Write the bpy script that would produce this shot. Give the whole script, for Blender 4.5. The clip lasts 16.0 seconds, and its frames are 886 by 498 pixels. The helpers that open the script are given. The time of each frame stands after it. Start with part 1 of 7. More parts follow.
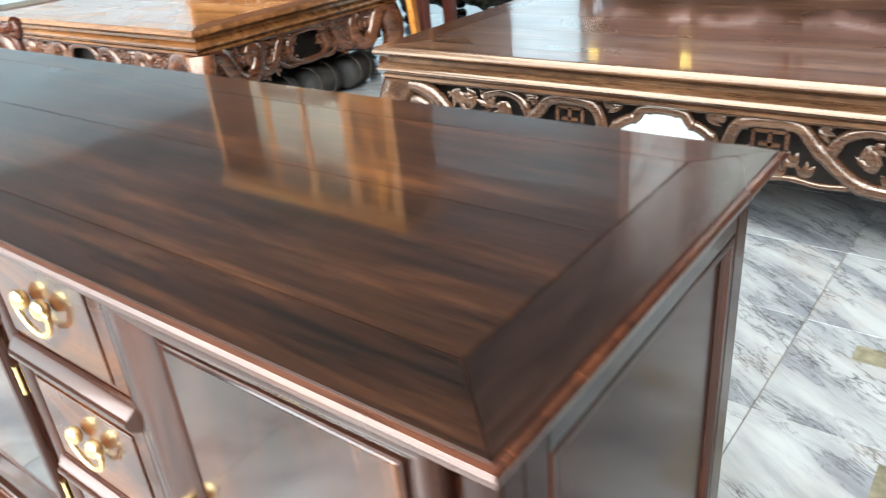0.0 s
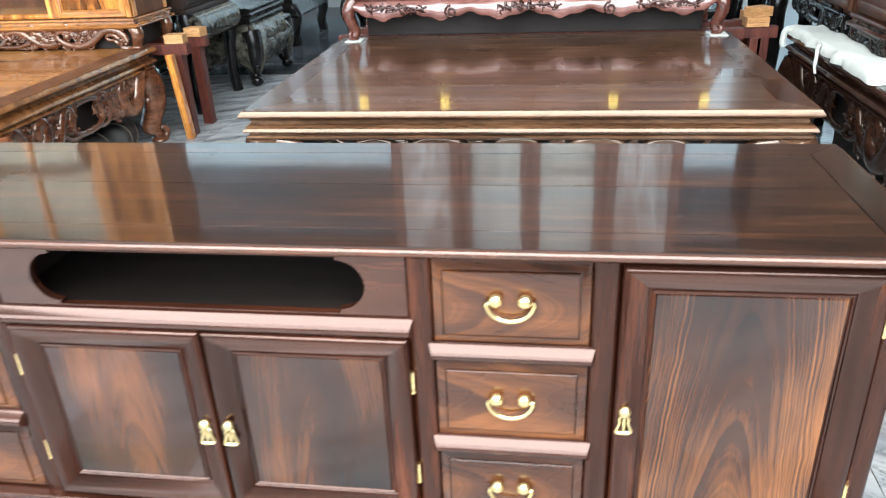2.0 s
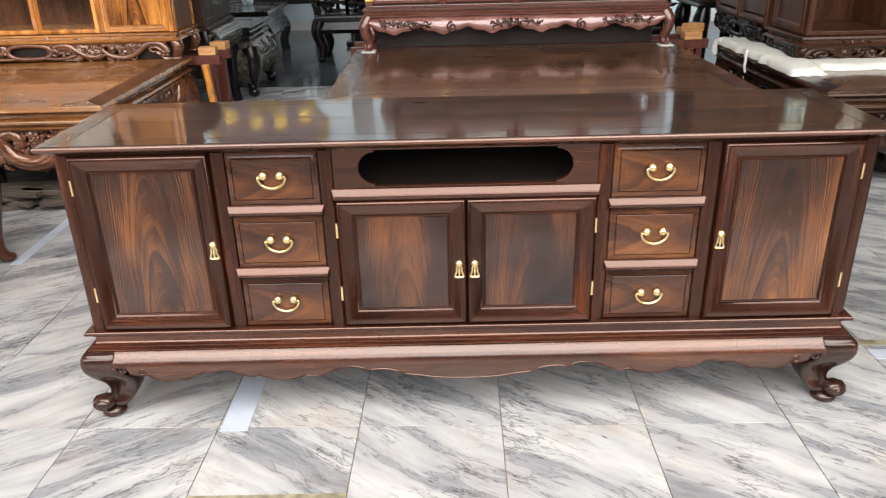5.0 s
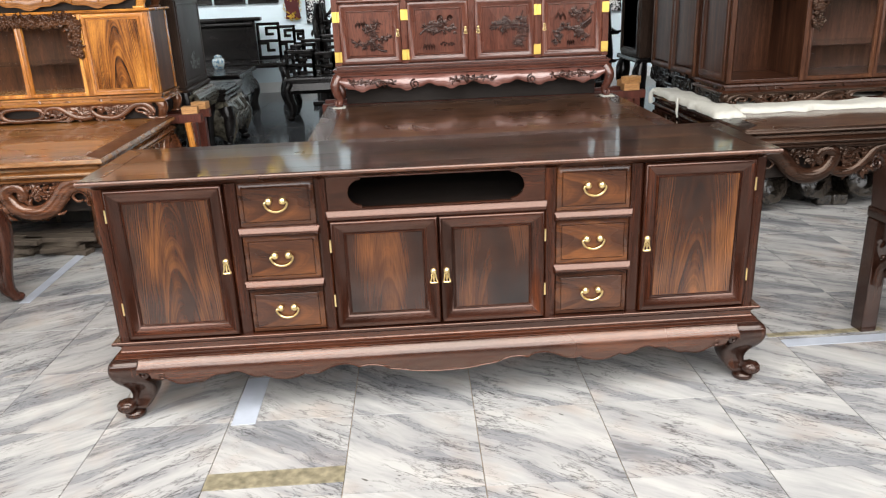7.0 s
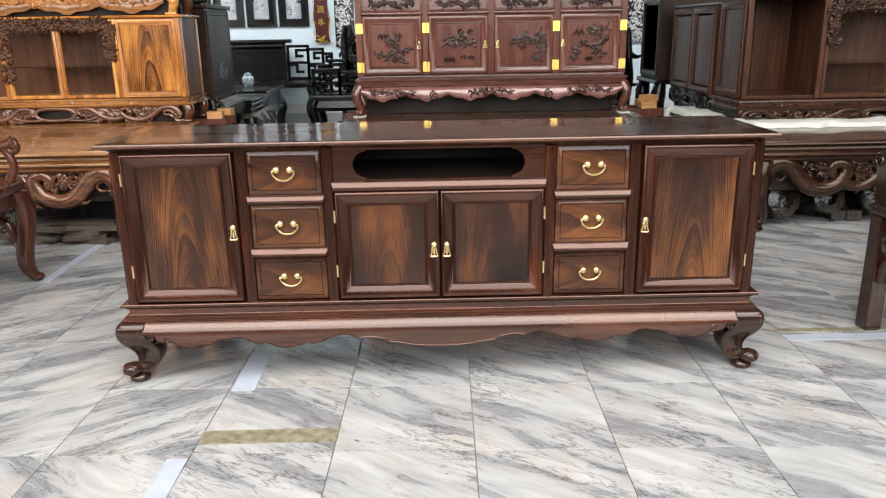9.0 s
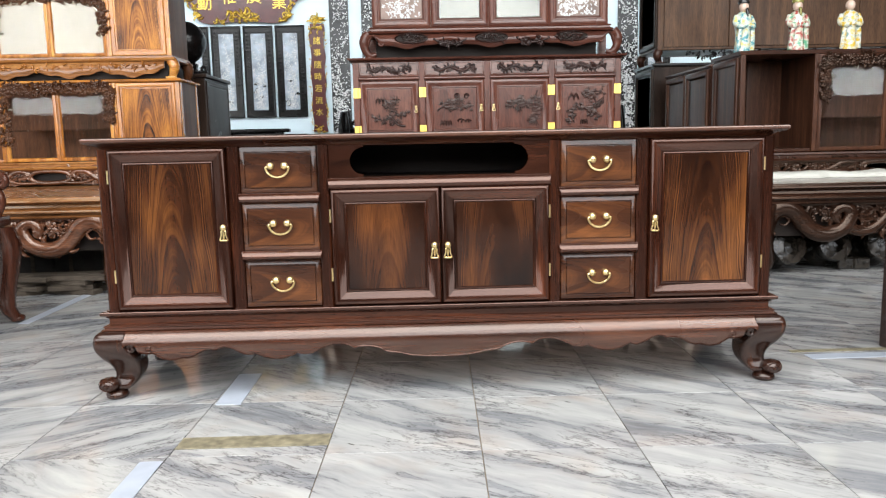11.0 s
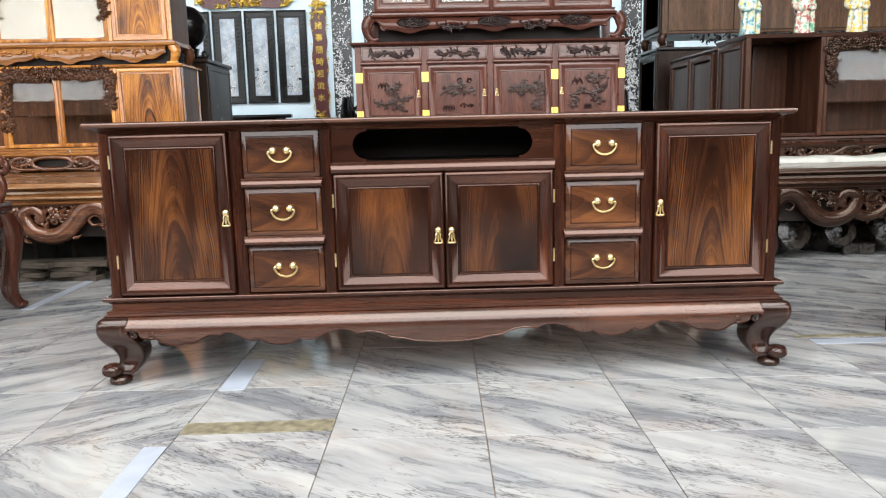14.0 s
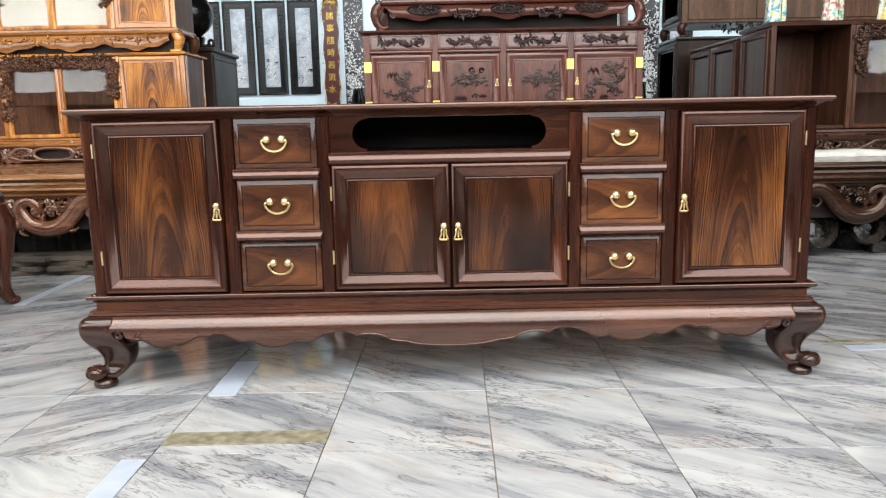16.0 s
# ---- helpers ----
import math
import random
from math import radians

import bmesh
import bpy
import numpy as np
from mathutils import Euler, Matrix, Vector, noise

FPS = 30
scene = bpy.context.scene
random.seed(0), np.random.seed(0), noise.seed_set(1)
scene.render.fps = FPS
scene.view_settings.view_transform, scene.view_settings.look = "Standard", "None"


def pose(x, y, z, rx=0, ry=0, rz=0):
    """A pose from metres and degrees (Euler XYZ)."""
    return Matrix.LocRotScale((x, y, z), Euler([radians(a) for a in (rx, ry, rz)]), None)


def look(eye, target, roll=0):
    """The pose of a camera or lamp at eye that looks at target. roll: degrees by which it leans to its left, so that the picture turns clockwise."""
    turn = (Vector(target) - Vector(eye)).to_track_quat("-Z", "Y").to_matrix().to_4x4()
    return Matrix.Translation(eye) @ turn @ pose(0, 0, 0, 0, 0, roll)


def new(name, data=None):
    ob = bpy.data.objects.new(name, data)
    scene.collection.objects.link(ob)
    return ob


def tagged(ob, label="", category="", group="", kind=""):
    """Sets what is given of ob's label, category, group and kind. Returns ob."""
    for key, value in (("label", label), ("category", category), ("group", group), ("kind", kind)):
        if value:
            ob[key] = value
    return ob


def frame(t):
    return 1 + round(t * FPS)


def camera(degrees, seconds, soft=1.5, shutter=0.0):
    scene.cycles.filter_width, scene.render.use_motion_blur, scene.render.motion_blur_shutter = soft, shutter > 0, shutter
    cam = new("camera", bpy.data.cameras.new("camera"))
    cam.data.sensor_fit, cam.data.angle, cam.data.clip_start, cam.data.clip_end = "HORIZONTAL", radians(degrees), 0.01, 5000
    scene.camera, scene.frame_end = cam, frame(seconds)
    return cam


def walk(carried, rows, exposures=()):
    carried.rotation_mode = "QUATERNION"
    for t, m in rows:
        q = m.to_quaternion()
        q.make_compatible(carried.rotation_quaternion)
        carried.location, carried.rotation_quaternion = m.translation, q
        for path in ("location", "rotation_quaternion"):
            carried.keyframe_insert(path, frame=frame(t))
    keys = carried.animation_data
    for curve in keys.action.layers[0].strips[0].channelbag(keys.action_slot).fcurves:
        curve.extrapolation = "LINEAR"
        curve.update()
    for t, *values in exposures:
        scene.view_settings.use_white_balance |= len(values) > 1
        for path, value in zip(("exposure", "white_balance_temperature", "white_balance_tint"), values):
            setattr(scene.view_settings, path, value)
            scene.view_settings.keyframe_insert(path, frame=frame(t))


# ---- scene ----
cam = camera(61.3, 16.0, 1.2, 0.4)
PATH = [
    (0, (1.238, -0.258, 1.078), (0.099, 1.116, 0.174), -5.5),
    (0.5, (1.099, -0.424, 1.224), (0.252, 1.092, 0.231), -4.7),
    (1, (0.913, -0.615, 1.252), (0.333, 1.037, 0.286), -3.8),
    (1.5, (0.697, -0.758, 1.267), (0.345, 0.987, 0.355), -3.1),
    (2, (0.55, -0.969, 1.271), (0.274, 0.814, 0.407), -2.6),
    (2.5, (0.387, -1.161, 1.282), (0.13, 0.629, 0.426), -2.5),
    (3, (0.197, -1.301, 1.264), (-0.037, 0.496, 0.418), -3.0),
    (3.5, (0.111, -1.454, 1.278), (-0.074, 0.345, 0.424), -3.3),
    (4, (0.053, -1.599, 1.289), (-0.082, 0.203, 0.432), -3.0),
    (4.5, (0.007, -1.728, 1.305), (-0.09, 0.089, 0.475), -2.6),
    (5, (-0.051, -1.841, 1.314), (-0.063, -0.01, 0.51), -1.4),
    (7.5, (-0.095, -2.332, 1.333), (0.001, -0.444, 0.682), -2.2),
    (8, (-0.078, -2.374, 1.328), (-0.008, -0.485, 0.673), -1.2),
    (8.5, (-0.023, -2.385, 1.265), (0.003, -0.486, 0.636), -0.9),
    (11, (-0.048, -2.335, 0.785), (-0.002, -0.356, 0.505), -1.2),
    (11.5, (-0.045, -2.346, 0.785), (0.004, -0.365, 0.517), -1.2),
    (12, (-0.051, -2.351, 0.787), (-0.001, -0.37, 0.52), -1.1),
    (12.5, (-0.053, -2.346, 0.784), (-0.006, -0.365, 0.512), -1.2),
    (13, (-0.056, -2.348, 0.782), (-0.012, -0.368, 0.498), -1.1),
    (13.5, (-0.053, -2.34, 0.778), (-0.01, -0.362, 0.485), -1.1),
    (14, (-0.052, -2.322, 0.78), (-0.013, -0.345, 0.463), -1.3),
    (14.5, (-0.047, -2.264, 0.772), (-0.019, -0.289, 0.461), -1.4),
    (15, (-0.038, -2.223, 0.769), (-0.021, -0.249, 0.452), -1.6),
    (15.5, (-0.032, -2.196, 0.769), (-0.022, -0.223, 0.442), -1.4),
    (16, (-0.027, -2.16, 0.763), (-0.024, -0.188, 0.431), -1.1),
]
walk(cam, [(t, look(eye, target, roll)) for t, eye, target, roll in PATH], exposures=[(0, 0.93, 5850, 1), (1.0, 0.66, 5800, 1), (1.5, 0.78, 5700, 1), (2.0, 0.80, 5700, 2), (2.5, 0.62, 6000, 4), (3.5, 0.31, 6150, 8), (5.0, 0.04, 6550, 11), (7.5, -0.04, 6550, 10), (8.5, -0.10, 6500, 10), (11.0, -0.15, 6250, 8), (16.0, -0.13, 6250, 8)])

# ---- light ----
world = bpy.data.worlds.new("world")
scene.world = world
world.use_nodes = True
_n = world.node_tree.nodes
_sky = _n.new("ShaderNodeTexSky")
_sky.sky_type, _sky.sun_disc = "NISHITA", False
_sky.sun_elevation, _sky.sun_rotation = radians(48), radians(200)
world.node_tree.links.new(_sky.outputs[0], _n["Background"].inputs[0])
_n["Background"].inputs[1].default_value = 0.12
HALL = dict(x0=-9.5, x1=9.5, y0=-7.0, y1=8.6, top=5.6, rear=3.75, step=1.3)


def area(name, m, sx, sy, watts, colour):
    lamp = bpy.data.lights.new(name, "AREA")
    lamp.shape, lamp.size, lamp.size_y, lamp.energy, lamp.color = "RECTANGLE", sx, sy, watts, colour
    ob = new(name, lamp)
    ob.matrix_world = m
    return ob


# daylight through the high shop front behind the camera, a wide roof light over the aisle, an added narrow fill lamp
# along the rear wall
area("shop_front_daylight", look((0, -6.7, 3.35), (0, 4.0, 1.9)), 18.4, 3.7, 1150, (1.0, 0.982, 0.958))
area("aisle_roof_daylight", look((0, -3.75, 5.55), (0, -3.749, 0)), 10.0, 5.7, 1420, (1.0, 0.985, 0.965))
# no source known here: lamp added to brighten the rear wall
area("rear_roof_daylight", look((0, 6.3, 3.70), (0, 8.6, 1.0)), 15.0, 1.1, 650, (0.97, 0.99, 1.0))

# ---- materials ----


def mat(name):
    m = bpy.data.materials.new(name)
    m.use_nodes = True
    t = m.node_tree
    return m, t, t.nodes["Principled BSDF"]


def nd(t, kind, **kw):
    n = t.nodes.new(kind)
    for k, v in kw.items():
        if k in n.inputs:
            n.inputs[k].default_value = v
    return n


def ramp(t, fac, stops, mode="LINEAR"):
    r = t.nodes.new("ShaderNodeValToRGB")
    r.color_ramp.interpolation = mode
    e = r.color_ramp.elements
    while len(e) < len(stops):
        e.new(0.5)
    for i, (p, c) in enumerate(stops):
        e[i].position = p
        e[i].color = (*c, 1) if len(c) == 3 else c
    t.links.new(fac, r.inputs[0])
    return r.outputs[0]


def mixc(t, fac, a, b, mode="MIX"):
    n = t.nodes.new("ShaderNodeMix")
    n.data_type, n.blend_type = "RGBA", mode
    for sock, v in ((n.inputs[0], fac), (n.inputs[6], a), (n.inputs[7], b)):
        if isinstance(v, (int, float)):
            sock.default_value = v
        elif isinstance(v, tuple):
            sock.default_value = (*v, 1)
        else:
            t.links.new(v, sock)
    return n.outputs[2]


def maths(t, op, a, b=0.0):
    n = t.nodes.new("ShaderNodeMath")
    n.operation = op
    for sock, v in ((n.inputs[0], a), (n.inputs[1], b)):
        if isinstance(v, (int, float)):
            sock.default_value = v
        else:
            t.links.new(v, sock)
    return n.outputs[0]


def shifted(t, scale, seed=0.0, rot=(0, 0, 0)):
    """Object coordinates, scaled, and moved by a random amount for each object."""
    c, o = t.nodes.new("ShaderNodeTexCoord"), t.nodes.new("ShaderNodeObjectInfo")
    r = nd(t, "ShaderNodeVectorRotate")
    r.rotation_type = "EULER_XYZ"
    r.inputs["Rotation"].default_value = rot
    t.links.new(c.outputs["Object"], r.inputs["Vector"])
    off = nd(t, "ShaderNodeVectorMath")
    off.operation = "SCALE"
    off.inputs[0].default_value = (7.3, 5.1, 9.7)
    t.links.new(maths(t, "ADD", o.outputs["Random"], seed), off.inputs["Scale"])
    add = nd(t, "ShaderNodeVectorMath")
    add.operation = "MULTIPLY_ADD"
    t.links.new(r.outputs[0], add.inputs[0])
    add.inputs[1].default_value = scale
    t.links.new(off.outputs[0], add.inputs[2])
    return add.outputs[0]


def bumped(t, b, height, strength, dist=0.002):
    n = nd(t, "ShaderNodeBump", Strength=strength, Distance=dist)
    t.links.new(height, n.inputs["Height"])
    t.links.new(n.outputs[0], b.inputs["Normal"])


def wood(name, dark, mid, light, along="x", rough=0.3, figure=0.0, coat=0.2, fine=1.0, streak=(0.34, 0.50, 0.68), clear=0.14, spec=0.3, tint=(1.0, 0.9, 0.86), bend=40.0, coat_ior=1.5):
    """Oiled or varnished wood whose grain runs along one axis of the object; figure adds arched growth rings."""
    m, t, b = mat(name)
    unit = {"x": (0.075, 1, 1), "y": (1, 0.075, 1), "z": (1, 1, 0.075)}[along]

    def layer(k, seed, detail, distortion=0.0):
        v = shifted(t, tuple(u * k * fine for u in unit), seed)
        n = nd(t, "ShaderNodeTexNoise", Scale=1.0, Detail=detail, Roughness=0.6, Distortion=distortion)
        t.links.new(v, n.inputs["Vector"])
        return n.outputs[0]

    broad, bands, hairs = layer(13.0, 0.0, 2.0, 0.5), layer(42.0, 2.0, 3.0, 0.3), layer(260.0 / fine, 5.0, 2.0)
    v3 = shifted(t, {"z": (8.0, 8.0, 2.6), "x": (2.6, 8.0, 8.0)}[along] if figure else (2.3, 2.3, 2.3), 6.0)
    n3 = nd(t, "ShaderNodeTexNoise", Scale=1.0, Detail=2.0, Roughness=0.5)
    t.links.new(v3, n3.inputs["Vector"])
    wb, wn, wp = (0.24, 0.18, 0.58) if figure else (0.50, 0.30, 0.20)
    f = maths(t, "ADD", maths(t, "MULTIPLY", broad, wb), maths(t, "ADD", maths(t, "MULTIPLY", bands, wn), maths(t, "MULTIPLY", n3.outputs[0], wp)))
    if figure:
        # flat-sawn boards: growth rings cut as nested arches, z + A x^2 in the board's own plane
        c = t.nodes.new("ShaderNodeTexCoord")
        warp = nd(t, "ShaderNodeTexNoise", Scale=9.0, Detail=3.0, Roughness=0.55)
        t.links.new(shifted(t, {"z": (1, 1, 0.45), "x": (0.45, 1, 1), "y": (1, 0.45, 1)}[along], 9.0), warp.inputs["Vector"])
        wv = nd(t, "ShaderNodeVectorMath")
        wv.operation = "MULTIPLY_ADD"
        t.links.new(warp.outputs["Color"], wv.inputs[0])
        wv.inputs[1].default_value = (0.03, 0.0, 0.03) if along == "z" else (0.05, 0.0, 0.05)
        t.links.new(c.outputs["Object"], wv.inputs[2])
        sp = nd(t, "ShaderNodeSeparateXYZ")
        t.links.new(wv.outputs[0], sp.inputs[0])
        u, v = (sp.outputs["Z"], sp.outputs["X"]) if along == "z" else (sp.outputs["X"], sp.outputs["Z"])
        side = maths(t, "SUBTRACT", v, 0.018)
        arch = maths(t, "ADD", maths(t, "MULTIPLY", u, 0.55), maths(t, "MULTIPLY", maths(t, "MULTIPLY", side, side), bend))
        rings = nd(t, "ShaderNodeTexNoise", Scale=34.0, Detail=4.0, Roughness=0.58)
        rings.noise_dimensions = "1D"
        t.links.new(arch, rings.inputs["W"])
        f = maths(t, "ADD", f, maths(t, "MULTIPLY", maths(t, "SUBTRACT", rings.outputs[0], 0.5), figure))
    col = ramp(t, f, [(streak[0], dark), (streak[1], mid), (streak[2], light)])
    pores = ramp(t, hairs, [(0.34, (0.45, 0.43, 0.43)), (0.52, (1, 1, 1)), (0.70, (1.2, 1.15, 1.1))])
    t.links.new(mixc(t, 0.4 if figure else 0.8, col, pores, "MULTIPLY"), b.inputs["Base Color"])
    rr = nd(t, "ShaderNodeMapRange")
    t.links.new(n3.outputs[0], rr.inputs[0])
    rr.inputs[1].default_value, rr.inputs[2].default_value = 0.3, 0.7
    rr.inputs[3].default_value, rr.inputs[4].default_value = rough * 0.8, rough * 1.25
    t.links.new(rr.outputs[0], b.inputs["Roughness"])
    b.inputs["Specular IOR Level"].default_value = spec
    b.inputs["Specular Tint"].default_value = (*tint, 1)
    b.inputs["Coat Weight"].default_value, b.inputs["Coat Roughness"].default_value = coat, clear
    b.inputs["Coat IOR"].default_value = coat_ior
    bumped(t, b, hairs, 0.05, 0.0004)
    return m


m_tv_y = wood("rosewood_grain_y", (0.006, 0.0036, 0.003), (0.012, 0.0062, 0.0045), (0.024, 0.011, 0.007), "y", rough=0.24, coat=0.6, clear=0.11)
m_tv_z = wood("rosewood_grain_z", (0.007, 0.0024, 0.0015), (0.024, 0.0068, 0.0034), (0.125, 0.033, 0.0110), "z", rough=0.2, coat=0.12, clear=0.07, spec=0.42, tint=(1.0, 0.66, 0.54), streak=(0.36, 0.52, 0.70))
m_tv_rail = wood("rosewood_rail", (0.012, 0.0042, 0.0026), (0.034, 0.0110, 0.0060), (0.095, 0.028, 0.0120), "x", rough=0.16, coat=0.20, clear=0.06, spec=0.80, tint=(1.0, 0.66, 0.54), streak=(0.36, 0.52, 0.70))
m_tv_leg = wood("rosewood_leg", (0.010, 0.0042, 0.0028), (0.024, 0.0092, 0.0056), (0.055, 0.020, 0.0105), "z", rough=0.2, coat=0.35, clear=0.07, spec=0.5, tint=(1.0, 0.84, 0.76))
m_tv_apron = wood("rosewood_apron", (0.018, 0.0060, 0.0032), (0.052, 0.0160, 0.0074), (0.11, 0.036, 0.0145), "x", rough=0.27, coat=0.3, clear=0.16, spec=0.9, tint=(1.0, 0.80, 0.70), fine=1.6)
m_tv_panel = wood("rosewood_door_panel", (0.008, 0.0027, 0.0016), (0.042, 0.0134, 0.0050), (0.185, 0.066, 0.0170), "z", rough=0.2, figure=0.33, fine=0.42, coat=0.62, clear=0.08, spec=0.22, tint=(1.0, 0.98, 0.97), streak=(0.36, 0.50, 0.66), coat_ior=1.58)
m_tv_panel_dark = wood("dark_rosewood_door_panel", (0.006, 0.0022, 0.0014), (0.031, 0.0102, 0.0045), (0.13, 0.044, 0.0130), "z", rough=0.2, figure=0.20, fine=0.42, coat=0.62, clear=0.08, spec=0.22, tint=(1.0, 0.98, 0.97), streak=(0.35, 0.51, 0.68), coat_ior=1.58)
m_tv_drawer = wood("rosewood_drawer_front", (0.012, 0.0040, 0.0022), (0.050, 0.0160, 0.0060), (0.18, 0.062, 0.0170), "x", rough=0.26, figure=0.34, fine=0.36, coat=0.55, clear=0.10, spec=0.25, tint=(1.0, 0.97, 0.95), streak=(0.34, 0.51, 0.69), bend=22.0)
m_tv_top = wood("rosewood_top_boards", (0.006, 0.0038, 0.0030), (0.023, 0.0092, 0.0048), (0.074, 0.029, 0.0115), "x", rough=0.34, coat=0.75, fine=2.3, streak=(0.37, 0.53, 0.72), clear=0.055, spec=0.15, coat_ior=1.64)
# near black: the shade of interiors, hollows and gaps put into the colour
m_inside_shade = wood("raw_inside", (0.006, 0.0042, 0.0033), (0.011, 0.0078, 0.006), (0.018, 0.0125, 0.0095), "x", rough=0.6, coat=0.0)
m_bed = wood("daybed_walnut", (0.028, 0.0125, 0.007), (0.078, 0.036, 0.0185), (0.17, 0.086, 0.043), "x", rough=0.3, coat=0.6, clear=0.08, fine=2.2, spec=0.2)
m_bed_y = wood("daybed_walnut_side", (0.030, 0.012, 0.007), (0.062, 0.025, 0.013), (0.10, 0.042, 0.02), "y", rough=0.25, coat=0.4)
m_carve = wood("carved_walnut", (0.026, 0.0115, 0.0065), (0.072, 0.034, 0.0185), (0.16, 0.084, 0.046), "x", rough=0.19, coat=0.3, clear=0.10, spec=0.95, tint=(1.0, 0.82, 0.66))
m_slab = wood("daybed_edge", (0.028, 0.0125, 0.0062), (0.078, 0.036, 0.0170), (0.17, 0.086, 0.041), "x", rough=0.2, coat=0.15, clear=0.08, spec=1.0, tint=(1.0, 0.74, 0.54), fine=1.6)
m_carve_amber = wood("carved_amber_brown", (0.034, 0.0115, 0.0055), (0.105, 0.037, 0.0165), (0.23, 0.088, 0.042), "x", rough=0.18, coat=0.2, spec=0.95, tint=(1.0, 0.80, 0.66))
m_chair_red = wood("red_brown_chair_wood", (0.026, 0.0078, 0.0045), (0.068, 0.021, 0.0115), (0.13, 0.043, 0.021), "z", rough=0.22, coat=0.1, spec=0.5, tint=(1.0, 0.8, 0.7))
m_carve_dark = wood("carved_dark_walnut", (0.007, 0.0030, 0.0018), (0.018, 0.0076, 0.0044), (0.046, 0.0195, 0.0110), "x", rough=0.2, coat=0.06, clear=0.1, spec=0.42, tint=(1.0, 0.76, 0.60))
m_gold_x = wood("amber_wood_x", (0.12, 0.034, 0.007), (0.49, 0.186, 0.033), (0.80, 0.41, 0.09), "x", rough=0.22, coat=0.55, clear=0.08, spec=0.6)
m_gold_z = wood("amber_wood_z", (0.105, 0.029, 0.006), (0.47, 0.174, 0.031), (0.80, 0.41, 0.09), "z", rough=0.22, coat=0.5, clear=0.08, spec=0.6)
m_gold_panel = wood("amber_door_panel", (0.016, 0.0048, 0.0016), (0.22, 0.070, 0.012), (0.56, 0.225, 0.036), "z", figure=0.66, rough=0.3, coat=0.1, spec=0.25, streak=(0.35, 0.48, 0.64), bend=30.0)
m_amber_x = wood("amber_brown_boards", (0.10, 0.034, 0.010), (0.29, 0.115, 0.030), (0.52, 0.25, 0.075), "x", rough=0.26, coat=0.6, clear=0.07, spec=0.4)
m_amber_edge = wood("amber_brown_edge", (0.05, 0.017, 0.006), (0.165, 0.062, 0.018), (0.34, 0.15, 0.048), "x", rough=0.22, coat=0.2, clear=0.10, spec=0.9, tint=(1.0, 0.80, 0.56))
m_fringe = wood("brown_fruit_carving", (0.028, 0.011, 0.0055), (0.075, 0.031, 0.014), (0.15, 0.066, 0.032), "x", rough=0.3, coat=0.0, spec=0.4)
m_tall = wood("tall_cabinet_brown", (0.040, 0.019, 0.0095), (0.088, 0.044, 0.022), (0.155, 0.081, 0.041), "z", rough=0.38, coat=0.0, spec=0.25)
# darker copy of the amber wood: brown reflections and shade painted in
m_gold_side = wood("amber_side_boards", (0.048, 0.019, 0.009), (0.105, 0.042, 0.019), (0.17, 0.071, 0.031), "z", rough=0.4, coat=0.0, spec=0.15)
m_red_x = wood("red_rosewood_x", (0.046, 0.0140, 0.0090), (0.094, 0.0310, 0.0200), (0.155, 0.058, 0.038), "x", rough=0.22, spec=0.7)
m_red_z = wood("red_rosewood_z", (0.054, 0.0160, 0.0102), (0.110, 0.0350, 0.0220), (0.170, 0.062, 0.039), "z", rough=0.28)
m_red_dark = wood("red_rosewood_carving", (0.010, 0.0038, 0.003), (0.022, 0.008, 0.006), (0.045, 0.015, 0.010), "x", rough=0.3)
m_brown_z = wood("brown_rosewood_z", (0.02, 0.0072, 0.004), (0.056, 0.0215, 0.0112), (0.12, 0.050, 0.025), "z", rough=0.34, coat=0.0, spec=0.22)
m_brown_x = wood("brown_rosewood_x", (0.020, 0.0075, 0.0043), (0.05, 0.0185, 0.0098), (0.10, 0.039, 0.019), "x", rough=0.32, coat=0.1)
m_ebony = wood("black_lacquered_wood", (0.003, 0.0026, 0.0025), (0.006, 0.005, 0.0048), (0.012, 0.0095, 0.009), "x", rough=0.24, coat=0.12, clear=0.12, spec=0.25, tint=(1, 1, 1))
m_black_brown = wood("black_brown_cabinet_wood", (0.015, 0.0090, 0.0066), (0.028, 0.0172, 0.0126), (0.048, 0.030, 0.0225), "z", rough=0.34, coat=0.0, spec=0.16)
m_block = wood("pine_block", (0.36, 0.17, 0.06), (0.48, 0.25, 0.1), (0.58, 0.34, 0.16), "x", rough=0.6, coat=0.0)
m_trestle = wood("red_painted_beam", (0.05, 0.012, 0.008), (0.085, 0.022, 0.014), (0.12, 0.035, 0.02), "z", rough=0.5, coat=0.0)


def plain(name, colour, rough=0.5, metal=0.0, vary=0.12, scale=20.0, bump=0.0):
    m, t, b = mat(name)
    v = shifted(t, (scale,) * 3)
    n = nd(t, "ShaderNodeTexNoise", Scale=1.0, Detail=4.0)
    t.links.new(v, n.inputs["Vector"])
    lo, hi = tuple(c * (1 - vary) for c in colour), tuple(min(1, c * (1 + vary)) for c in colour)
    t.links.new(ramp(t, n.outputs[0], [(0.3, lo), (0.7, hi)]), b.inputs["Base Color"])
    b.inputs["Roughness"].default_value, b.inputs["Metallic"].default_value = rough, metal
    if bump:
        bumped(t, b, n.outputs[0], bump, 0.004)
    return m


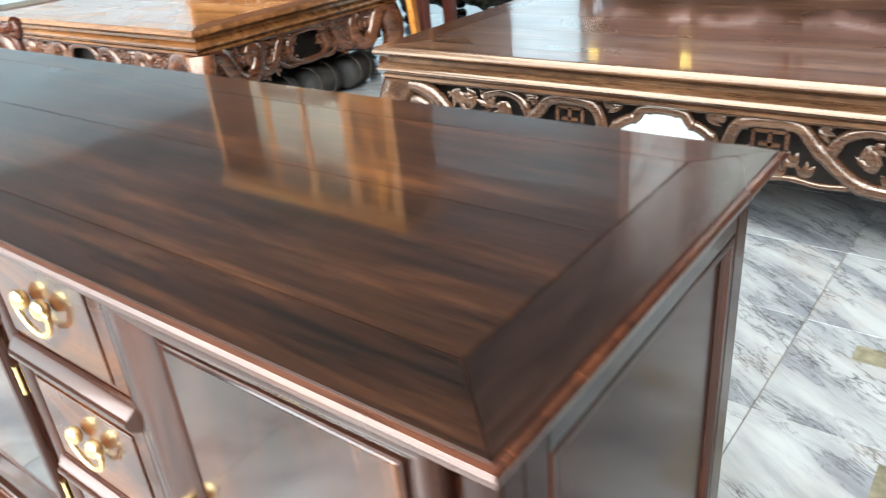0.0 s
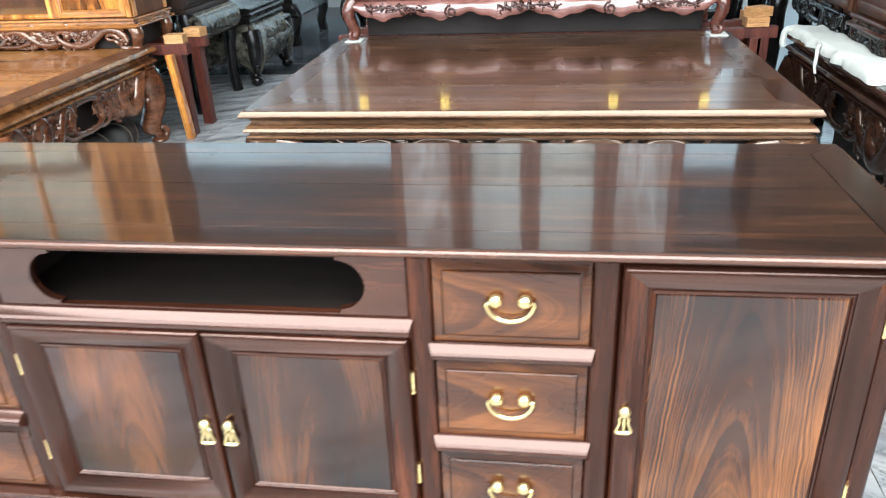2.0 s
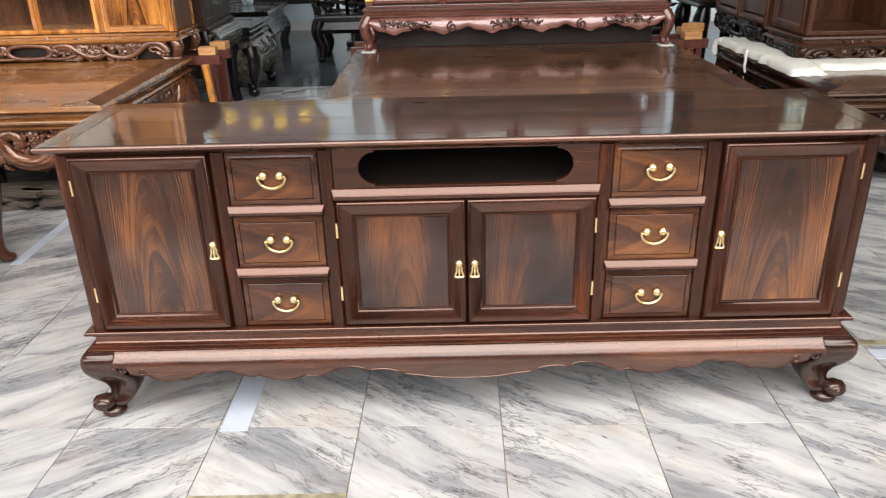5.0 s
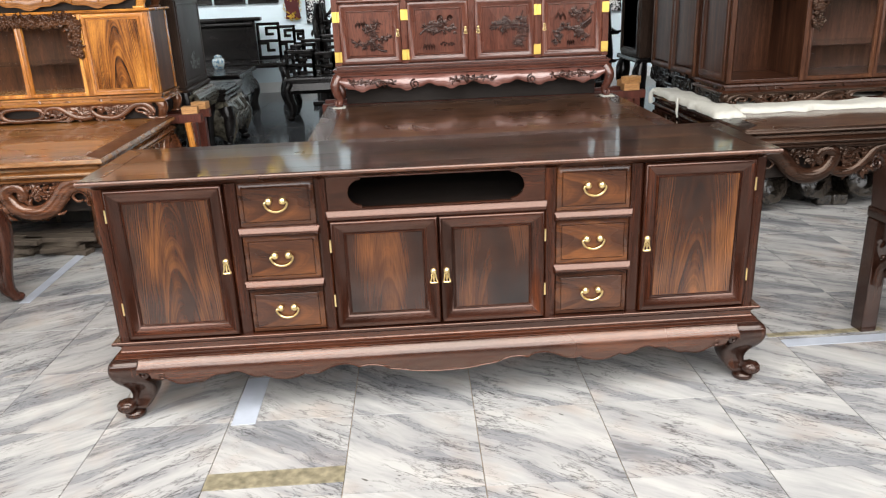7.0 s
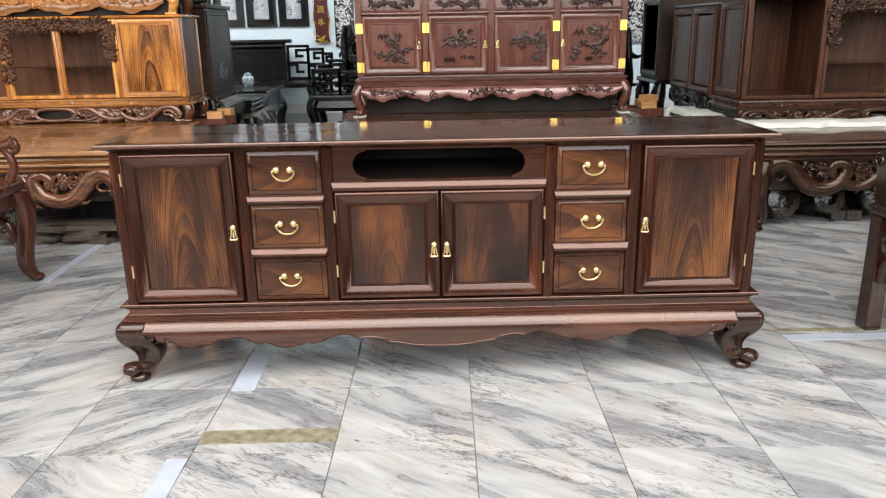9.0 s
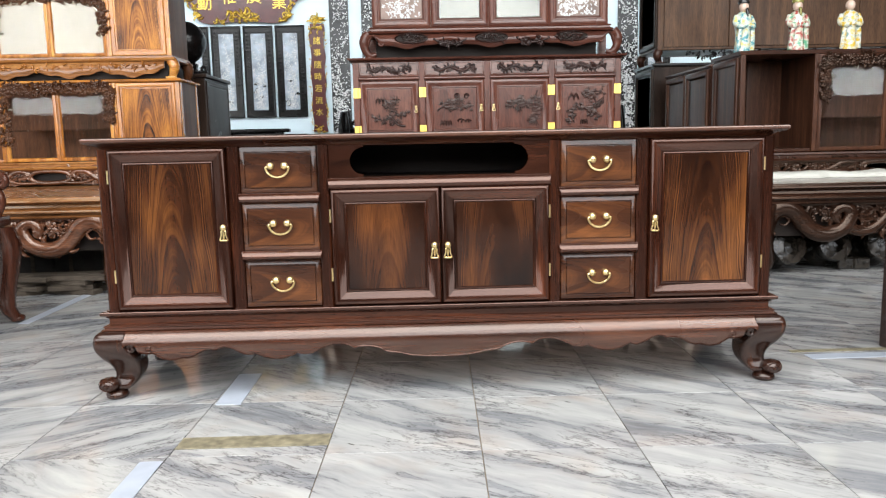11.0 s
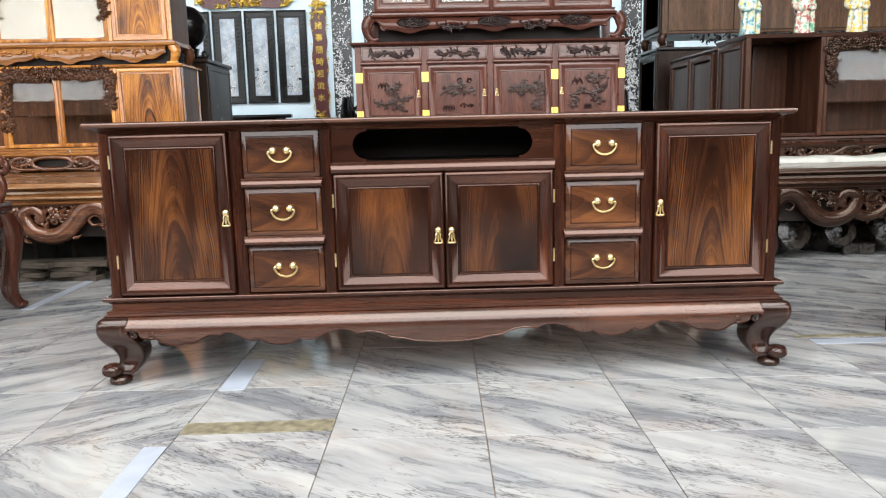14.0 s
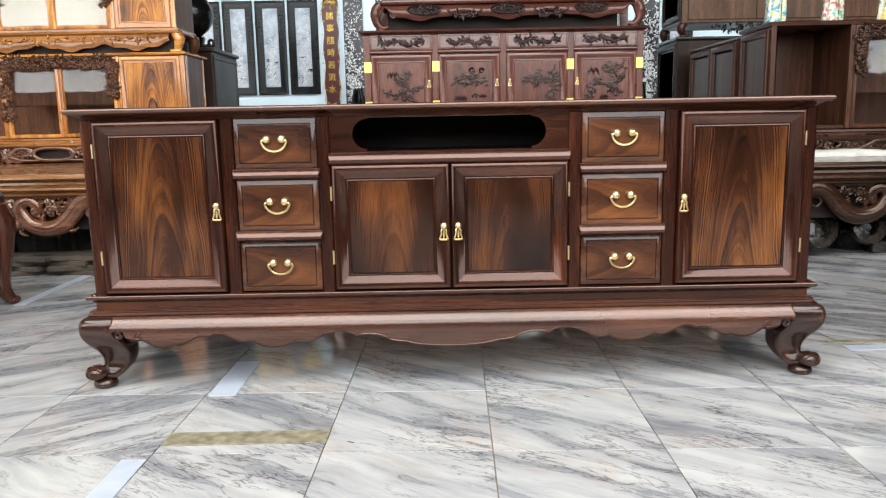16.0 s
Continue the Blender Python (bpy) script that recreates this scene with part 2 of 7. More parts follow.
m_brass = plain("polished_brass", (0.88, 0.69, 0.34), 0.28, 1.0, 0.05)
m_brass_flat = plain("satin_brass", (0.80, 0.55, 0.14), 0.34, 1.0, 0.06)
m_gilt = plain("gold_leaf", (0.60, 0.40, 0.06), 0.32, 0.8, 0.25, 40)
m_wall = plain("pale_blue_wall_paint", (0.70, 0.81, 0.86), 0.7, 0.0, 0.03, 2.0)
m_plaster = plain("white_hall_paint", (0.72, 0.73, 0.72), 0.8, 0.0, 0.04, 1.5)
m_ceil = plain("dark_grey_roof_sheet", (0.16, 0.16, 0.165), 0.7, 0.0, 0.05, 1.5)
m_grout = plain("yellowish_grout", (0.27, 0.215, 0.16), 0.9, 0.0, 0.2, 30)
m_tan = plain("tan_filler_strip", (0.20, 0.175, 0.115), 0.45, 0.0, 0.45, 34)
m_bluestrip = plain("pale_blue_strip", (0.37, 0.40, 0.455), 0.3, 0.0, 0.1, 14)
m_foam = plain("white_foam_sheet", (0.52, 0.51, 0.455), 0.75, 0.0, 0.06, 30, 0.2)
m_pane_back = plain("pale_cabinet_lining", (0.44, 0.385, 0.295), 0.6, 0.0, 0.06, 4)


def marble():
    m, t, b = mat("white_grey_veined_marble")
    v = shifted(t, (1, 1, 1), 0.0, (0, 0, radians(33)))

    def noise(vec, scale, detail, rough=0.6):
        n = nd(t, "ShaderNodeTexNoise", Scale=scale, Detail=detail, Roughness=rough)
        t.links.new(vec, n.inputs["Vector"])
        return n

    def warped(vec, by, scale, detail):
        n = nd(t, "ShaderNodeVectorMath")
        n.operation = "MULTIPLY_ADD"
        t.links.new(noise(vec, scale, detail).outputs["Color"], n.inputs[0])
        n.inputs[1].default_value = (by, by, by)
        t.links.new(vec, n.inputs[2])
        return n.outputs[0]

    def stretched(vec, sx, sy, at):
        n = nd(t, "ShaderNodeMapping")
        n.inputs["Scale"].default_value, n.inputs["Location"].default_value = (sx, sy, 1.0), (at, at * 0.5, 0)
        t.links.new(vec, n.inputs["Vector"])
        return n.outputs[0]

    w = warped(warped(v, 0.11, 2.2, 3.0), 0.012, 14.0, 2.0)
    cloud = noise(stretched(w, 2.0, 12.0, 0.0), 1.0, 7.0, 0.60).outputs[0]
    col = ramp(t, cloud, [(0.29, (0.140, 0.143, 0.152)), (0.40, (0.225, 0.227, 0.236)), (0.50, (0.318, 0.316, 0.310)), (0.66, (0.410, 0.405, 0.388))])
    # thin dark lines along the rims of the grey bands
    rim = maths(t, "ABSOLUTE", maths(t, "SUBTRACT", cloud, 0.43))
    col = mixc(t, 1.0, col, ramp(t, rim, [(0.0, (0.50, 0.50, 0.50)), (0.005, (0.80, 0.80, 0.80)), (0.014, (1, 1, 1))]), "MULTIPLY")
    patch = noise(v, 3.0, 2.0).outputs[0]
    for sx, sy, at, width, dark, lo, hi in ((1.8, 9.0, 4.0, 0.007, 0.34, 0.38, 0.54), (3.6, 15.0, 9.0, 0.006, 0.42, 0.38, 0.54)):
        ridge = maths(t, "ABSOLUTE", maths(t, "SUBTRACT", noise(stretched(w, sx, sy, at), 1.0, 6.0, 0.62).outputs[0], 0.5))
        vein = ramp(t, ridge, [(0.0, (dark, dark * 0.98, dark * 0.98)), (width, (0.78, 0.78, 0.79)), (width * 2.6, (1, 1, 1))])
        fade = ramp(t, patch, [(lo, (0, 0, 0)), (hi, (1, 1, 1))])
        col = mixc(t, fade, col, mixc(t, 1.0, col, vein, "MULTIPLY"))
    # a faint warm stain and small dark chips
    stain = ramp(t, noise(v, 5.0, 3.0).outputs[0], [(0.52, (1, 1, 1)), (0.72, (0.97, 0.89, 0.84))])
    col = mixc(t, 1.0, col, stain, "MULTIPLY")
    chip = ramp(t, noise(stretched(w, 14.0, 30.0, 2.0), 1.0, 2.0).outputs[0], [(0.225, (0.30, 0.29, 0.27)), (0.25, (1, 1, 1))])
    t.links.new(mixc(t, 1.0, col, chip, "MULTIPLY"), b.inputs["Base Color"])
    rr = ramp(t, patch, [(0.3, (0.06, 0.06, 0.06)), (0.7, (0.12, 0.12, 0.12))])
    t.links.new(rr, b.inputs["Roughness"])
    b.inputs["Specular IOR Level"].default_value = 0.5
    return m


m_marble = marble()


def glass(name, tint=(0.95, 0.97, 0.96)):
    m, t, b = mat(name)
    b.inputs["Base Color"].default_value = (*tint, 1)
    b.inputs["Transmission Weight"].default_value = 1.0
    b.inputs["Roughness"].default_value, b.inputs["IOR"].default_value = 0.02, 1.42
    return m


m_glass = glass("cabinet_glass")

# ---- building tools ----


def thing(name, at=(0, 0, 0), label="", category="", group="", turn=0.0):
    ob = new(name)
    ob.matrix_world = pose(*at, 0, 0, turn)
    ob.empty_display_size = 0.05
    return tagged(ob, label, category, group)


def part(name, bm, material, parent=None, label="", smooth=True, at=None, kind="", sharp=35):
    """Links a bmesh as one mesh object under a thing or a part."""
    bmesh.ops.recalc_face_normals(bm, faces=bm.faces)
    me = bpy.data.meshes.new(name)
    if smooth:
        for e in bm.edges:
            if len(e.link_faces) == 2 and e.calc_face_angle(0) > radians(sharp):
                e.smooth = False
        # broad flats next to narrow bevels keep their own normals
        size = {f: f.calc_area() for f in bm.faces}
        for e in bm.edges:
            if len(e.link_faces) == 2:
                a, b = sorted((size[f] for f in e.link_faces))
                if b > 0.002 and b > 5 * a and e.calc_face_angle(0) > 0.01:
                    e.smooth = False
        for f in bm.faces:
            f.smooth = True
    bm.to_mesh(me)
    bm.free()
    for one in material if isinstance(material, (list, tuple)) else (material,):
        me.materials.append(one)
    ob = new(name, me)
    if parent is not None:
        ob.parent = parent
    if at is not None:
        ob.matrix_basis = at if isinstance(at, Matrix) else Matrix.Translation(at)
    return tagged(ob, label, kind=kind)


def again(ob, m, parent=None):
    """One more object on the same mesh."""
    o = new(ob.name.split(".")[0], ob.data)
    o.parent = parent or ob.parent
    o.matrix_basis = m
    for k in ("label", "kind"):
        if k in ob:
            o[k] = ob[k]
    return o


def box(bm, x0, x1, y0, y1, z0, z1, b=0.0, seg=2):
    v = [bm.verts.new((x, y, z)) for x in (x0, x1) for y in (y0, y1) for z in (z0, z1)]
    fs = [bm.faces.new([v[i] for i in q]) for q in ((0, 1, 3, 2), (4, 6, 7, 5), (0, 4, 5, 1), (2, 3, 7, 6), (0, 2, 6, 4), (1, 5, 7, 3))]
    if b:
        es = list({e for f in fs for e in f.edges})
        bmesh.ops.bevel(bm, geom=es, offset=b, segments=seg, affect="EDGES", profile=0.6)
    return v


def boxed(name, parent, material, x0, x1, y0, y1, z0, z1, b=0.003, label="", kind=""):
    """A bevelled board whose origin is its own centre."""
    bm = bmesh.new()
    c = ((x0 + x1) / 2, (y0 + y1) / 2, (z0 + z1) / 2)
    box(bm, x0 - c[0], x1 - c[0], y0 - c[1], y1 - c[1], z0 - c[2], z1 - c[2], b)
    return part(name, bm, material, parent, label, at=c, kind=kind)


def loops(bm, rings, closed=True, cap0=False, cap1=False):
    """Joins equal rings of points by quads."""
    vs = [[bm.verts.new(p) for p in r] for r in rings]
    n = len(vs[0])
    for a, b in zip(vs, vs[1:]):
        for i in range(n if closed else n - 1):
            j = (i + 1) % n
            bm.faces.new((a[i], a[j], b[j], b[i]))
    if cap0:
        bm.faces.new(vs[0][::-1])
    if cap1:
        bm.faces.new(vs[-1])
    return vs


def ring(bm, x0, x1, y0, y1, prof, cap0=True, cap1=True):
    """A moulding that runs round a rectangle: prof gives (outward, z)."""
    loops(bm, [[(x0 - o, y0 - o, z), (x1 + o, y0 - o, z), (x1 + o, y1 + o, z), (x0 - o, y1 + o, z)] for o, z in prof], True, cap0, cap1)


def framed(bm, x0, x1, z0, z1, prof, fill=True, split=False):
    """A mitred frame in the xz plane that faces -y: prof gives (inset, height). split: level members take the second material."""
    vs = loops(bm, [[(x0 + u, -h, z0 + u), (x1 - u, -h, z0 + u), (x1 - u, -h, z1 - u), (x0 + u, -h, z1 - u)] for u, h in prof], True, False, fill)
    if split:
        for a, b in zip(vs, vs[1:]):
            for i in (0, 2):
                face = bm.faces.get((a[i], a[(i + 1) % 4], b[(i + 1) % 4], b[i]))
                if face:
                    face.material_index = 1


def extrude_x(bm, prof, x0, x1, mitre=0.0):
    """A bar along x of closed section (y, z); mitre pulls the ends in with depth towards -y."""
    ym = max(y for y, z in prof)
    loops(bm, [[(x0 + mitre * (ym - y), y, z) for y, z in prof], [(x1 - mitre * (ym - y), y, z) for y, z in prof]], True, True, True)


def half_round(w, d, n=8):
    """Section of a half-round bar: width along z, depth towards -y."""
    return [(-d * math.sin(math.pi * i / n) ** 0.8 if 0 < i < n else 0.0, -w / 2 + w * (0.5 - 0.5 * math.cos(math.pi * i / n))) for i in range(n + 1)]


def tube(bm, pts, rad, n=8, flat=1.0, cap=True):
    """A round rod along points; rad is a number or one radius for each point; flat squeezes it in y."""
    pts = [Vector(p) for p in pts]
    rad = [rad] * len(pts) if isinstance(rad, (int, float)) else rad
    rings, up = [], None
    for i, p in enumerate(pts):
        d = (pts[min(i + 1, len(pts) - 1)] - pts[max(i - 1, 0)]).normalized()
        if up is None:
            up = d.orthogonal().normalized()
        up = (up - d * up.dot(d)).normalized()
        side = d.cross(up)
        r = []
        for k in range(n):
            a = 2 * math.pi * k / n
            q = (up * math.cos(a) + side * math.sin(a)) * rad[i]
            r.append(p + Vector((q.x, q.y * flat, q.z)))
        rings.append(r)
    loops(bm, rings, True, cap, cap)


def lathe(bm, prof, n=20, at=(0, 0, 0)):
    loops(bm, [[(at[0] + r * math.cos(2 * math.pi * k / n), at[1] + r * math.sin(2 * math.pi * k / n), at[2] + z) for k in range(n)] for r, z in prof], True, True, True)


def _ico(sub):
    b = bmesh.new()
    bmesh.ops.create_icosphere(b, subdivisions=sub, radius=1.0)
    b.verts.index_update()
    out = ([v.co.copy() for v in b.verts], [[v.index for v in f.verts] for f in b.faces])
    b.free()
    return out


ICO = {1: _ico(1), 2: _ico(2)}


def blob(bm, at, r, sub=1):
    """A small rounded knob; r gives three half-sizes."""
    co, faces = ICO[sub]
    v = [bm.verts.new((at[0] + c.x * r[0], at[1] + c.y * r[1], at[2] + c.z * r[2])) for c in co]
    for f in faces:
        bm.faces.new([v[i] for i in f])


def spiral(cx, cz, r0, r1, a0, turns, y=0.0, n=18):
    return [(cx + (r0 + (r1 - r0) * i / n) * math.cos(radians(a0) + turns * 2 * math.pi * i / n), y,
             cz + (r0 + (r1 - r0) * i / n) * math.sin(radians(a0) + turns * 2 * math.pi * i / n)) for i in range(n + 1)]


def smooth_line(keys, n=6):
    """Catmull-Rom points through keys."""
    k = [Vector(p) for p in keys]
    out = []
    for i in range(len(k) - 1):
        p0, p1, p2, p3 = k[max(i - 1, 0)], k[i], k[i + 1], k[min(i + 2, len(k) - 1)]
        for j in range(n):
            u = j / n
            out.append(0.5 * ((2 * p1) + (p2 - p0) * u + (2 * p0 - 5 * p1 + 4 * p2 - p3) * u * u + (3 * p1 - p0 - 3 * p2 + p3) * u ** 3))
    out.append(k[-1])
    return out


def slab(bm, outline, y0, y1):
    """A flat plate in the xz plane of that outline, between two depths."""
    loops(bm, [[(x, y0, z) for x, z in outline], [(x, y1, z) for x, z in outline]], True, True, True)

# ---- hall ----


def wall(name, x0, x1, y0, y1, z0, z1, material):
    bm = bmesh.new()
    box(bm, x0, x1, y0, y1, z0, z1)
    return tagged(part(name, bm, material, smooth=False), "unseen brown timber wall added to the showroom hall" if material is m_brown_x else "painted plaster wall of the showroom hall", "wall", kind="structure")


H = HALL
wall("wall_north", H["x0"] - 0.2, H["x1"] + 0.2, H["y1"], H["y1"] + 0.2, 0, H["top"], m_wall)
wall("wall_west", H["x0"] - 0.2, H["x0"], H["y0"], H["y1"], 0, H["top"], m_wall)
wall("wall_east", H["x1"], H["x1"] + 0.2, H["y0"], H["y1"], 0, H["top"], m_brown_x)
wall("wall_south", H["x0"] - 0.2, -9.3, H["y0"] - 0.2, H["y0"], 0, H["top"], m_plaster)
wall("wall_south_east", 9.3, H["x1"] + 0.2, H["y0"] - 0.2, H["y0"], 0, H["top"], m_plaster)
wall("wall_south_lintel", -9.3, 9.3, H["y0"] - 0.2, H["y0"], 5.2, H["top"], m_plaster)
wall("wall_south_parapet", -9.3, 9.3, H["y0"] - 0.2, H["y0"], 0, 1.45, m_brown_x)
# unseen, added to block low daylight and darken reflections in the panes
wall("wall_partition", -8.4, 8.4, -4.75, -4.65, 0, 1.40, m_brown_x)
bm = bmesh.new()
box(bm, H["x0"] - 0.2, H["x1"] + 0.2, H["y0"] - 0.2, H["y1"] + 0.2, H["top"], H["top"] + 0.15)
tagged(part("ceiling", bm, m_ceil, smooth=False), "dark grey sheet roof of the hall", "ceiling", kind="structure")
bm = bmesh.new()
box(bm, H["x0"] - 0.0, H["x1"] + 0.0, H["step"], H["y1"], H["rear"], H["top"] - 0.002)
tagged(part("ceiling_rear", bm, m_ceil, smooth=False), "dark grey lower ceiling over the rear of the hall", "ceiling", kind="structure")
bm = bmesh.new()
box(bm, -200, 200, -200, 200, -0.45, -0.0045)
floor_base = tagged(part("floor", bm, m_grout, smooth=False), "marble tile floor with yellowish joints", "floor", kind="structure")

# ---- the long television cabinet ----
tv = thing("tv_cabinet", (0, 0, 0), "long dark rosewood television cabinet with brass pulls on the marble floor", "cabinet")
TOP, L, D0, D1 = 0.821, 1.079, -0.044, 0.446
BODY, BACK = 1.051, 0.443

# top: moulded edge, two long rails, two end boards, inner boards
bm = bmesh.new()
ring(bm, -L + 0.03, L - 0.03, D0 + 0.03, D1 - 0.03, [(-0.02, 0.7875), (-0.013, 0.7885), (-0.007, 0.7925), (0.002, 0.798), (0.012, 0.8015), (0.021, 0.8035), (0.0265, 0.806), (0.0295, 0.8105), (0.030, 0.8150), (0.028, 0.8182), (0.024, TOP - 0.002)])
part("top_edge", bm, m_tv_apron, tv)
B = 0.068


def top_piece(name, pts, material):
    bm = bmesh.new()
    cx, cy = sum(p[0] for p in pts) / len(pts), sum(p[1] for p in pts) / len(pts)
    q = [(x - cx, y - cy) for x, y in pts]
    loops(bm, [[(x * s, y * s, z) for x, y in q] for s, z in ((1.0, -0.004), (1.0, -0.0007), (0.999, 0.0))], True, True, True)
    part(name, bm, material, tv, at=(cx, cy, TOP), sharp=20)


g = 0.0005
e = 0.007
top_piece("top_rail", [(-L + e, D0 + e), (L - e, D0 + e), (L - B - g, D0 + B - g), (-L + B + g, D0 + B - g)], m_tv_top)
top_piece("top_rail", [(-L + B + g, D1 - B + g), (L - B - g, D1 - B + g), (L - e, D1 - e), (-L + e, D1 - e)], m_tv_top)
top_piece("end_board", [(L - e, D0 + e), (L - e, D1 - e), (L - B + g, D1 - B), (L - B + g, D0 + B)], m_tv_y)
top_piece("end_board", [(-L + e, D1 - e), (-L + e, D0 + e), (-L + B - g, D0 + B), (-L + B - g, D1 - B)], m_tv_y)
for a, b in ((D0 + B + g, 0.21 - g), (0.21 + g, D1 - B - g)):
    top_piece("top_board", [(-L + B + g, a), (L - B - g, a), (L - B - g, b), (-L + B + g, b)], m_tv_top)

# carcass
boxed("carcass_bottom", tv, m_tv_rail, -BODY + 0.001, BODY - 0.001, 0.012, BACK - 0.001, 0.262, 0.281)
# inner boards take the near-black colour that stands for shade inside
boxed("back_panel", tv, m_inside_shade, -BODY + 0.022, BODY - 0.022, BACK - 0.013, BACK - 0.003, 0.281, 0.7875)
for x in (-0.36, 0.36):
    boxed("divider", tv, m_inside_shade, x - 0.009, x + 0.009, 0.02, BACK - 0.0135, 0.282, 0.7875)
boxed("shelf", tv, m_inside_shade, -0.35, 0.35, 0.018, BACK - 0.0135, 0.668, 0.682)
boxed("front_backing", tv, m_inside_shade, -1.03, -0.37, 0.012, 0.018, 0.282, 0.787)
boxed("front_backing", tv, m_inside_shade, 0.37, 1.03, 0.012, 0.018, 0.282, 0.787)
boxed("front_backing", tv, m_inside_shade, -0.351, 0.351, 0.012, 0.0175, 0.282, 0.667)
for x0, x1 in ((-1.051, -1.017), (-0.657, -0.617), (-0.379, -0.342), (0.342, 0.379), (0.617, 0.657), (1.017, 1.051)):
    bm = bmesh.new()
    w = x1 - x0
    sec = half_round(w, 0.008, 8)
    loops(bm, [[(s + 0, d, z) for d, s in sec] + [(w / 2, 0.02, z), (-w / 2, 0.02, z)] for z in (-0.2535, 0.2535)], True, True, True)
    part("stile", bm, m_tv_z, tv, at=((x0 + x1) / 2, 0.002, 0.534), sharp=50)
# ends: two stiles, two rails and a sunk panel
for s in (-1, 1):
    for y0, y1 in ((0.021, 0.052), (0.408, BACK - 0.0005)):
        boxed("side_stile", tv, m_tv_z, min(s * 1.031, s * BODY), max(s * 1.031, s * BODY), y0, y1, 0.282, 0.7875)
    for z0, z1 in ((0.282, 0.325), (0.744, 0.7875)):
        boxed("side_rail", tv, m_tv_y, min(s * 1.031, s * BODY), max(s * 1.031, s * BODY), 0.0525, 0.4075, z0, z1)
    bm = bmesh.new()
    framed(bm, -0.1775, 0.1775, -0.2095, 0.2095, [(0, 0.0), (0.001, 0.0035), (0.005, 0.0045), (0.009, 0.0035), (0.011, -0.004), (0.012, -0.010), (0.016, -0.010), (0.017, -0.004), (0.026, -0.0035)])
    part("side_panel", bm, m_tv_z, tv, at=pose(s * 1.047, 0.230, 0.5345, 0, 0, 90 * s))

DOOR = [(0, -0.012), (0, 0.008), (0.002, 0.0125), (0.005, 0.015), (0.0101, 0.016), (0.0157, 0.015), (0.0224, 0.0115), (0.0291, 0.0072), (0.0347, 0.0034), (0.0392, 0.0008), (0.0405, -0.0024), (0.0423, -0.0024), (0.0431, 0.0008), (0.0454, 0.0014), (0.047, -0.001), (0.0487, -0.001)]


def hinge(parent, x, z):
    bm = bmesh.new()
    tube(bm, [(x, -0.007, z - 0.019), (x, -0.007, z + 0.019)], 0.0032, 8)
    for q in (-0.0195, -0.0065, 0.0065, 0.0195):
        lathe(bm, [(0.0, -0.0006), (0.0038, -0.0006), (0.0038, 0.0006), (0.0, 0.0006)], 8, (x, -0.007, z + q))
    part("hinge", bm, m_brass, parent, "polished brass hinge")


def key_pull(parent, x, z, out_by=0.0):
    """Round boss with a bell-shaped drop."""
    bm = bmesh.new()
    blob(bm, (x, -0.014 - out_by, z), (0.0105, 0.008, 0.0105), 2)
    out = [(-0.003, -0.008), (-0.0075, -0.014), (-0.0065, -0.021), (-0.0095, -0.031), (-0.0105, -0.040), (0.0105, -0.040), (0.0095, -0.031), (0.0065, -0.021), (0.0075, -0.014), (0.003, -0.008)]
    tube(bm, smooth_line([(x + a, -0.013 - out_by, z + b) for a, b in out], 4), 0.0025, 6)
    tube(bm, [(x - 0.0095, -0.013 - out_by, z - 0.040), (x + 0.0095, -0.013 - out_by, z - 0.040)], 0.0024, 6)
    tube(bm, [(x, -0.013 - out_by, z - 0.012), (x, -0.013 - out_by, z - 0.026), (x, -0.013 - out_by, z - 0.036)], [0.003, 0.0035, 0.0016], 6)
    part("key_pull", bm, m_brass, parent, "polished brass drop pull")


def door(x0, x1, z0, z1, hinge_at, key_at, zk, board, hinges):
    bm = bmesh.new()
    cx, cz = (x0 + x1) / 2, (z0 + z1) / 2
    framed(bm, x0 - cx, x1 - cx, z0 - cz, z1 - cz, DOOR, False, True)
    d = part("door", bm, [m_tv_z, m_tv_rail], tv, "closed rosewood door with a moulded frame", at=(cx, 0, cz), sharp=50)
    bm = bmesh.new()
    u = 0.0487
    framed(bm, x0 - cx + u, x1 - cx - u, z0 - cz + u, z1 - cz - u, [(-0.004, -0.006), (0.0, -0.0012), (0.0015, 0.0012)])
    part("panel", bm, board, d, "figured rosewood panel")
    for q in hinges:
        hinge(d, hinge_at - cx, q - cz)
    key_pull(d, key_at - cx, zk - cz, 0.006)


door(-1.0165, -0.6575, 0.284, 0.786, -1.019, -0.673, 0.540, m_tv_panel, (0.392, 0.702))
door(0.6575, 1.0165, 0.284, 0.786, 1.019, 0.673, 0.540, m_tv_panel, (0.392, 0.702))
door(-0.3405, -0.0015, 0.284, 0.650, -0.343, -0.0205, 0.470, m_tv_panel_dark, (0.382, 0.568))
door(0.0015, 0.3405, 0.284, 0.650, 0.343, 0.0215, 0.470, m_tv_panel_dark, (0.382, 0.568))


def rail_section(w):
    """A bar with a broad sloping upper face, a rounded nose and a short underside."""
    return [(0.0, -w / 2), (-0.008, -w / 2 + 0.0015), (-0.0145, -w * 0.26), (-0.0165, -w * 0.12), (-0.0158, 0.0), (-0.0125, w * 0.14), (-0.0045, w * 0.42), (-0.002, w * 0.48), (0.0, w / 2), (0.012, w / 2), (0.012, -w / 2)]


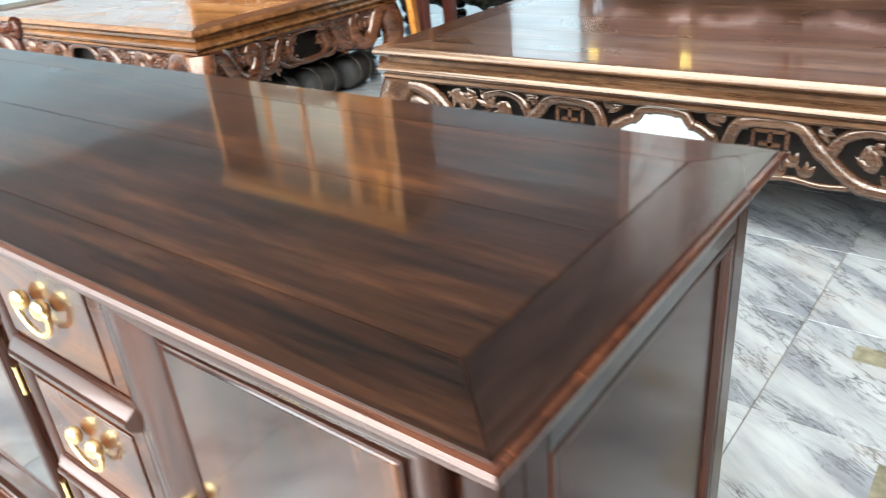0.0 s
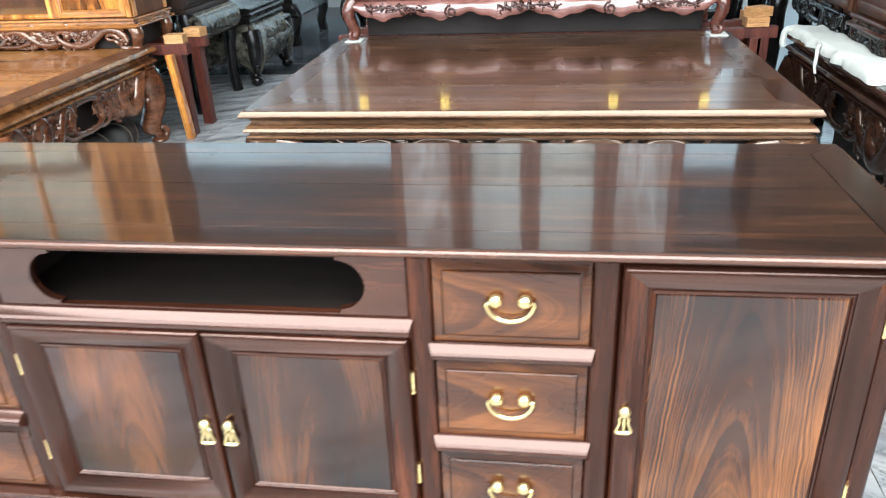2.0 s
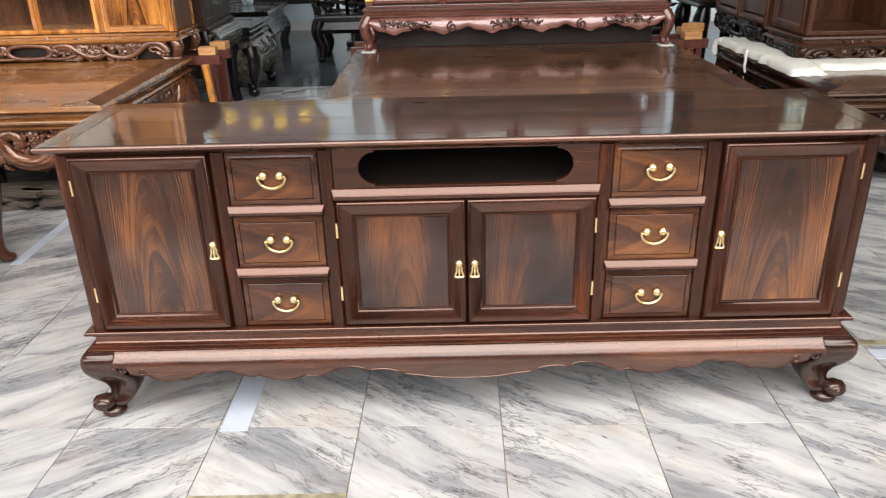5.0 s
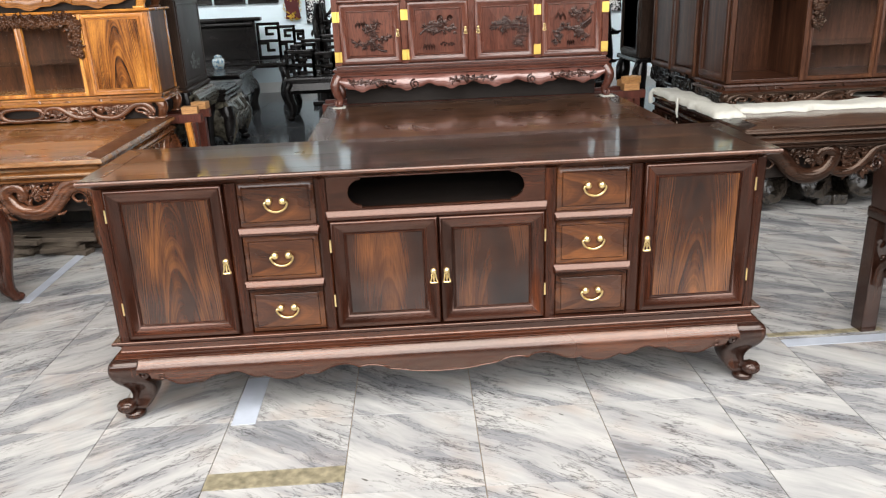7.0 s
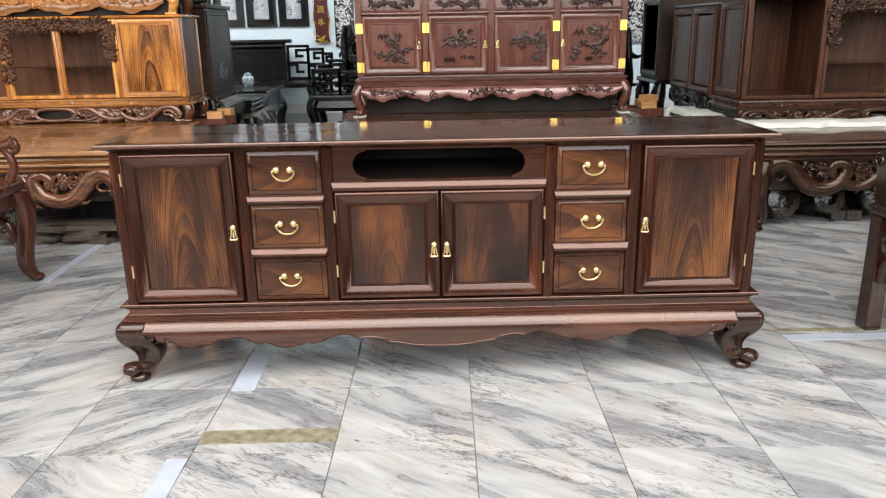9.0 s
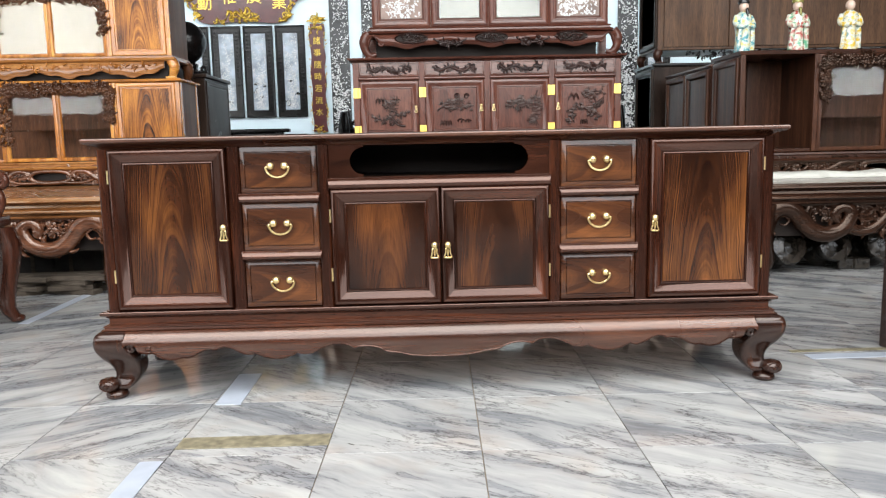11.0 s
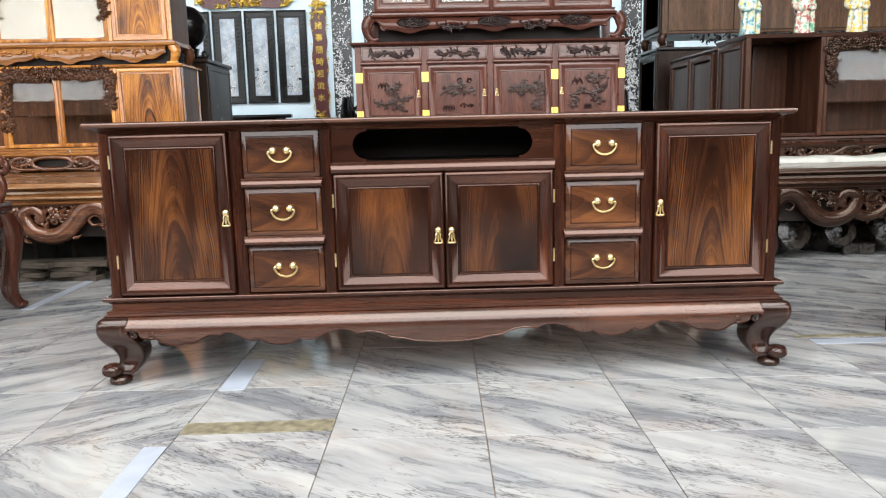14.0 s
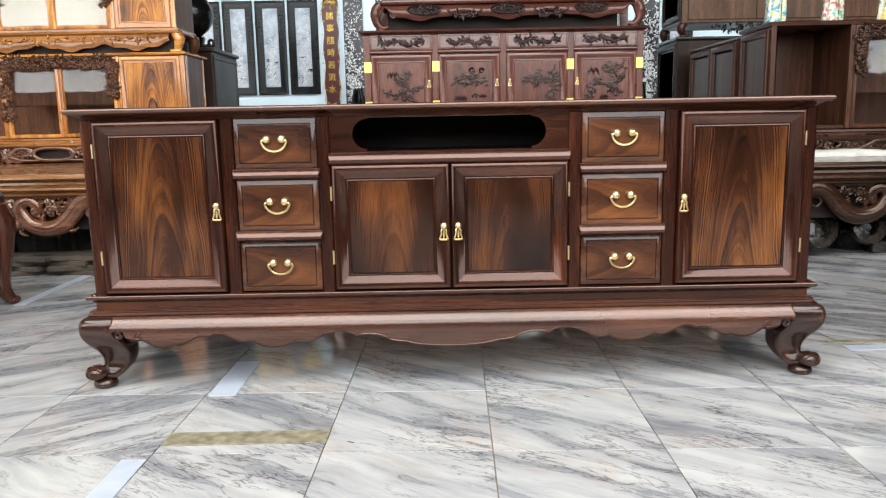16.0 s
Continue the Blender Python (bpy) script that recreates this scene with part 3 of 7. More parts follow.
def drawer(cx, z0, z1):
    w, hh = 0.236, (z1 - z0) / 2
    cz = (z0 + z1) / 2
    bm = bmesh.new()
    framed(bm, -w / 2, w / 2, -hh, hh, [(0, -0.014), (0, -0.0035), (0.0015, -0.0015), (0.0035, -0.0012), (0.0125, 0.0042), (0.0148, 0.0046), (0.0154, 0.0012), (0.0168, 0.0012), (0.0174, 0.0060), (0.0182, 0.0068), (0.0195, 0.0070)])
    d = part("drawer", bm, m_tv_drawer, tv, "closed drawer with a raised rosewood front", at=(cx, 0, cz), sharp=30)
    bm = bmesh.new()
    zz = 0.012
    for s in (-1, 1):
        blob(bm, (s * 0.0215, -0.0165, zz), (0.0115, 0.009, 0.0115), 2)
    arc = [(s * 0.0215, -0.017, zz) for s in (-1,)] + [(0.035 * math.cos(a), -0.018, zz - 0.004 + 0.03 * math.sin(a)) for a in [math.pi * (1.0 + k / 14) for k in range(15)]] + [(0.0215, -0.017, zz)]
    tube(bm, smooth_line(arc, 2), 0.0033, 8)
    part("bail_pull", bm, m_brass, d, "polished brass bail pull")


for s in (-1, 1):
    for z0, z1 in ((0.284, 0.432), (0.463, 0.611), (0.643, 0.786)):
        drawer(s * 0.498, z0, z1)
    for z in (0.4475, 0.627):
        bm = bmesh.new()
        extrude_x(bm, rail_section(0.032), -0.134, 0.134, 0.45)
        part("drawer_rail", bm, m_tv_rail, tv, at=(s * 0.498, -0.001, z), sharp=50)
bm = bmesh.new()
extrude_x(bm, rail_section(0.036), -0.356, 0.356, 0.45)
part("mid_rail", bm, m_tv_rail, tv, at=(0, -0.001, 0.6665), sharp=50)
boxed("head_rail", tv, m_tv_rail, -1.03, 1.03, 0.0035, 0.02, 0.7865, 0.7885, 0.0)

# fretted board with the long opening
bm = bmesh.new()
zl, zh, zm = 0.685, 0.7865, 0.7365
inner = [(-0.236, 0.6875), (0.236, 0.6875), (0.236, 0.6925)]
inner += [(0.234 + 0.043 * math.cos(a), zm + 0.0425 * math.sin(a)) for a in [math.pi * (-0.5 + k / 14) for k in range(15)]]
inner += [(0.236, 0.7845), (-0.236, 0.7845)]
inner += [(-0.234 + 0.043 * math.cos(a), zm + 0.0425 * math.sin(a)) for a in [math.pi * (0.5 + k / 14) for k in range(15)]] + [(-0.236, 0.6925)]
outer = [(-0.341, zl), (0.341, zl), (0.341, zh), (-0.341, zh)]
vo = [[bm.verts.new((x, y, z)) for x, z in outer] for y in (0.0, 0.014)]
vi = [[bm.verts.new((x, y, z)) for x, z in inner] for y in (0.0, 0.014)]
for q in (0, 1):
    eo = [bm.edges.new((vo[q][i], vo[q][(i + 1) % 4])) for i in range(4)]
    ei = [bm.edges.new((vi[q][i], vi[q][(i + 1) % len(inner)])) for i in range(len(inner))]
    bmesh.ops.triangle_fill(bm, use_beauty=True, edges=eo + ei)
for vs in (vo, vi):
    n = len(vs[0])
    for i in range(n):
        bm.faces.new((vs[0][i], vs[0][(i + 1) % n], vs[1][(i + 1) % n], vs[1][i]))
part("fretted_board", bm, m_tv_rail, tv, "board with a long round-ended opening")

# base mouldings and waist
bm = bmesh.new()
ring(bm, -BODY, BODY, 0.0, BACK, [(-0.02, 0.2585), (0.001, 0.2585), (0.005, 0.2605), (0.009, 0.2645), (0.015, 0.2675), (0.0195, 0.2695), (0.0215, 0.2725), (0.0215, 0.2785), (0.0195, 0.2805), (-0.02, 0.2805)])
part("base_moulding", bm, m_tv_rail, tv)
bm = bmesh.new()
ring(bm, -BODY, BODY, 0.0, BACK, [(-0.04, 0.2205), (0.018, 0.2205), (0.0215, 0.2222), (0.0215, 0.2250), (0.017, 0.2265), (0.0125, 0.2280), (0.0125, 0.2300), (0.0155, 0.2315), (0.0160, 0.2345), (0.012, 0.2370), (0.004, 0.2385), (0.001, 0.2420), (0.001, 0.2583), (-0.04, 0.2583)])
part("waist_moulding", bm, m_tv_rail, tv)

# scalloped apron, bowed forward: lobes that meet in small cusps
LOBES = [[(0, 0.114), (0.05, 0.1155), (0.10, 0.121), (0.135, 0.130), (0.160, 0.133)],
         [(0.160, 0.133), (0.178, 0.137), (0.200, 0.149), (0.225, 0.156), (0.250, 0.158), (0.268, 0.156), (0.281, 0.151)],
         [(0.281, 0.151), (0.293, 0.160), (0.312, 0.167), (0.338, 0.168), (0.362, 0.163), (0.385, 0.153), (0.408, 0.141), (0.430, 0.136), (0.447, 0.137), (0.460, 0.142)],
         [(0.460, 0.142), (0.472, 0.133), (0.500, 0.123), (0.528, 0.120), (0.556, 0.125), (0.578, 0.135), (0.593, 0.144)],
         [(0.593, 0.144), (0.606, 0.138), (0.622, 0.139), (0.645, 0.151), (0.666, 0.163), (0.685, 0.167), (0.700, 0.164), (0.711, 0.158)],
         [(0.711, 0.158), (0.726, 0.160), (0.745, 0.158), (0.765, 0.149), (0.785, 0.138), (0.803, 0.132), (0.818, 0.134)],
         [(0.818, 0.134), (0.835, 0.129), (0.858, 0.126), (0.880, 0.132), (0.897, 0.143), (0.908, 0.151)],
         [(0.908, 0.151), (0.930, 0.150), (0.950, 0.155), (0.958, 0.164)],
         [(0.958, 0.164), (0.960, 0.173), (0.967, 0.180), (0.979, 0.183), (0.993, 0.180), (1.002, 0.172)]]
SCALLOP = []
for lobe in LOBES:
    line = smooth_line([(x, 0, z) for x, z in lobe], 4)
    SCALLOP += line if not SCALLOP else line[1:]
BULGE = [(0.085, 0.016), (0.110, 0.028), (0.130, 0.036), (0.150, 0.0425), (0.165, 0.0455), (0.178, 0.0460), (0.192, 0.0435), (0.204, 0.0375), (0.213, 0.029), (0.2205, 0.018)]


def bow(z):
    """How far the apron and knees stand out at height z."""
    for (za, a), (zb, b) in zip(BULGE, BULGE[1:]):
        if z <= zb:
            u = max((z - za) / (zb - za), 0)
            return a + (b - a) * u
    return BULGE[-1][1]


def apron(name, half, depth_at, turn):
    bm = bmesh.new()
    pts = [(p.x, p.z) for p in SCALLOP if p.x <= half]
    full = [(-x, z) for x, z in pts[:0:-1]] + pts
    rings = []
    for x, zb in full:
        col = []
        for r in range(13):
            z = 0.2205 + (zb - 0.2205) * (r / 12) ** 1.5
            col.append((x, -bow(z), z))
        # small round at the lower edge, then the hidden back
        col.append((x, -bow(zb) + 0.004, zb - 0.0015))
        col += [(x, p[1] + 0.02, p[2]) for p in col[12::-1]]
        rings.append(col)
    loops(bm, rings, True, True, True)
    part(name, bm, m_tv_apron, tv, at=pose(*depth_at, 0, 0, turn), sharp=40)


apron("front_apron", 1.003, (0, 0, 0), 0)
apron("back_apron", 1.003, (0, BACK, 0), 180)
apron("side_apron", 0.165, (BODY, BACK / 2, 0), 90)
apron("side_apron", 0.165, (-BODY, BACK / 2, 0), -90)
bm = bmesh.new()
for s in (-1, 1):
    curl = spiral(s * 0.9205, 0.1675, 0.0125, 0.0035, -90 - 60 * s, 1.35 * s, 0, 22)
    tube(bm, [(x, -bow(z) - 0.0004, z) for x, y, z in curl], 0.0021, 6)
    edge = [(s * p.x, -bow(p.z + 0.003) - 0.0002, p.z + 0.0028) for p in SCALLOP if p.x < 0.955]
    tube(bm, edge, 0.0022, 6)
part("apron_bead", bm, m_tv_rail, tv, "thin carved bead along the scalloped edge")

# height, inner and outer face of the leg from the body's corner
LEG = [(0.2205, -0.052, 0.020), (0.217, -0.056, 0.032), (0.211, -0.058, 0.040), (0.202, -0.059, 0.0445), (0.188, -0.058, 0.0465), (0.172, -0.058, 0.0455), (0.158, -0.066, 0.042), (0.145, -0.076, 0.036), (0.130, -0.082, 0.027), (0.114, -0.0855, 0.016), (0.098, -0.086, 0.007), (0.083, -0.084, 0.002), (0.070, -0.080, 0.001), (0.057, -0.073, 0.004), (0.045, -0.064, 0.010), (0.035, -0.054, 0.012), (0.028, -0.044, 0.008)]


def leg(parent, sx, sy):
    """Square cabriole leg: a bulging knee, an ankle that swings inward, a rolled toe and a round pad."""
    bm = bmesh.new()
    rings = []
    for z, a, b in LEG:
        c, r = (a + b) / 2, (b - a) / 2
        e = 0.30 if z > 0.12 else 0.42
        rings.append([(sx * (c + r * math.copysign(abs(math.cos(q)) ** e, math.cos(q))), -sy * (c + r * math.copysign(abs(math.sin(q)) ** e, math.sin(q))), z) for q in [2 * math.pi * (j + 0.5) / 24 for j in range(24)]])
    loops(bm, rings, True, True, True)
    blob(bm, (sx * 0.012, -sy * 0.012, 0.0475), (0.033, 0.033, 0.0235), 2)
    for k in (0, 1):
        for turns, r0, r1 in ((1.0, 0.66, 0.66), (0.8, 0.30, 0.12)):
            pts = []
            for i in range(21):
                q = 2 * math.pi * turns * i / 20
                r = r0 + (r1 - r0) * i / 20
                a, z, f = 0.012 + 0.033 * r * math.cos(q), 0.0475 + 0.0235 * r * math.sin(q), 0.0115 + 0.033 * math.sqrt(1 - r * r)
                pts.append((sx * a, -sy * f, z) if k == 0 else (sx * f, -sy * a, z))
            tube(bm, pts, 0.0019, 6)
    lathe(bm, [(0.0, 0.0), (0.028, 0.0), (0.034, 0.005), (0.035, 0.012), (0.032, 0.020), (0.024, 0.026), (0.0, 0.029)], 20, (-sx * 0.004, sy * 0.004, 0))
    # ear of the knee beside the round cut
    for k in (0, 1):
        q = spiral(-0.066, 0.166, 0.013, 0.004, 60, 1.1, 0, 16)
        tube(bm, [(sx * x, -sy * 0.030, z) if k == 0 else (sx * 0.030, -sy * x, z) for x, _, z in q], [0.009 - 0.005 * i / 16 for i in range(17)], 8)
    part("leg", bm, m_tv_leg, parent, at=(sx * BODY, 0 if sy > 0 else BACK, 0), sharp=60)


for sx in (-1, 1):
    for sy in (1, -1):
        leg(tv, sx, sy)

# ---- carved daybeds ----
m_plaque = plain("white_stone_plaque", (0.60, 0.64, 0.62), 0.2, 0.0, 0.4, 9)
SLAB = [(-0.05, -0.115), (0.0, -0.115), (0.006, -0.110), (0.006, -0.100), (-0.002, -0.096), (-0.002, -0.088), (0.014, -0.087), (0.019, -0.082), (0.017, -0.076), (0.003, -0.061), (-0.010, -0.056), (-0.012, -0.044), (0.004, -0.034), (0.020, -0.029), (0.027, -0.023), (0.0265, -0.017), (0.016, -0.002), (0.012, 0.0)]


def fret_key(bm, cx, cz, w, h, r):
    """A squared longevity-style fret of flat bars."""
    for z in (-0.5, -0.17, 0.17, 0.5):
        tube(bm, [(cx - w * (0.5 if abs(z) > 0.3 else 0.32), 0, cz + z * h), (cx + w * (0.5 if abs(z) > 0.3 else 0.32), 0, cz + z * h)], r, 4)
    tube(bm, [(cx, 0, cz - h / 2), (cx, 0, cz + h / 2)], r, 4)
    for s in (-1, 1):
        tube(bm, [(cx + s * w / 2, 0, cz - h / 2), (cx + s * w / 2, 0, cz - h * 0.1)], r, 4)
        tube(bm, [(cx + s * w / 2, 0, cz + h / 2), (cx + s * w / 2, 0, cz + h * 0.1)], r, 4)


def vine(bm, rnd, x0, x1, z0, z1, count, r):
    """Leaves, berries and tendrils of pierced carving between two heights."""
    for _ in range(count):
        x, z = rnd.uniform(x0, x1), rnd.uniform(z0, z1)
        k = rnd.random()
        if k < 0.45:
            a, l = rnd.uniform(0, 6.28), rnd.uniform(2.0, 4.5) * r
            p = [(x + l * u * math.cos(a + u * 0.9), rnd.uniform(-0.3, 0.3) * r, z + l * u * math.sin(a + u * 0.9)) for u in (0, 0.35, 0.7, 1.0)]
            tube(bm, p, [r * 0.35, r * 0.75, r * 0.6, r * 0.15], 5)
        elif k < 0.8:
            blob(bm, (x, rnd.uniform(-0.5, 0.3) * r, z), (r * rnd.uniform(0.5, 0.9),) * 3, 1)
        else:
            tube(bm, spiral(x, z, r * 1.5, r * 0.4, rnd.uniform(0, 360), rnd.choice((-0.9, 0.9)), 0, 9), r * 0.4, 5)


def pierced_apron(length, height, seed, bold=1.0):
    """Pierced dragon-scroll apron in the xz plane, hanging from z = 0."""
    rnd = random.Random(seed)
    bm = bmesh.new()
    half = length / 2
    hgt = height
    span = min(half, 1.05)

    for m in (-1, 1):
        def at(s, z, y=0.0):
            return (m * (half - s * span), y, -hgt + z * hgt)

        main = smooth_line([at(*q) for q in ((0.005, 0.30), (0.02, 0.62), (0.055, 0.84), (0.105, 0.92), (0.16, 0.78), (0.21, 0.45), (0.27, 0.16), (0.345, 0.06), (0.42, 0.18), (0.465, 0.45), (0.475, 0.70), (0.445, 0.86), (0.405, 0.82), (0.385, 0.62), (0.405, 0.48))], 5)
        n = len(main)
        tube(bm, main, [bold * (min(0.040, hgt * 0.22) - min(0.022, hgt * 0.12) * (i / n) ** 2) for i in range(n)], 10, 0.75)
        tube(bm, [at(0.0, 0.95), at(0.03, 0.97), at(0.10, 1.0), at(0.5, 0.985), at(1.0, 0.985)], 0.014, 6)
        tube(bm, smooth_line([at(*q) for q in ((0.05, 0.42), (0.075, 0.62), (0.11, 0.66), (0.135, 0.52), (0.115, 0.36), (0.085, 0.40))], 4), [0.016 - 0.0005 * i for i in range(21)], 7)
        blob(bm, at(0.40, 0.62), (0.022, 0.022, 0.022), 2)
        # medallion with bars
        c = at(0.565, 0.66)
        tube(bm, [(c[0] + 0.042 * math.cos(a), 0, c[2] + 0.042 * math.sin(a)) for a in [2 * math.pi * k / 16 for k in range(17)]], 0.008, 6)
        fret_key(bm, c[0], c[2], 0.050, 0.056, 0.006)
        tube(bm, smooth_line([at(*q) for q in ((0.475, 0.25), (0.53, 0.13), (0.60, 0.22), (0.66, 0.50), (0.71, 0.82), (0.775, 0.90), (0.82, 0.72), (0.80, 0.45), (0.76, 0.40))], 5), [bold * (0.024 - 0.00028 * i) for i in range(41)], 9, 0.75)
        # ring round the middle opening
        oval = [(m * (0.142 * (1 - 0.035 * math.cos(4 * a)) * math.cos(a)), 0, -hgt * 0.50 + hgt * 0.44 * (1 - 0.045 * math.cos(4 * a)) * math.sin(a)) for a in [math.pi * (0.5 - k / 20) for k in range(21)]]
        tube(bm, oval, 0.017, 8, 0.8)
        tube(bm, smooth_line([at(*q) for q in ((0.66, 0.30), (0.74, 0.10), (0.83, 0.06), (0.92, 0.12), (1.0, 0.10))], 5), 0.013, 7)
        c = at(0.70, 0.58)
        fret_key(bm, c[0], c[2], 0.10, 0.115, 0.0095)
        # diamond lattice behind the scrolls
        for k in range(9):
            for d in (-1, 1):
                s0 = 0.655 + 0.024 * k
                s1 = s0 + d * 0.085
                tube(bm, [at(s0, 0.28 if d > 0 else 0.30, 0.006), at(min(max(s1, 0.64), 0.86), 0.92, 0.006)], 0.0042, 4)
        if half > span:
            vine(bm, rnd, -half + span, half - span, -hgt * 0.9, -hgt * 0.1, 30, 0.016)
        for s0, s1, z0, z1, k in ((0.19, 0.42, 0.45, 0.97, 60), (0.46, 0.68, 0.05, 0.45, 40), (0.80, 0.86, 0.08, 0.95, 14), (0.0, 0.06, 0.1, 0.35, 8), (0.48, 0.56, 0.5, 0.95, 20), (0.60, 0.645, 0.35, 0.95, 12), (0.24, 0.45, 0.0, 0.12, 20)):
            a, b = sorted((at(s0, 0)[0], at(s1, 0)[0]))
            vine(bm, rnd, a, b, -hgt + z0 * hgt, -hgt + z1 * hgt, k, 0.015)
    return bm


PLAQUE = [(0.0, 0.87), (0.048, 0.84), (0.068, 0.70), (0.098, 0.63), (0.132, 0.50), (0.130, 0.30), (0.100, 0.15), (0.0, 0.12)]


def bamboo_apron(length, hgt, seed):
    """Pierced apron of bent bamboo culms round a cloud-shaped opening, with squared frets and leaf sprays."""
    rnd = random.Random(seed)
    bm = bmesh.new()
    half = length / 2

    def culm(keys, r, side, knots=True):
        line = smooth_line([(side * x, 0, -hgt + z * hgt) for x, z in keys], 6)
        tube(bm, line, [r * (1.22 if knots and i % 9 == 4 else 1.0) for i in range(len(line))], 9, 0.8)

    def spray(x, z, a, l, count, side):
        for k in range(count):
            q = a + (k - (count - 1) / 2) * 0.52 + rnd.uniform(-0.1, 0.1)
            e = l * rnd.uniform(0.75, 1.1)
            c, t = math.cos(q), math.sin(q)
            p = [(side * (x + e * u * c), -0.004 * math.sin(3 * u), -hgt + z * hgt + e * u * t) for u in (0, 0.3, 0.65, 1.0)]
            tube(bm, p, [0.002, 0.0105, 0.008, 0.0012], 5, 0.5)

    for m in (-1, 1):
        culm([(0.0, 0.93), (0.060, 0.90), (0.084, 0.75), (0.115, 0.68), (0.152, 0.52), (0.150, 0.28), (0.112, 0.08), (0.0, 0.05)], 0.0175, m)
        culm([(0.185, 0.08), (0.190, 0.50), (0.222, 0.86), (0.300, 0.93), (0.372, 0.89), (0.42, 0.62), (0.50, 0.24), (0.56, 0.10), (0.66, 0.09), (0.72, 0.16)], 0.0215, m)
        culm([(0.452, 0.47), (0.48, 0.80), (0.545, 0.93), (0.61, 0.86), (0.63, 0.78)], 0.017, m)
        culm([(0.70, 0.10), (0.77, 0.32), (0.83, 0.66), (0.89, 0.84), (half - 0.01, 0.90)], 0.031, m, False)
        culm([(half - 0.01, 0.52), (0.92, 0.56), (0.86, 0.40), (0.80, 0.16), (0.72, 0.06)], 0.023, m, False)
        culm([(0.86, 0.40), (0.885, 0.24), (0.925, 0.22), (0.935, 0.36), (0.91, 0.42)], 0.010, m, False)
        culm([(0.0, 0.985), (half * 0.5, 0.985), (half - 0.01, 0.985)], 0.011, m, False)
        culm([(0.19, 0.07), (0.28, 0.05), (0.36, 0.10), (0.44, 0.05), (0.52, 0.09)], 0.009, m)
        culm([(0.63, 0.20), (0.70, 0.45), (0.73, 0.62), (0.78, 0.80)], 0.007, m)
        fret_key(bm, m * 0.302, -hgt * 0.52, 0.088, 0.112, 0.0075)
        for x, z, a, l, k in ((0.60, 0.60, 1.2, 0.075, 4), (0.66, 0.78, -0.2, 0.070, 4), (0.56, 0.35, 1.9, 0.065, 3), (0.66, 0.42, 3.4, 0.065, 4), (0.74, 0.88, -1.5, 0.070, 4), (0.75, 0.66, 2.6, 0.060, 3), (0.54, 0.74, -1.2, 0.06, 4), (0.125, 0.90, 0.0, 0.05, 3), (0.165, 0.82, 1.4, 0.045, 3), (0.42, 0.90, -0.1, 0.05, 4), (0.235, 0.30, 1.2, 0.045, 3), (0.37, 0.28, 2.0, 0.05, 3), (0.40, 0.14, 1.6, 0.05, 3), (0.24, 0.10, 1.5, 0.04, 3), (0.33, 0.08, 1.5, 0.045, 3), (0.60, 0.14, 1.4, 0.05, 4)):
            spray(x, z, a, l, k, m)
        for _ in range(16):
            blob(bm, (m * rnd.uniform(0.54, 0.73), 0.003, -hgt + hgt * rnd.uniform(0.25, 0.85)), (rnd.uniform(0.008, 0.016), 0.006, rnd.uniform(0.006, 0.012)), 1)
    return bm


def bed_leg(bm, d, h):
    """Scrolled daybed leg that bows out along d and rolls under at the foot."""
    d = Vector(d).normalized()
    w = Vector((-d.y, d.x, 0))
    line = smooth_line([(0.0, 0, h), (0.035, 0, h * 0.78), (0.03, 0, h * 0.5), (-0.01, 0, h * 0.28), (-0.012, 0, h * 0.16), (0.015, 0, 0.05)], 5)
    rings = []
    for i, p in enumerate(line):
        r = 0.072 - 0.026 * i / (len(line) - 1)
        c = d * p.x + Vector((0, 0, p.z))
        rings.append([c + (d * math.copysign(abs(math.cos(q)) ** 0.7, math.cos(q)) + w * math.copysign(abs(math.sin(q)) ** 0.7, math.sin(q))) * r for q in [2 * math.pi * j / 14 for j in range(14)]])
    loops(bm, rings, True, True, True)
    for s in (-0.02, 0.0, 0.02):
        tube(bm, [d * q[0] + w * s + Vector((0, 0, q[2])) for q in spiral(0.040, 0.060, 0.040, 0.008, 190, 1.2)], [0.023 - 0.012 * i / 18 for i in range(19)], 8)
    lathe(bm, [(0.0, 0.0), (0.045, 0.0), (0.052, 0.01), (0.045, 0.024), (0.0, 0.028)], 16, (d.x * 0.02, d.y * 0.02, 0))


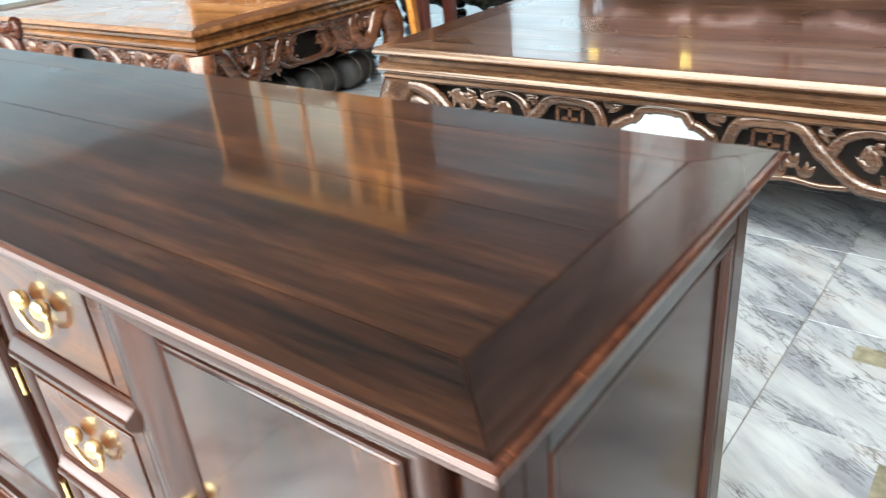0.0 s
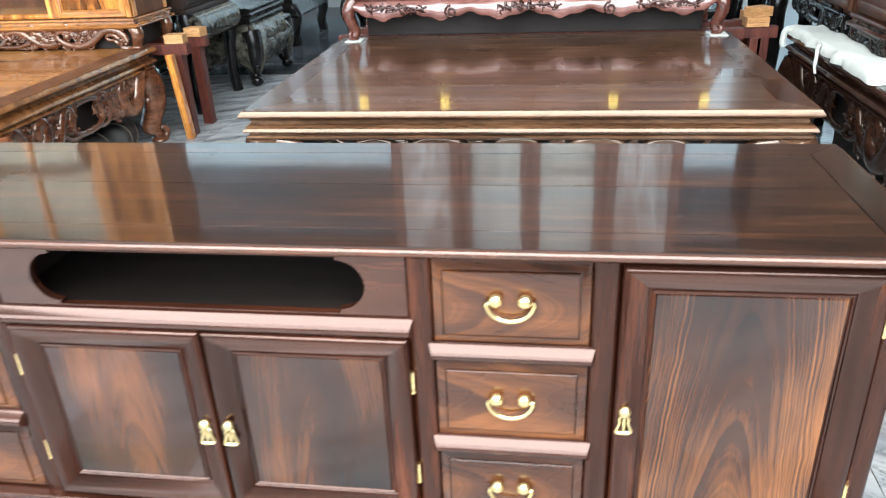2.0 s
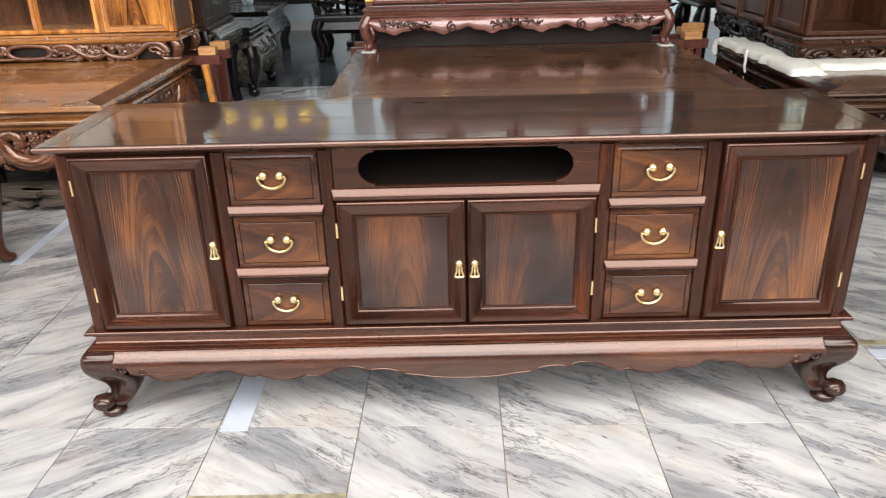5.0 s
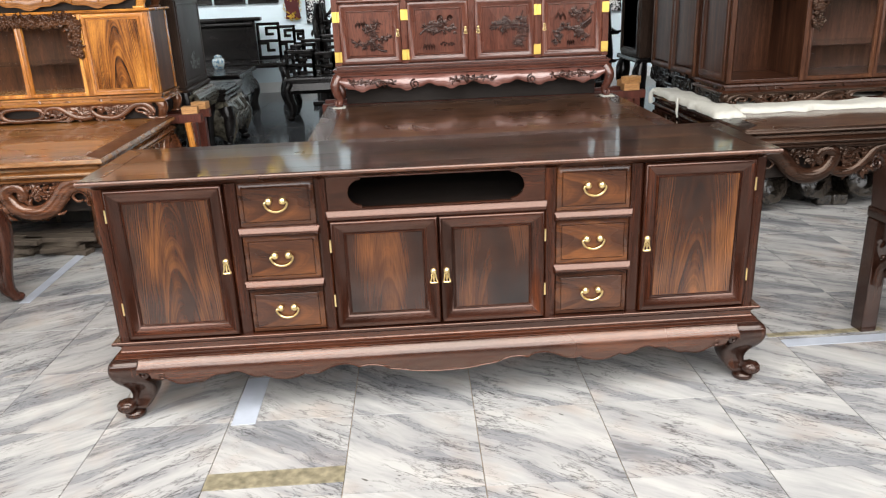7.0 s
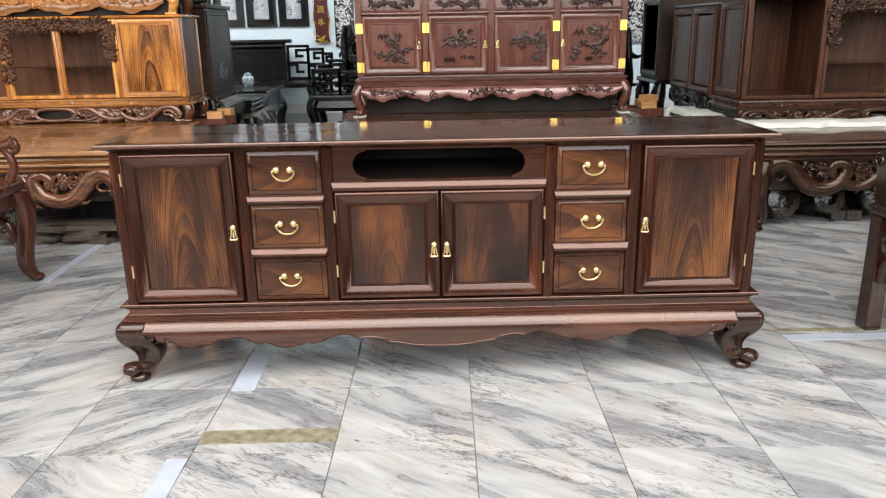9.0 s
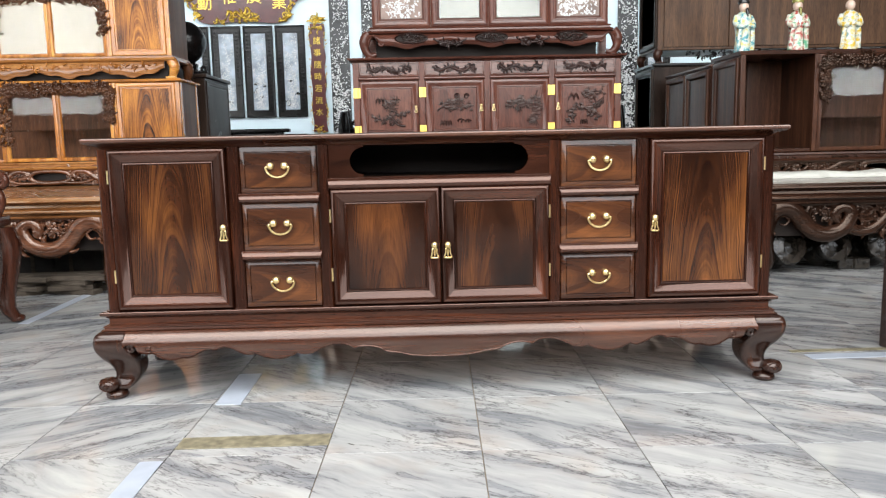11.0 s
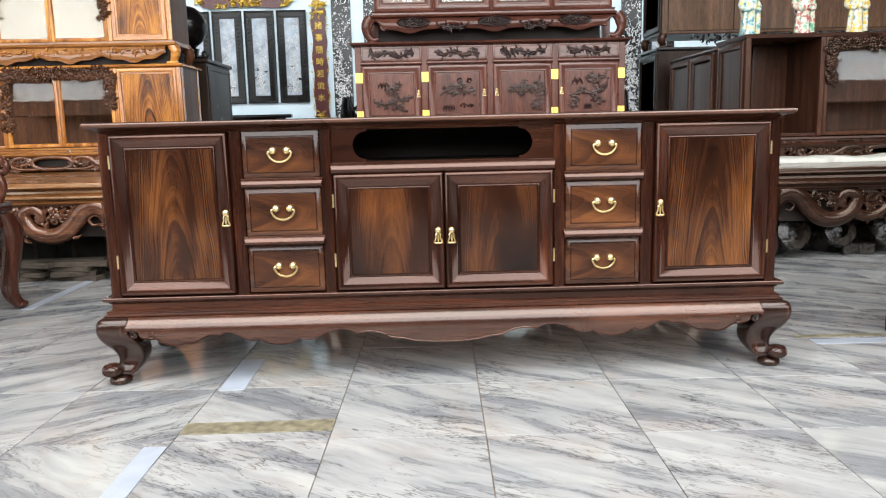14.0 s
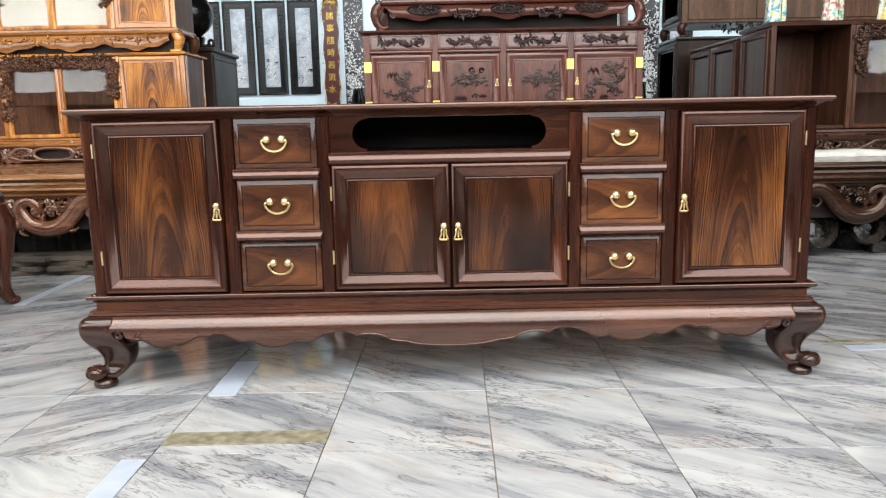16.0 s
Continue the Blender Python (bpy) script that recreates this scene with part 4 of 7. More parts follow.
def daybed(name, x0, x1, y0, y1, top, mx, my, mc, label, seed, boards=5, me=None, bold=1.0, plaque=False):
    bed = thing(name, ((x0 + x1) / 2, (y0 + y1) / 2, 0), label, "daybed")
    w, d = (x1 - x0) / 2, (y1 - y0) / 2
    bm = bmesh.new()
    ring(bm, -w + 0.027, w - 0.027, -d + 0.027, d - 0.027, [(o, top + z) for o, z in SLAB[:-1]] + [(0.012, top - 0.0015)])
    part("slab_edge", bm, me or mc, bed, sharp=40)
    b = 0.13
    for s in (-1, 1):
        bm = bmesh.new()
        q = [(-w + 0.016, s * (d - 0.016)), (w - 0.016, s * (d - 0.016)), (w - b, s * (d - b)), (-w + b, s * (d - b))]
        loops(bm, [[(x, y, z) for x, y in q] for z in (-0.004, 0.0)], True, True, True)
        part("top_rail", bm, mx, bed, at=(0, 0, top))
        bm = bmesh.new()
        q = [(s * (w - 0.016), -d + 0.017), (s * (w - 0.016), d - 0.017), (s * (w - b - 0.001), d - b), (s * (w - b - 0.001), -d + b)]
        loops(bm, [[(x, y, z) for x, y in q] for z in (-0.004, 0.0)], True, True, True)
        part("end_board", bm, my, bed, at=(0, 0, top))
    step = (2 * d - 2 * b) / boards
    for i in range(boards):
        bm = bmesh.new()
        box(bm, -w + b, w - b, -step / 2 + 0.0006, step / 2 - 0.0006, -0.004, 0.0)
        part("top_board", bm, mx, bed, at=(0, -d + b + step * (i + 0.5), top))
    z = top - 0.115
    hgt = 0.185
    for s in (-1, 1):
        part("front_apron" if s < 0 else "back_apron", (bamboo_apron(2 * w - 0.14, hgt, seed) if plaque else pierced_apron(2 * w - 0.14, hgt, seed, bold)), mc, bed, "pierced bamboo carving" if plaque else "pierced scroll carving", at=pose(0, s * (d - 0.055), z, 0, 0, 0 if s < 0 else 180), sharp=60)
        part("side_apron", pierced_apron(2 * d - 0.14, hgt, seed + 1, bold), mc, bed, "pierced scroll carving", at=pose(s * (w - 0.055), 0, z, 0, 0, 90 * s), sharp=60)
    for sx in (-1, 1):
        for sy in (-1, 1):
            bm = bmesh.new()
            bed_leg(bm, (sx, sy, 0), z)
            part("leg", bm, mc, bed, at=(sx * (w - 0.075), sy * (d - 0.075), 0), sharp=60)
    # near-black ring added to stand for the shade under the bed
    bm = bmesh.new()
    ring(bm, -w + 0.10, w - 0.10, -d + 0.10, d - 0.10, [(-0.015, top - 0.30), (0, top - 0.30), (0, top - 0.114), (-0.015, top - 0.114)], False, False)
    part("dark_backing", bm, m_inside_shade, bed, "added near-black boards for the shade behind the carving")
    if plaque:
        bm = bmesh.new()
        edge = smooth_line([(x, 0, hgt * (q - 0.5)) for x, q in PLAQUE], 5)
        e = [(p.x, p.z) for p in edge] + [(-p.x, p.z) for p in edge[-2:0:-1]]
        slab(bm, e, -0.004, 0.006)
        part("stone_plaque", bm, m_plaque, bed, "white marble plaque set in the carving", at=(0, -d + 0.055, z - hgt * 0.50))
    return bed


daybed("daybed", -0.648, 1.500, 1.722, 3.33, 0.533, m_bed, m_bed_y, m_carve, "polished brown rosewood daybed with pierced bamboo carved apron and white plaque", 3, me=m_slab, plaque=True)
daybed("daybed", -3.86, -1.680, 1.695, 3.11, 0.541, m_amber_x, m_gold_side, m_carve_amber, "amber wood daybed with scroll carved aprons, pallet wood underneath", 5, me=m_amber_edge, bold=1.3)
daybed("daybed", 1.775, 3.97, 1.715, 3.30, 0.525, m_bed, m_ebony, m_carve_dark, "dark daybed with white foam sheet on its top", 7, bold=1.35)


def foam(x0, x1, y0, y1, z, t, seed, nx, ny, swell=0.028):
    """A soft folded sheet with an uneven rim."""
    rnd = random.Random(seed)
    bm = bmesh.new()
    grid = [[None] * (ny + 1) for _ in range(nx + 1)]
    low = [[None] * (ny + 1) for _ in range(nx + 1)]
    for i in range(nx + 1):
        for j in range(ny + 1):
            ex, ey = min(i, nx - i), min(j, ny - j)
            rim = 0.030 * noise.noise(Vector((i * 0.35, j * 0.35, seed)))
            x = x0 + (x1 - x0) * i / nx + (rim if ex == 0 else 0)
            y = y0 + (y1 - y0) * j / ny + (rim * 2 if ey == 0 else 0)
            lift = t * (1.0 if min(ex, ey) > 0 else 0.45) + swell * noise.noise(Vector((x * 5, y * 5, seed + 4))) + 0.005 * noise.noise(Vector((x * 21, y * 21, seed)))
            grid[i][j] = bm.verts.new((x, y, z + max(lift, 0.006)))
            low[i][j] = bm.verts.new((x, y, z))
    for i in range(nx):
        for j in range(ny):
            bm.faces.new((grid[i][j], grid[i + 1][j], grid[i + 1][j + 1], grid[i][j + 1]))
            bm.faces.new((low[i][j], low[i][j + 1], low[i + 1][j + 1], low[i + 1][j]))
    for i in range(nx):
        bm.faces.new((grid[i][0], low[i][0], low[i + 1][0], grid[i + 1][0]))
        bm.faces.new((grid[i][ny], grid[i + 1][ny], low[i + 1][ny], low[i][ny]))
    for j in range(ny):
        bm.faces.new((grid[0][j], grid[0][j + 1], low[0][j + 1], low[0][j]))
        bm.faces.new((grid[nx][j], low[nx][j], low[nx][j + 1], grid[nx][j + 1]))
    return bm


sheet = thing("foam_sheet", (-0.03, 0, 0.032), "white folded foam sheet spread on the dark daybed", "packing foam")
part("long_fold", foam(1.99, 3.9, 2.22, 2.62, 0.494, 0.034, 3, 60, 14, 0.012), m_foam, sheet, sharp=80)
part("end_fold", foam(1.80, 1.985, 2.10, 3.26, 0.494, 0.040, 8, 10, 44, 0.016), m_foam, sheet, sharp=80)
bm = bmesh.new()
tube(bm, smooth_line([(1.80, 2.72, 0.53), (1.785, 2.70, 0.525), (1.782, 2.69, 0.48), (1.779, 2.685, 0.44), (1.785, 2.68, 0.41)], 4), [0.008] * 12 + [0.006] * 5, 6)
part("hanging_tie", bm, m_foam, sheet)
bm = bmesh.new()
tube(bm, smooth_line([(1.80, 3.20, 0.525), (1.782, 3.22, 0.51), (1.778, 3.23, 0.46), (1.785, 3.23, 0.43)], 4), 0.016, 7)
part("hanging_tie", bm, m_foam, sheet)

# ---- carved red sideboard with a display cabinet on it ----


def pane_frame(name, parent, x0, x1, y, z0, z1, prof, material, label="", fill=False, turn=0, sharp=40):
    bm = bmesh.new()
    w, h = (x1 - x0) / 2, (z1 - z0) / 2
    framed(bm, -w, w, -h, h, prof, fill, isinstance(material, list))
    return part(name, bm, material, parent, label, at=pose((x0 + x1) / 2, y, (z0 + z1) / 2, 0, 0, turn), sharp=sharp)


def relief(w, h, seed, kind):
    """Door relief: hills, boughs with leaf tufts, a crested tuft and rocks, within w by h."""
    rnd = random.Random(seed)
    bm = bmesh.new()

    def bough(keys, r, tufts, leaf):
        line = smooth_line([(x * w, -0.002, z * h) for x, z in keys], 5)
        n = len(line)
        tube(bm, line, [r * (0.72 - 0.45 * i / n) for i in range(n)], 6, 0.9)
        for _ in range(tufts):
            p = line[rnd.randrange(n // 4, n)]
            x, z = p.x + rnd.gauss(0, 0.045) * w, p.z + rnd.gauss(0, 0.04) * h
            a = rnd.uniform(0, 6.28)
            for k in range(3):
                d = a + (k - 1) * 0.6
                tube(bm, [(x, -0.002, z), (x + leaf * 0.8 * math.cos(d), -0.004, z + leaf * 0.8 * math.sin(d)), (x + leaf * 1.5 * math.cos(d), -0.001, z + leaf * 1.5 * math.sin(d))], [0.0015, 0.0042, 0.0008], 4, 0.8)

    def hills(x, z, k=3, s=0.06):
        for i in range(k):
            for e in (0, 0.010, 0.020):
                c = x * w + i * s * 1.4 * w
                tube(bm, [(c - s * w, -0.001, (z - s) * h - e), (c, -0.003, (z + s * 0.6) * h - e), (c + s * w, -0.001, (z - s) * h - e)], 0.0026, 4)

    if kind == 0:
        hills(-0.30, 0.30)
        bough([(0.40, -0.46), (0.18, -0.40), (0.05, -0.22), (-0.18, -0.30), (-0.42, -0.20)], 0.013, 30, 0.018)
        bough([(0.05, -0.22), (0.18, -0.12), (0.34, -0.16), (0.44, 0.0)], 0.008, 16, 0.016)
        bough([(-0.14, 0.05), (0.02, 0.10), (0.14, 0.16), (0.20, 0.36)], 0.014, 10, 0.03)
        bough([(-0.20, 0.14), (-0.05, 0.08), (0.12, 0.0)], 0.012, 12, 0.026)
    elif kind == 1:
        bough([(-0.46, -0.06), (-0.30, 0.08), (-0.12, 0.16), (0.05, 0.24), (0.12, 0.20)], 0.010, 34, 0.024)
        bough([(-0.30, 0.08), (-0.12, 0.0), (0.10, 0.03), (0.40, 0.04)], 0.008, 26, 0.018)
        hills(-0.34, -0.34, 4, 0.05)
        for _ in range(22):
            blob(bm, (rnd.uniform(0.06, 0.42) * w, -0.002, rnd.uniform(-0.38, -0.28) * h), (0.008, 0.004, 0.006), 1)
        for x, z in ((0.05, 0.34), (0.30, 0.33)):
            tube(bm, spiral(x * w, z * h, 0.020, 0.006, 0, 1.6, -0.002), 0.004, 5)
    elif kind == 2:
        bough([(0.46, 0.45), (0.40, 0.15), (0.44, -0.15), (0.36, -0.45)], 0.007, 46, 0.026)
        bough([(0.44, 0.0), (0.20, 0.08), (-0.05, 0.14), (-0.25, 0.06)], 0.007, 40, 0.026)
        bough([(-0.10, -0.06), (-0.02, 0.12), (0.05, 0.30)], 0.013, 8, 0.03)
    else:
        hills(-0.34, 0.32, 2, 0.08)
        bough([(0.46, 0.20), (0.25, 0.02), (0.10, -0.10), (-0.14, -0.02), (-0.36, -0.08)], 0.012, 34, 0.018)
        bough([(0.30, 0.06), (0.20, 0.26), (0.0, 0.36), (0.40, 0.40)], 0.009, 34, 0.018)
        bough([(0.10, -0.10), (0.22, -0.22), (0.36, -0.26)], 0.008, 20, 0.018)
        bough([(-0.36, -0.08), (-0.30, -0.26), (-0.38, -0.36)], 0.007, 18, 0.018)
        hills(-0.08, -0.38, 3, 0.04)
        for k in range(6):
            tube(bm, [(0.30 * w, -0.002, (0.10 - 0.035 * k) * h), (0.48 * w, -0.003, (0.26 - 0.035 * k) * h)], 0.003, 4)
    return bm


def gilt_hinge(parent, x, y, z):
    bm = bmesh.new()
    for s in (-1, 1):
        box(bm, x + s * 0.017 - 0.016, x + s * 0.017 + 0.016, y - 0.004, y, z - 0.036, z + 0.036, 0.0015, 1)
    tube(bm, [(x, y - 0.004, z - 0.036), (x, y - 0.004, z + 0.036)], 0.0035, 6)
    part("hinge", bm, m_brass_flat, parent, "square polished brass hinge")


# same red wood, darkened so the carving's shading is in the colour
m_red_relief = wood("red_rosewood_relief", (0.014, 0.0050, 0.0036), (0.032, 0.0105, 0.0072), (0.070, 0.024, 0.016), "x", rough=0.22, coat=0.1, spec=0.5, tint=(1.0, 0.85, 0.78))
sb = thing("sideboard", (0, 0, 0.0325), "red rosewood sideboard with carved doors and square brass hinges", "sideboard")
Y, XL, XR, ZT = 3.20, -0.545, 1.405, 1.368
YB = 3.62
bm = bmesh.new()
ring(bm, XL, XR, Y, YB, [(-0.02, ZT - 0.03), (0.004, ZT - 0.03), (0.010, ZT - 0.022), (0.024, ZT - 0.016), (0.032, ZT - 0.010), (0.034, ZT - 0.004), (0.030, ZT)])
part("top", bm, m_red_x, sb)
boxed("back_panel", sb, m_red_z, XL + 0.02, XR - 0.02, YB - 0.015, YB, 0.79, ZT - 0.031)
boxed("bottom_board", sb, m_red_x, XL + 0.005, XR - 0.005, Y + 0.01, YB - 0.016, 0.77, 0.788)
boxed("front_backing", sb, m_red_x, XL + 0.02, XR - 0.02, Y + 0.012, Y + 0.02, 0.79, ZT - 0.031)
for s, x in ((-1, XL), (1, XR)):
    boxed("side_panel", sb, m_red_z, min(x, x - s * 0.018), max(x, x - s * 0.018), Y + 0.021, YB - 0.016, 0.79, ZT - 0.031)
POST = (-0.545, -0.048, 0.427, 0.898, 1.405)
for i, x in enumerate(POST):
    a, b = (x, x + 0.045) if i == 0 else (x - 0.045, x) if i == 4 else (x - 0.022, x + 0.022)
    boxed("stile", sb, m_red_z, a, b, Y - 0.002, Y + 0.020, 0.79, ZT - 0.031, 0.005)
for i in range(4):
    a = POST[i] + (0.046 if i == 0 else 0.023)
    b = POST[i + 1] - (0.046 if i == 3 else 0.023)
    c = (a + b) / 2
    bm = bmesh.new()
    framed(bm, a - c, b - c, -0.05, 0.05, [(0, -0.012), (0, 0.0), (0.006, 0.001), (0.008, -0.002), (0.011, -0.002), (0.013, 0.0)])
    dr = part("drawer", bm, m_red_x, sb, "closed drawer with a dark carved spray", at=(c, Y, 1.287))
    bm = bmesh.new()
    rnd = random.Random(20 + i)
    flow = smooth_line([(-0.145, 0, 0.012), (-0.10, 0, -0.012), (-0.04, 0, 0.012), (0.02, 0, -0.006), (0.07, 0, -0.016), (0.12, 0, 0.010), (0.148, 0, -0.002)], 5)
    tube(bm, flow, 0.008, 6)
    for q in flow:
        vine(bm, rnd, q.x - 0.012, q.x + 0.012, q.z - 0.016, q.z + 0.016, 4, 0.0085)
    part("carved_spray", bm, m_red_dark, dr, "dark carved vine spray", at=(0, -0.004, 0), sharp=70)
    bm = bmesh.new()
    extrude_x(bm, half_round(0.026, 0.014, 6) + [(0.01, 0.013), (0.01, -0.013)], a - c - 0.012, b - c + 0.012, 0.4)
    part("rail", bm, m_red_x, sb, at=(c, Y, 1.222), sharp=50)
    z0, z1 = 0.797, 1.206
    d = pane_frame("door", sb, a, b, Y, z0, z1, [(0, -0.01), (0, 0.002), (0.006, 0.008), (0.016, 0.010), (0.026, 0.008), (0.032, 0.002), (0.044, 0.001), (0.047, 0.006), (0.054, 0.006), (0.058, 0.0), (0.062, 0.0)], [m_red_z, m_red_x], "closed door with a moulded frame", sharp=45)
    bm = bmesh.new()
    w, h = (b - a) / 2 - 0.062, (z1 - z0) / 2 - 0.062
    framed(bm, -w, w, -h, h, [(-0.003, -0.003), (0, -0.001), (0.0, 0.0005)])
    part("panel", bm, m_red_z, d, "rosewood panel")
    part("relief", relief(2 * w * 0.92, 2 * h * 0.92, 40 + i, i), m_red_relief, d, "carved bough and hills in relief", at=Matrix.Translation((0, -0.002, 0)) @ Matrix.Diagonal((1, 1.9, 1, 1)), sharp=70)
    key_pull(d, ((b - a) / 2 - 0.022) * (1 if i < 2 else -1), 0.02)
    hx = (a - 0.012) if i < 2 else (b + 0.012)
    for z in (1.122, 0.852):
        gilt_hinge(sb, hx, Y - 0.004, z)
bm = bmesh.new()
ring(bm, XL, XR, Y, YB, [(-0.02, 0.715), (0.012, 0.715), (0.022, 0.720), (0.024, 0.728), (0.014, 0.734), (0.006, 0.742), (0.012, 0.750), (0.020, 0.757), (0.020, 0.765), (0.010, 0.7695), (-0.02, 0.7695)])
part("base_moulding", bm, m_red_x, sb)


# block added under the sideboard, near black for the shaded gap
boxed("plinth", sb, m_inside_shade, XL + 0.05, XR - 0.05, Y + 0.14, YB - 0.03, 0.503, 0.7145, 0.004)


def skirt(half, top, low, waves, bow_out, material, parent, name, turn=0, at=(0, 0, 0), label=""):
    """A bowed skirt with a wavy lower edge."""
    bm = bmesh.new()
    rings = []
    n = 90
    for i in range(n + 1):
        x = -half + 2 * half * i / n
        u = abs(x) / half
        zb = low + (top - low) * (0.20 + 0.16 * math.cos(u * waves * 2 * math.pi) + 0.06 * math.cos(u * waves * 6 * math.pi)) * (1 if u < 0.9 else 1 + 3.5 * (u - 0.9))
        col = []
        for r in range(8):
            v = r / 7
            col.append((x, -bow_out * math.sin(v * 2.4), top + (zb - top) * v))
        rings.append(col + [(p[0], p[1] + 0.018, p[2]) for p in col[::-1]])
    loops(bm, rings, True, True, True)
    return part(name, bm, material, parent, label, at=pose(at[0], at[1], at[2], 0, 0, turn), sharp=50)


# base paler and pinker than the other red wood: a sheen painted in
m_red_skirt = wood("polished_red_rosewood", (0.085, 0.030, 0.022), (0.165, 0.065, 0.050), (0.25, 0.11, 0.088), "x", rough=0.22, coat=0.6, clear=0.12, spec=1.0, tint=(1.0, 0.82, 0.78))
sk = skirt((XR - XL) / 2 - 0.02, 0.715, 0.605, 3, 0.03, m_red_skirt, sb, "front_skirt", at=((XL + XR) / 2, Y - 0.002, 0))
rnd = random.Random(9)
for c in (-0.72, 0.0, 0.72):
    bm = bmesh.new()
    for q in (-1, 1):
        tube(bm, smooth_line([(0, 0, 0.668), (q * 0.06, 0, 0.682), (q * 0.12, 0, 0.664), (q * 0.17, 0, 0.680)], 4), 0.006, 6, 0.7)
    vine(bm, rnd, -0.16, 0.16, 0.655, 0.690, 70, 0.008)
    part("vine_relief", bm, m_red_relief, sk, "vine relief on the skirt", at=(c, -0.031, 0), sharp=70)
for c in (-0.42, 0.42):
    bm = bmesh.new()
    tube(bm, spiral(0, 0.65, 0.035, 0.008, 90, 1.5), 0.006, 6)
    part("scroll_relief", bm, m_red_relief, sk, "scroll relief on the skirt", at=(c, -0.031, 0), sharp=70)
for sx, x in ((-1, XL + 0.01), (1, XR - 0.01)):
    for sy, y in ((1, Y + 0.01), (-1, YB - 0.02)):
        bm = bmesh.new()
        d = Vector((sx, -sy, 0)).normalized()
        pts = smooth_line([d * 0.0 + Vector((0, 0, 0.71)), d * 0.035 + Vector((0, 0, 0.66)), d * 0.022 + Vector((0, 0, 0.60)), d * -0.004 + Vector((0, 0, 0.555)), d * 0.006 + Vector((0, 0, 0.52))], 4)
        tube(bm, pts, [0.040 - 0.018 * i / 16 for i in range(17)], 10)
        tube(bm, [d * q[0] + Vector((0, 0, q[2])) for q in spiral(0.022, 0.535, 0.022, 0.006, 190, 1.2)], [0.015 - 0.009 * i / 18 for i in range(19)], 8)
        lathe(bm, [(0, 0.507), (0.026, 0.507), (0.03, 0.511), (0.024, 0.518), (0, 0.52)], 14, (d.x * 0.012, d.y * 0.012, 0))
        part("leg", bm, m_red_x, sb, at=(x, y, 0), sharp=60)
for x in (XL, XR):
    pad = boxed("protective_pad", None, m_foam, x - 0.04, x + 0.05, Y - 0.05, Y + 0.05, 0.5335, 0.5385, 0.001)
    tagged(pad, "pale cardboard pad under the sideboard foot", "pad", "pads")


def beam_stand(name, x0, x1, y0, y1, top, label):
    """Reddish beams on two posts that carry the rear of a cabinet."""
    t = thing(name, (0, 0, 0), label, "trestle", "trestles behind the daybeds")
    boxed("beam", t, m_trestle, x0, x1, y0, y0 + 0.06, top - 0.06, top)
    boxed("beam", t, m_trestle, x0, x1, y1 - 0.06, y1, top - 0.06, top)
    for x in (x0 + 0.04, x1 - 0.10):
        for y in (y0, y1 - 0.06):
            boxed("post", t, m_trestle, x, x + 0.06, y, y + 0.06, 0.0, top - 0.0605)
    return t


beam_stand("trestle", -0.68, 1.58, 3.36, 3.66, 0.535, "red brown timber trestle carrying the sideboard's rear feet")

m_red_brown = wood("brown_red_rosewood", (0.040, 0.013, 0.009), (0.085, 0.029, 0.019), (0.15, 0.054, 0.034), "x", rough=0.25, coat=0.3)
# display cabinet on the sideboard
dc = thing("display_cabinet", (0, 0, 0.0285), "rosewood display cabinet with pale panes standing on the sideboard", "display cabinet")
UX0, UX1, UZ1, UY = -0.398, 1.318, 2.75, 3.24
YB2 = 3.60
bm = bmesh.new()
rings = []
for i in range(121):
    x = -0.915 + 1.83 * i / 120
    u = abs(x) / 0.915
    low = 1.462 - 0.020 * math.cos(u * 3 * math.pi) - 0.006 * math.cos(u * 9 * math.pi)
    if u > 0.88:
        low += 0.05 * math.sin(min((u - 0.88) / 0.06, 1) * math.pi / 2) - (0.16 * (u - 0.94) / 0.06 if u > 0.94 else 0)
    low = max(low, 1.376)
    col = [(x, -0.030 * math.sin(v * 2.5) * (1 if u < 0.97 else 0.8), 1.546 + (low - 1.546) * v) for v in [k / 8 for k in range(9)]]
    rings.append(col + [(p[0], p[1] + 0.02, p[2]) for p in col[::-1]])
loops(bm, rings, True, True, True)
part("skirt", bm, m_red_brown, dc, "bowed skirt with scalloped edge", at=(0.463, UY - 0.004, 0), sharp=50)
for s in (-1, 1):
    bm = bmesh.new()
    tube(bm, smooth_line([(0, 0, 1.545), (s * 0.028, 0, 1.515), (s * 0.036, 0, 1.47), (s * 0.022, 0, 1.42), (-s * 0.012, 0, 1.392), (-s * 0.05, 0, 1.400)], 5), [0.036] * 10 + [0.034 - 0.0012 * i for i in range(16)], 10)
    tube(bm, spiral(-s * 0.085, 1.478, 0.022, 0.005, 20, 1.2 * s, -0.01), 0.009, 8)
    lathe(bm, [(0, 1.3725), (0.034, 1.3725), (0.034, 1.384), (0.02, 1.392), (0, 1.393)], 12)
    part("leg", bm, m_red_brown, dc, at=(0.463 + s * 0.884, UY - 0.012, 0), sharp=60)
    boxed("rear_leg", dc, m_red_brown, 0.463 + s * 0.88 - 0.03, 0.463 + s * 0.88 + 0.03, YB2 - 0.07, YB2 - 0.01, 1.3725, 1.545)
rnd = random.Random(4)
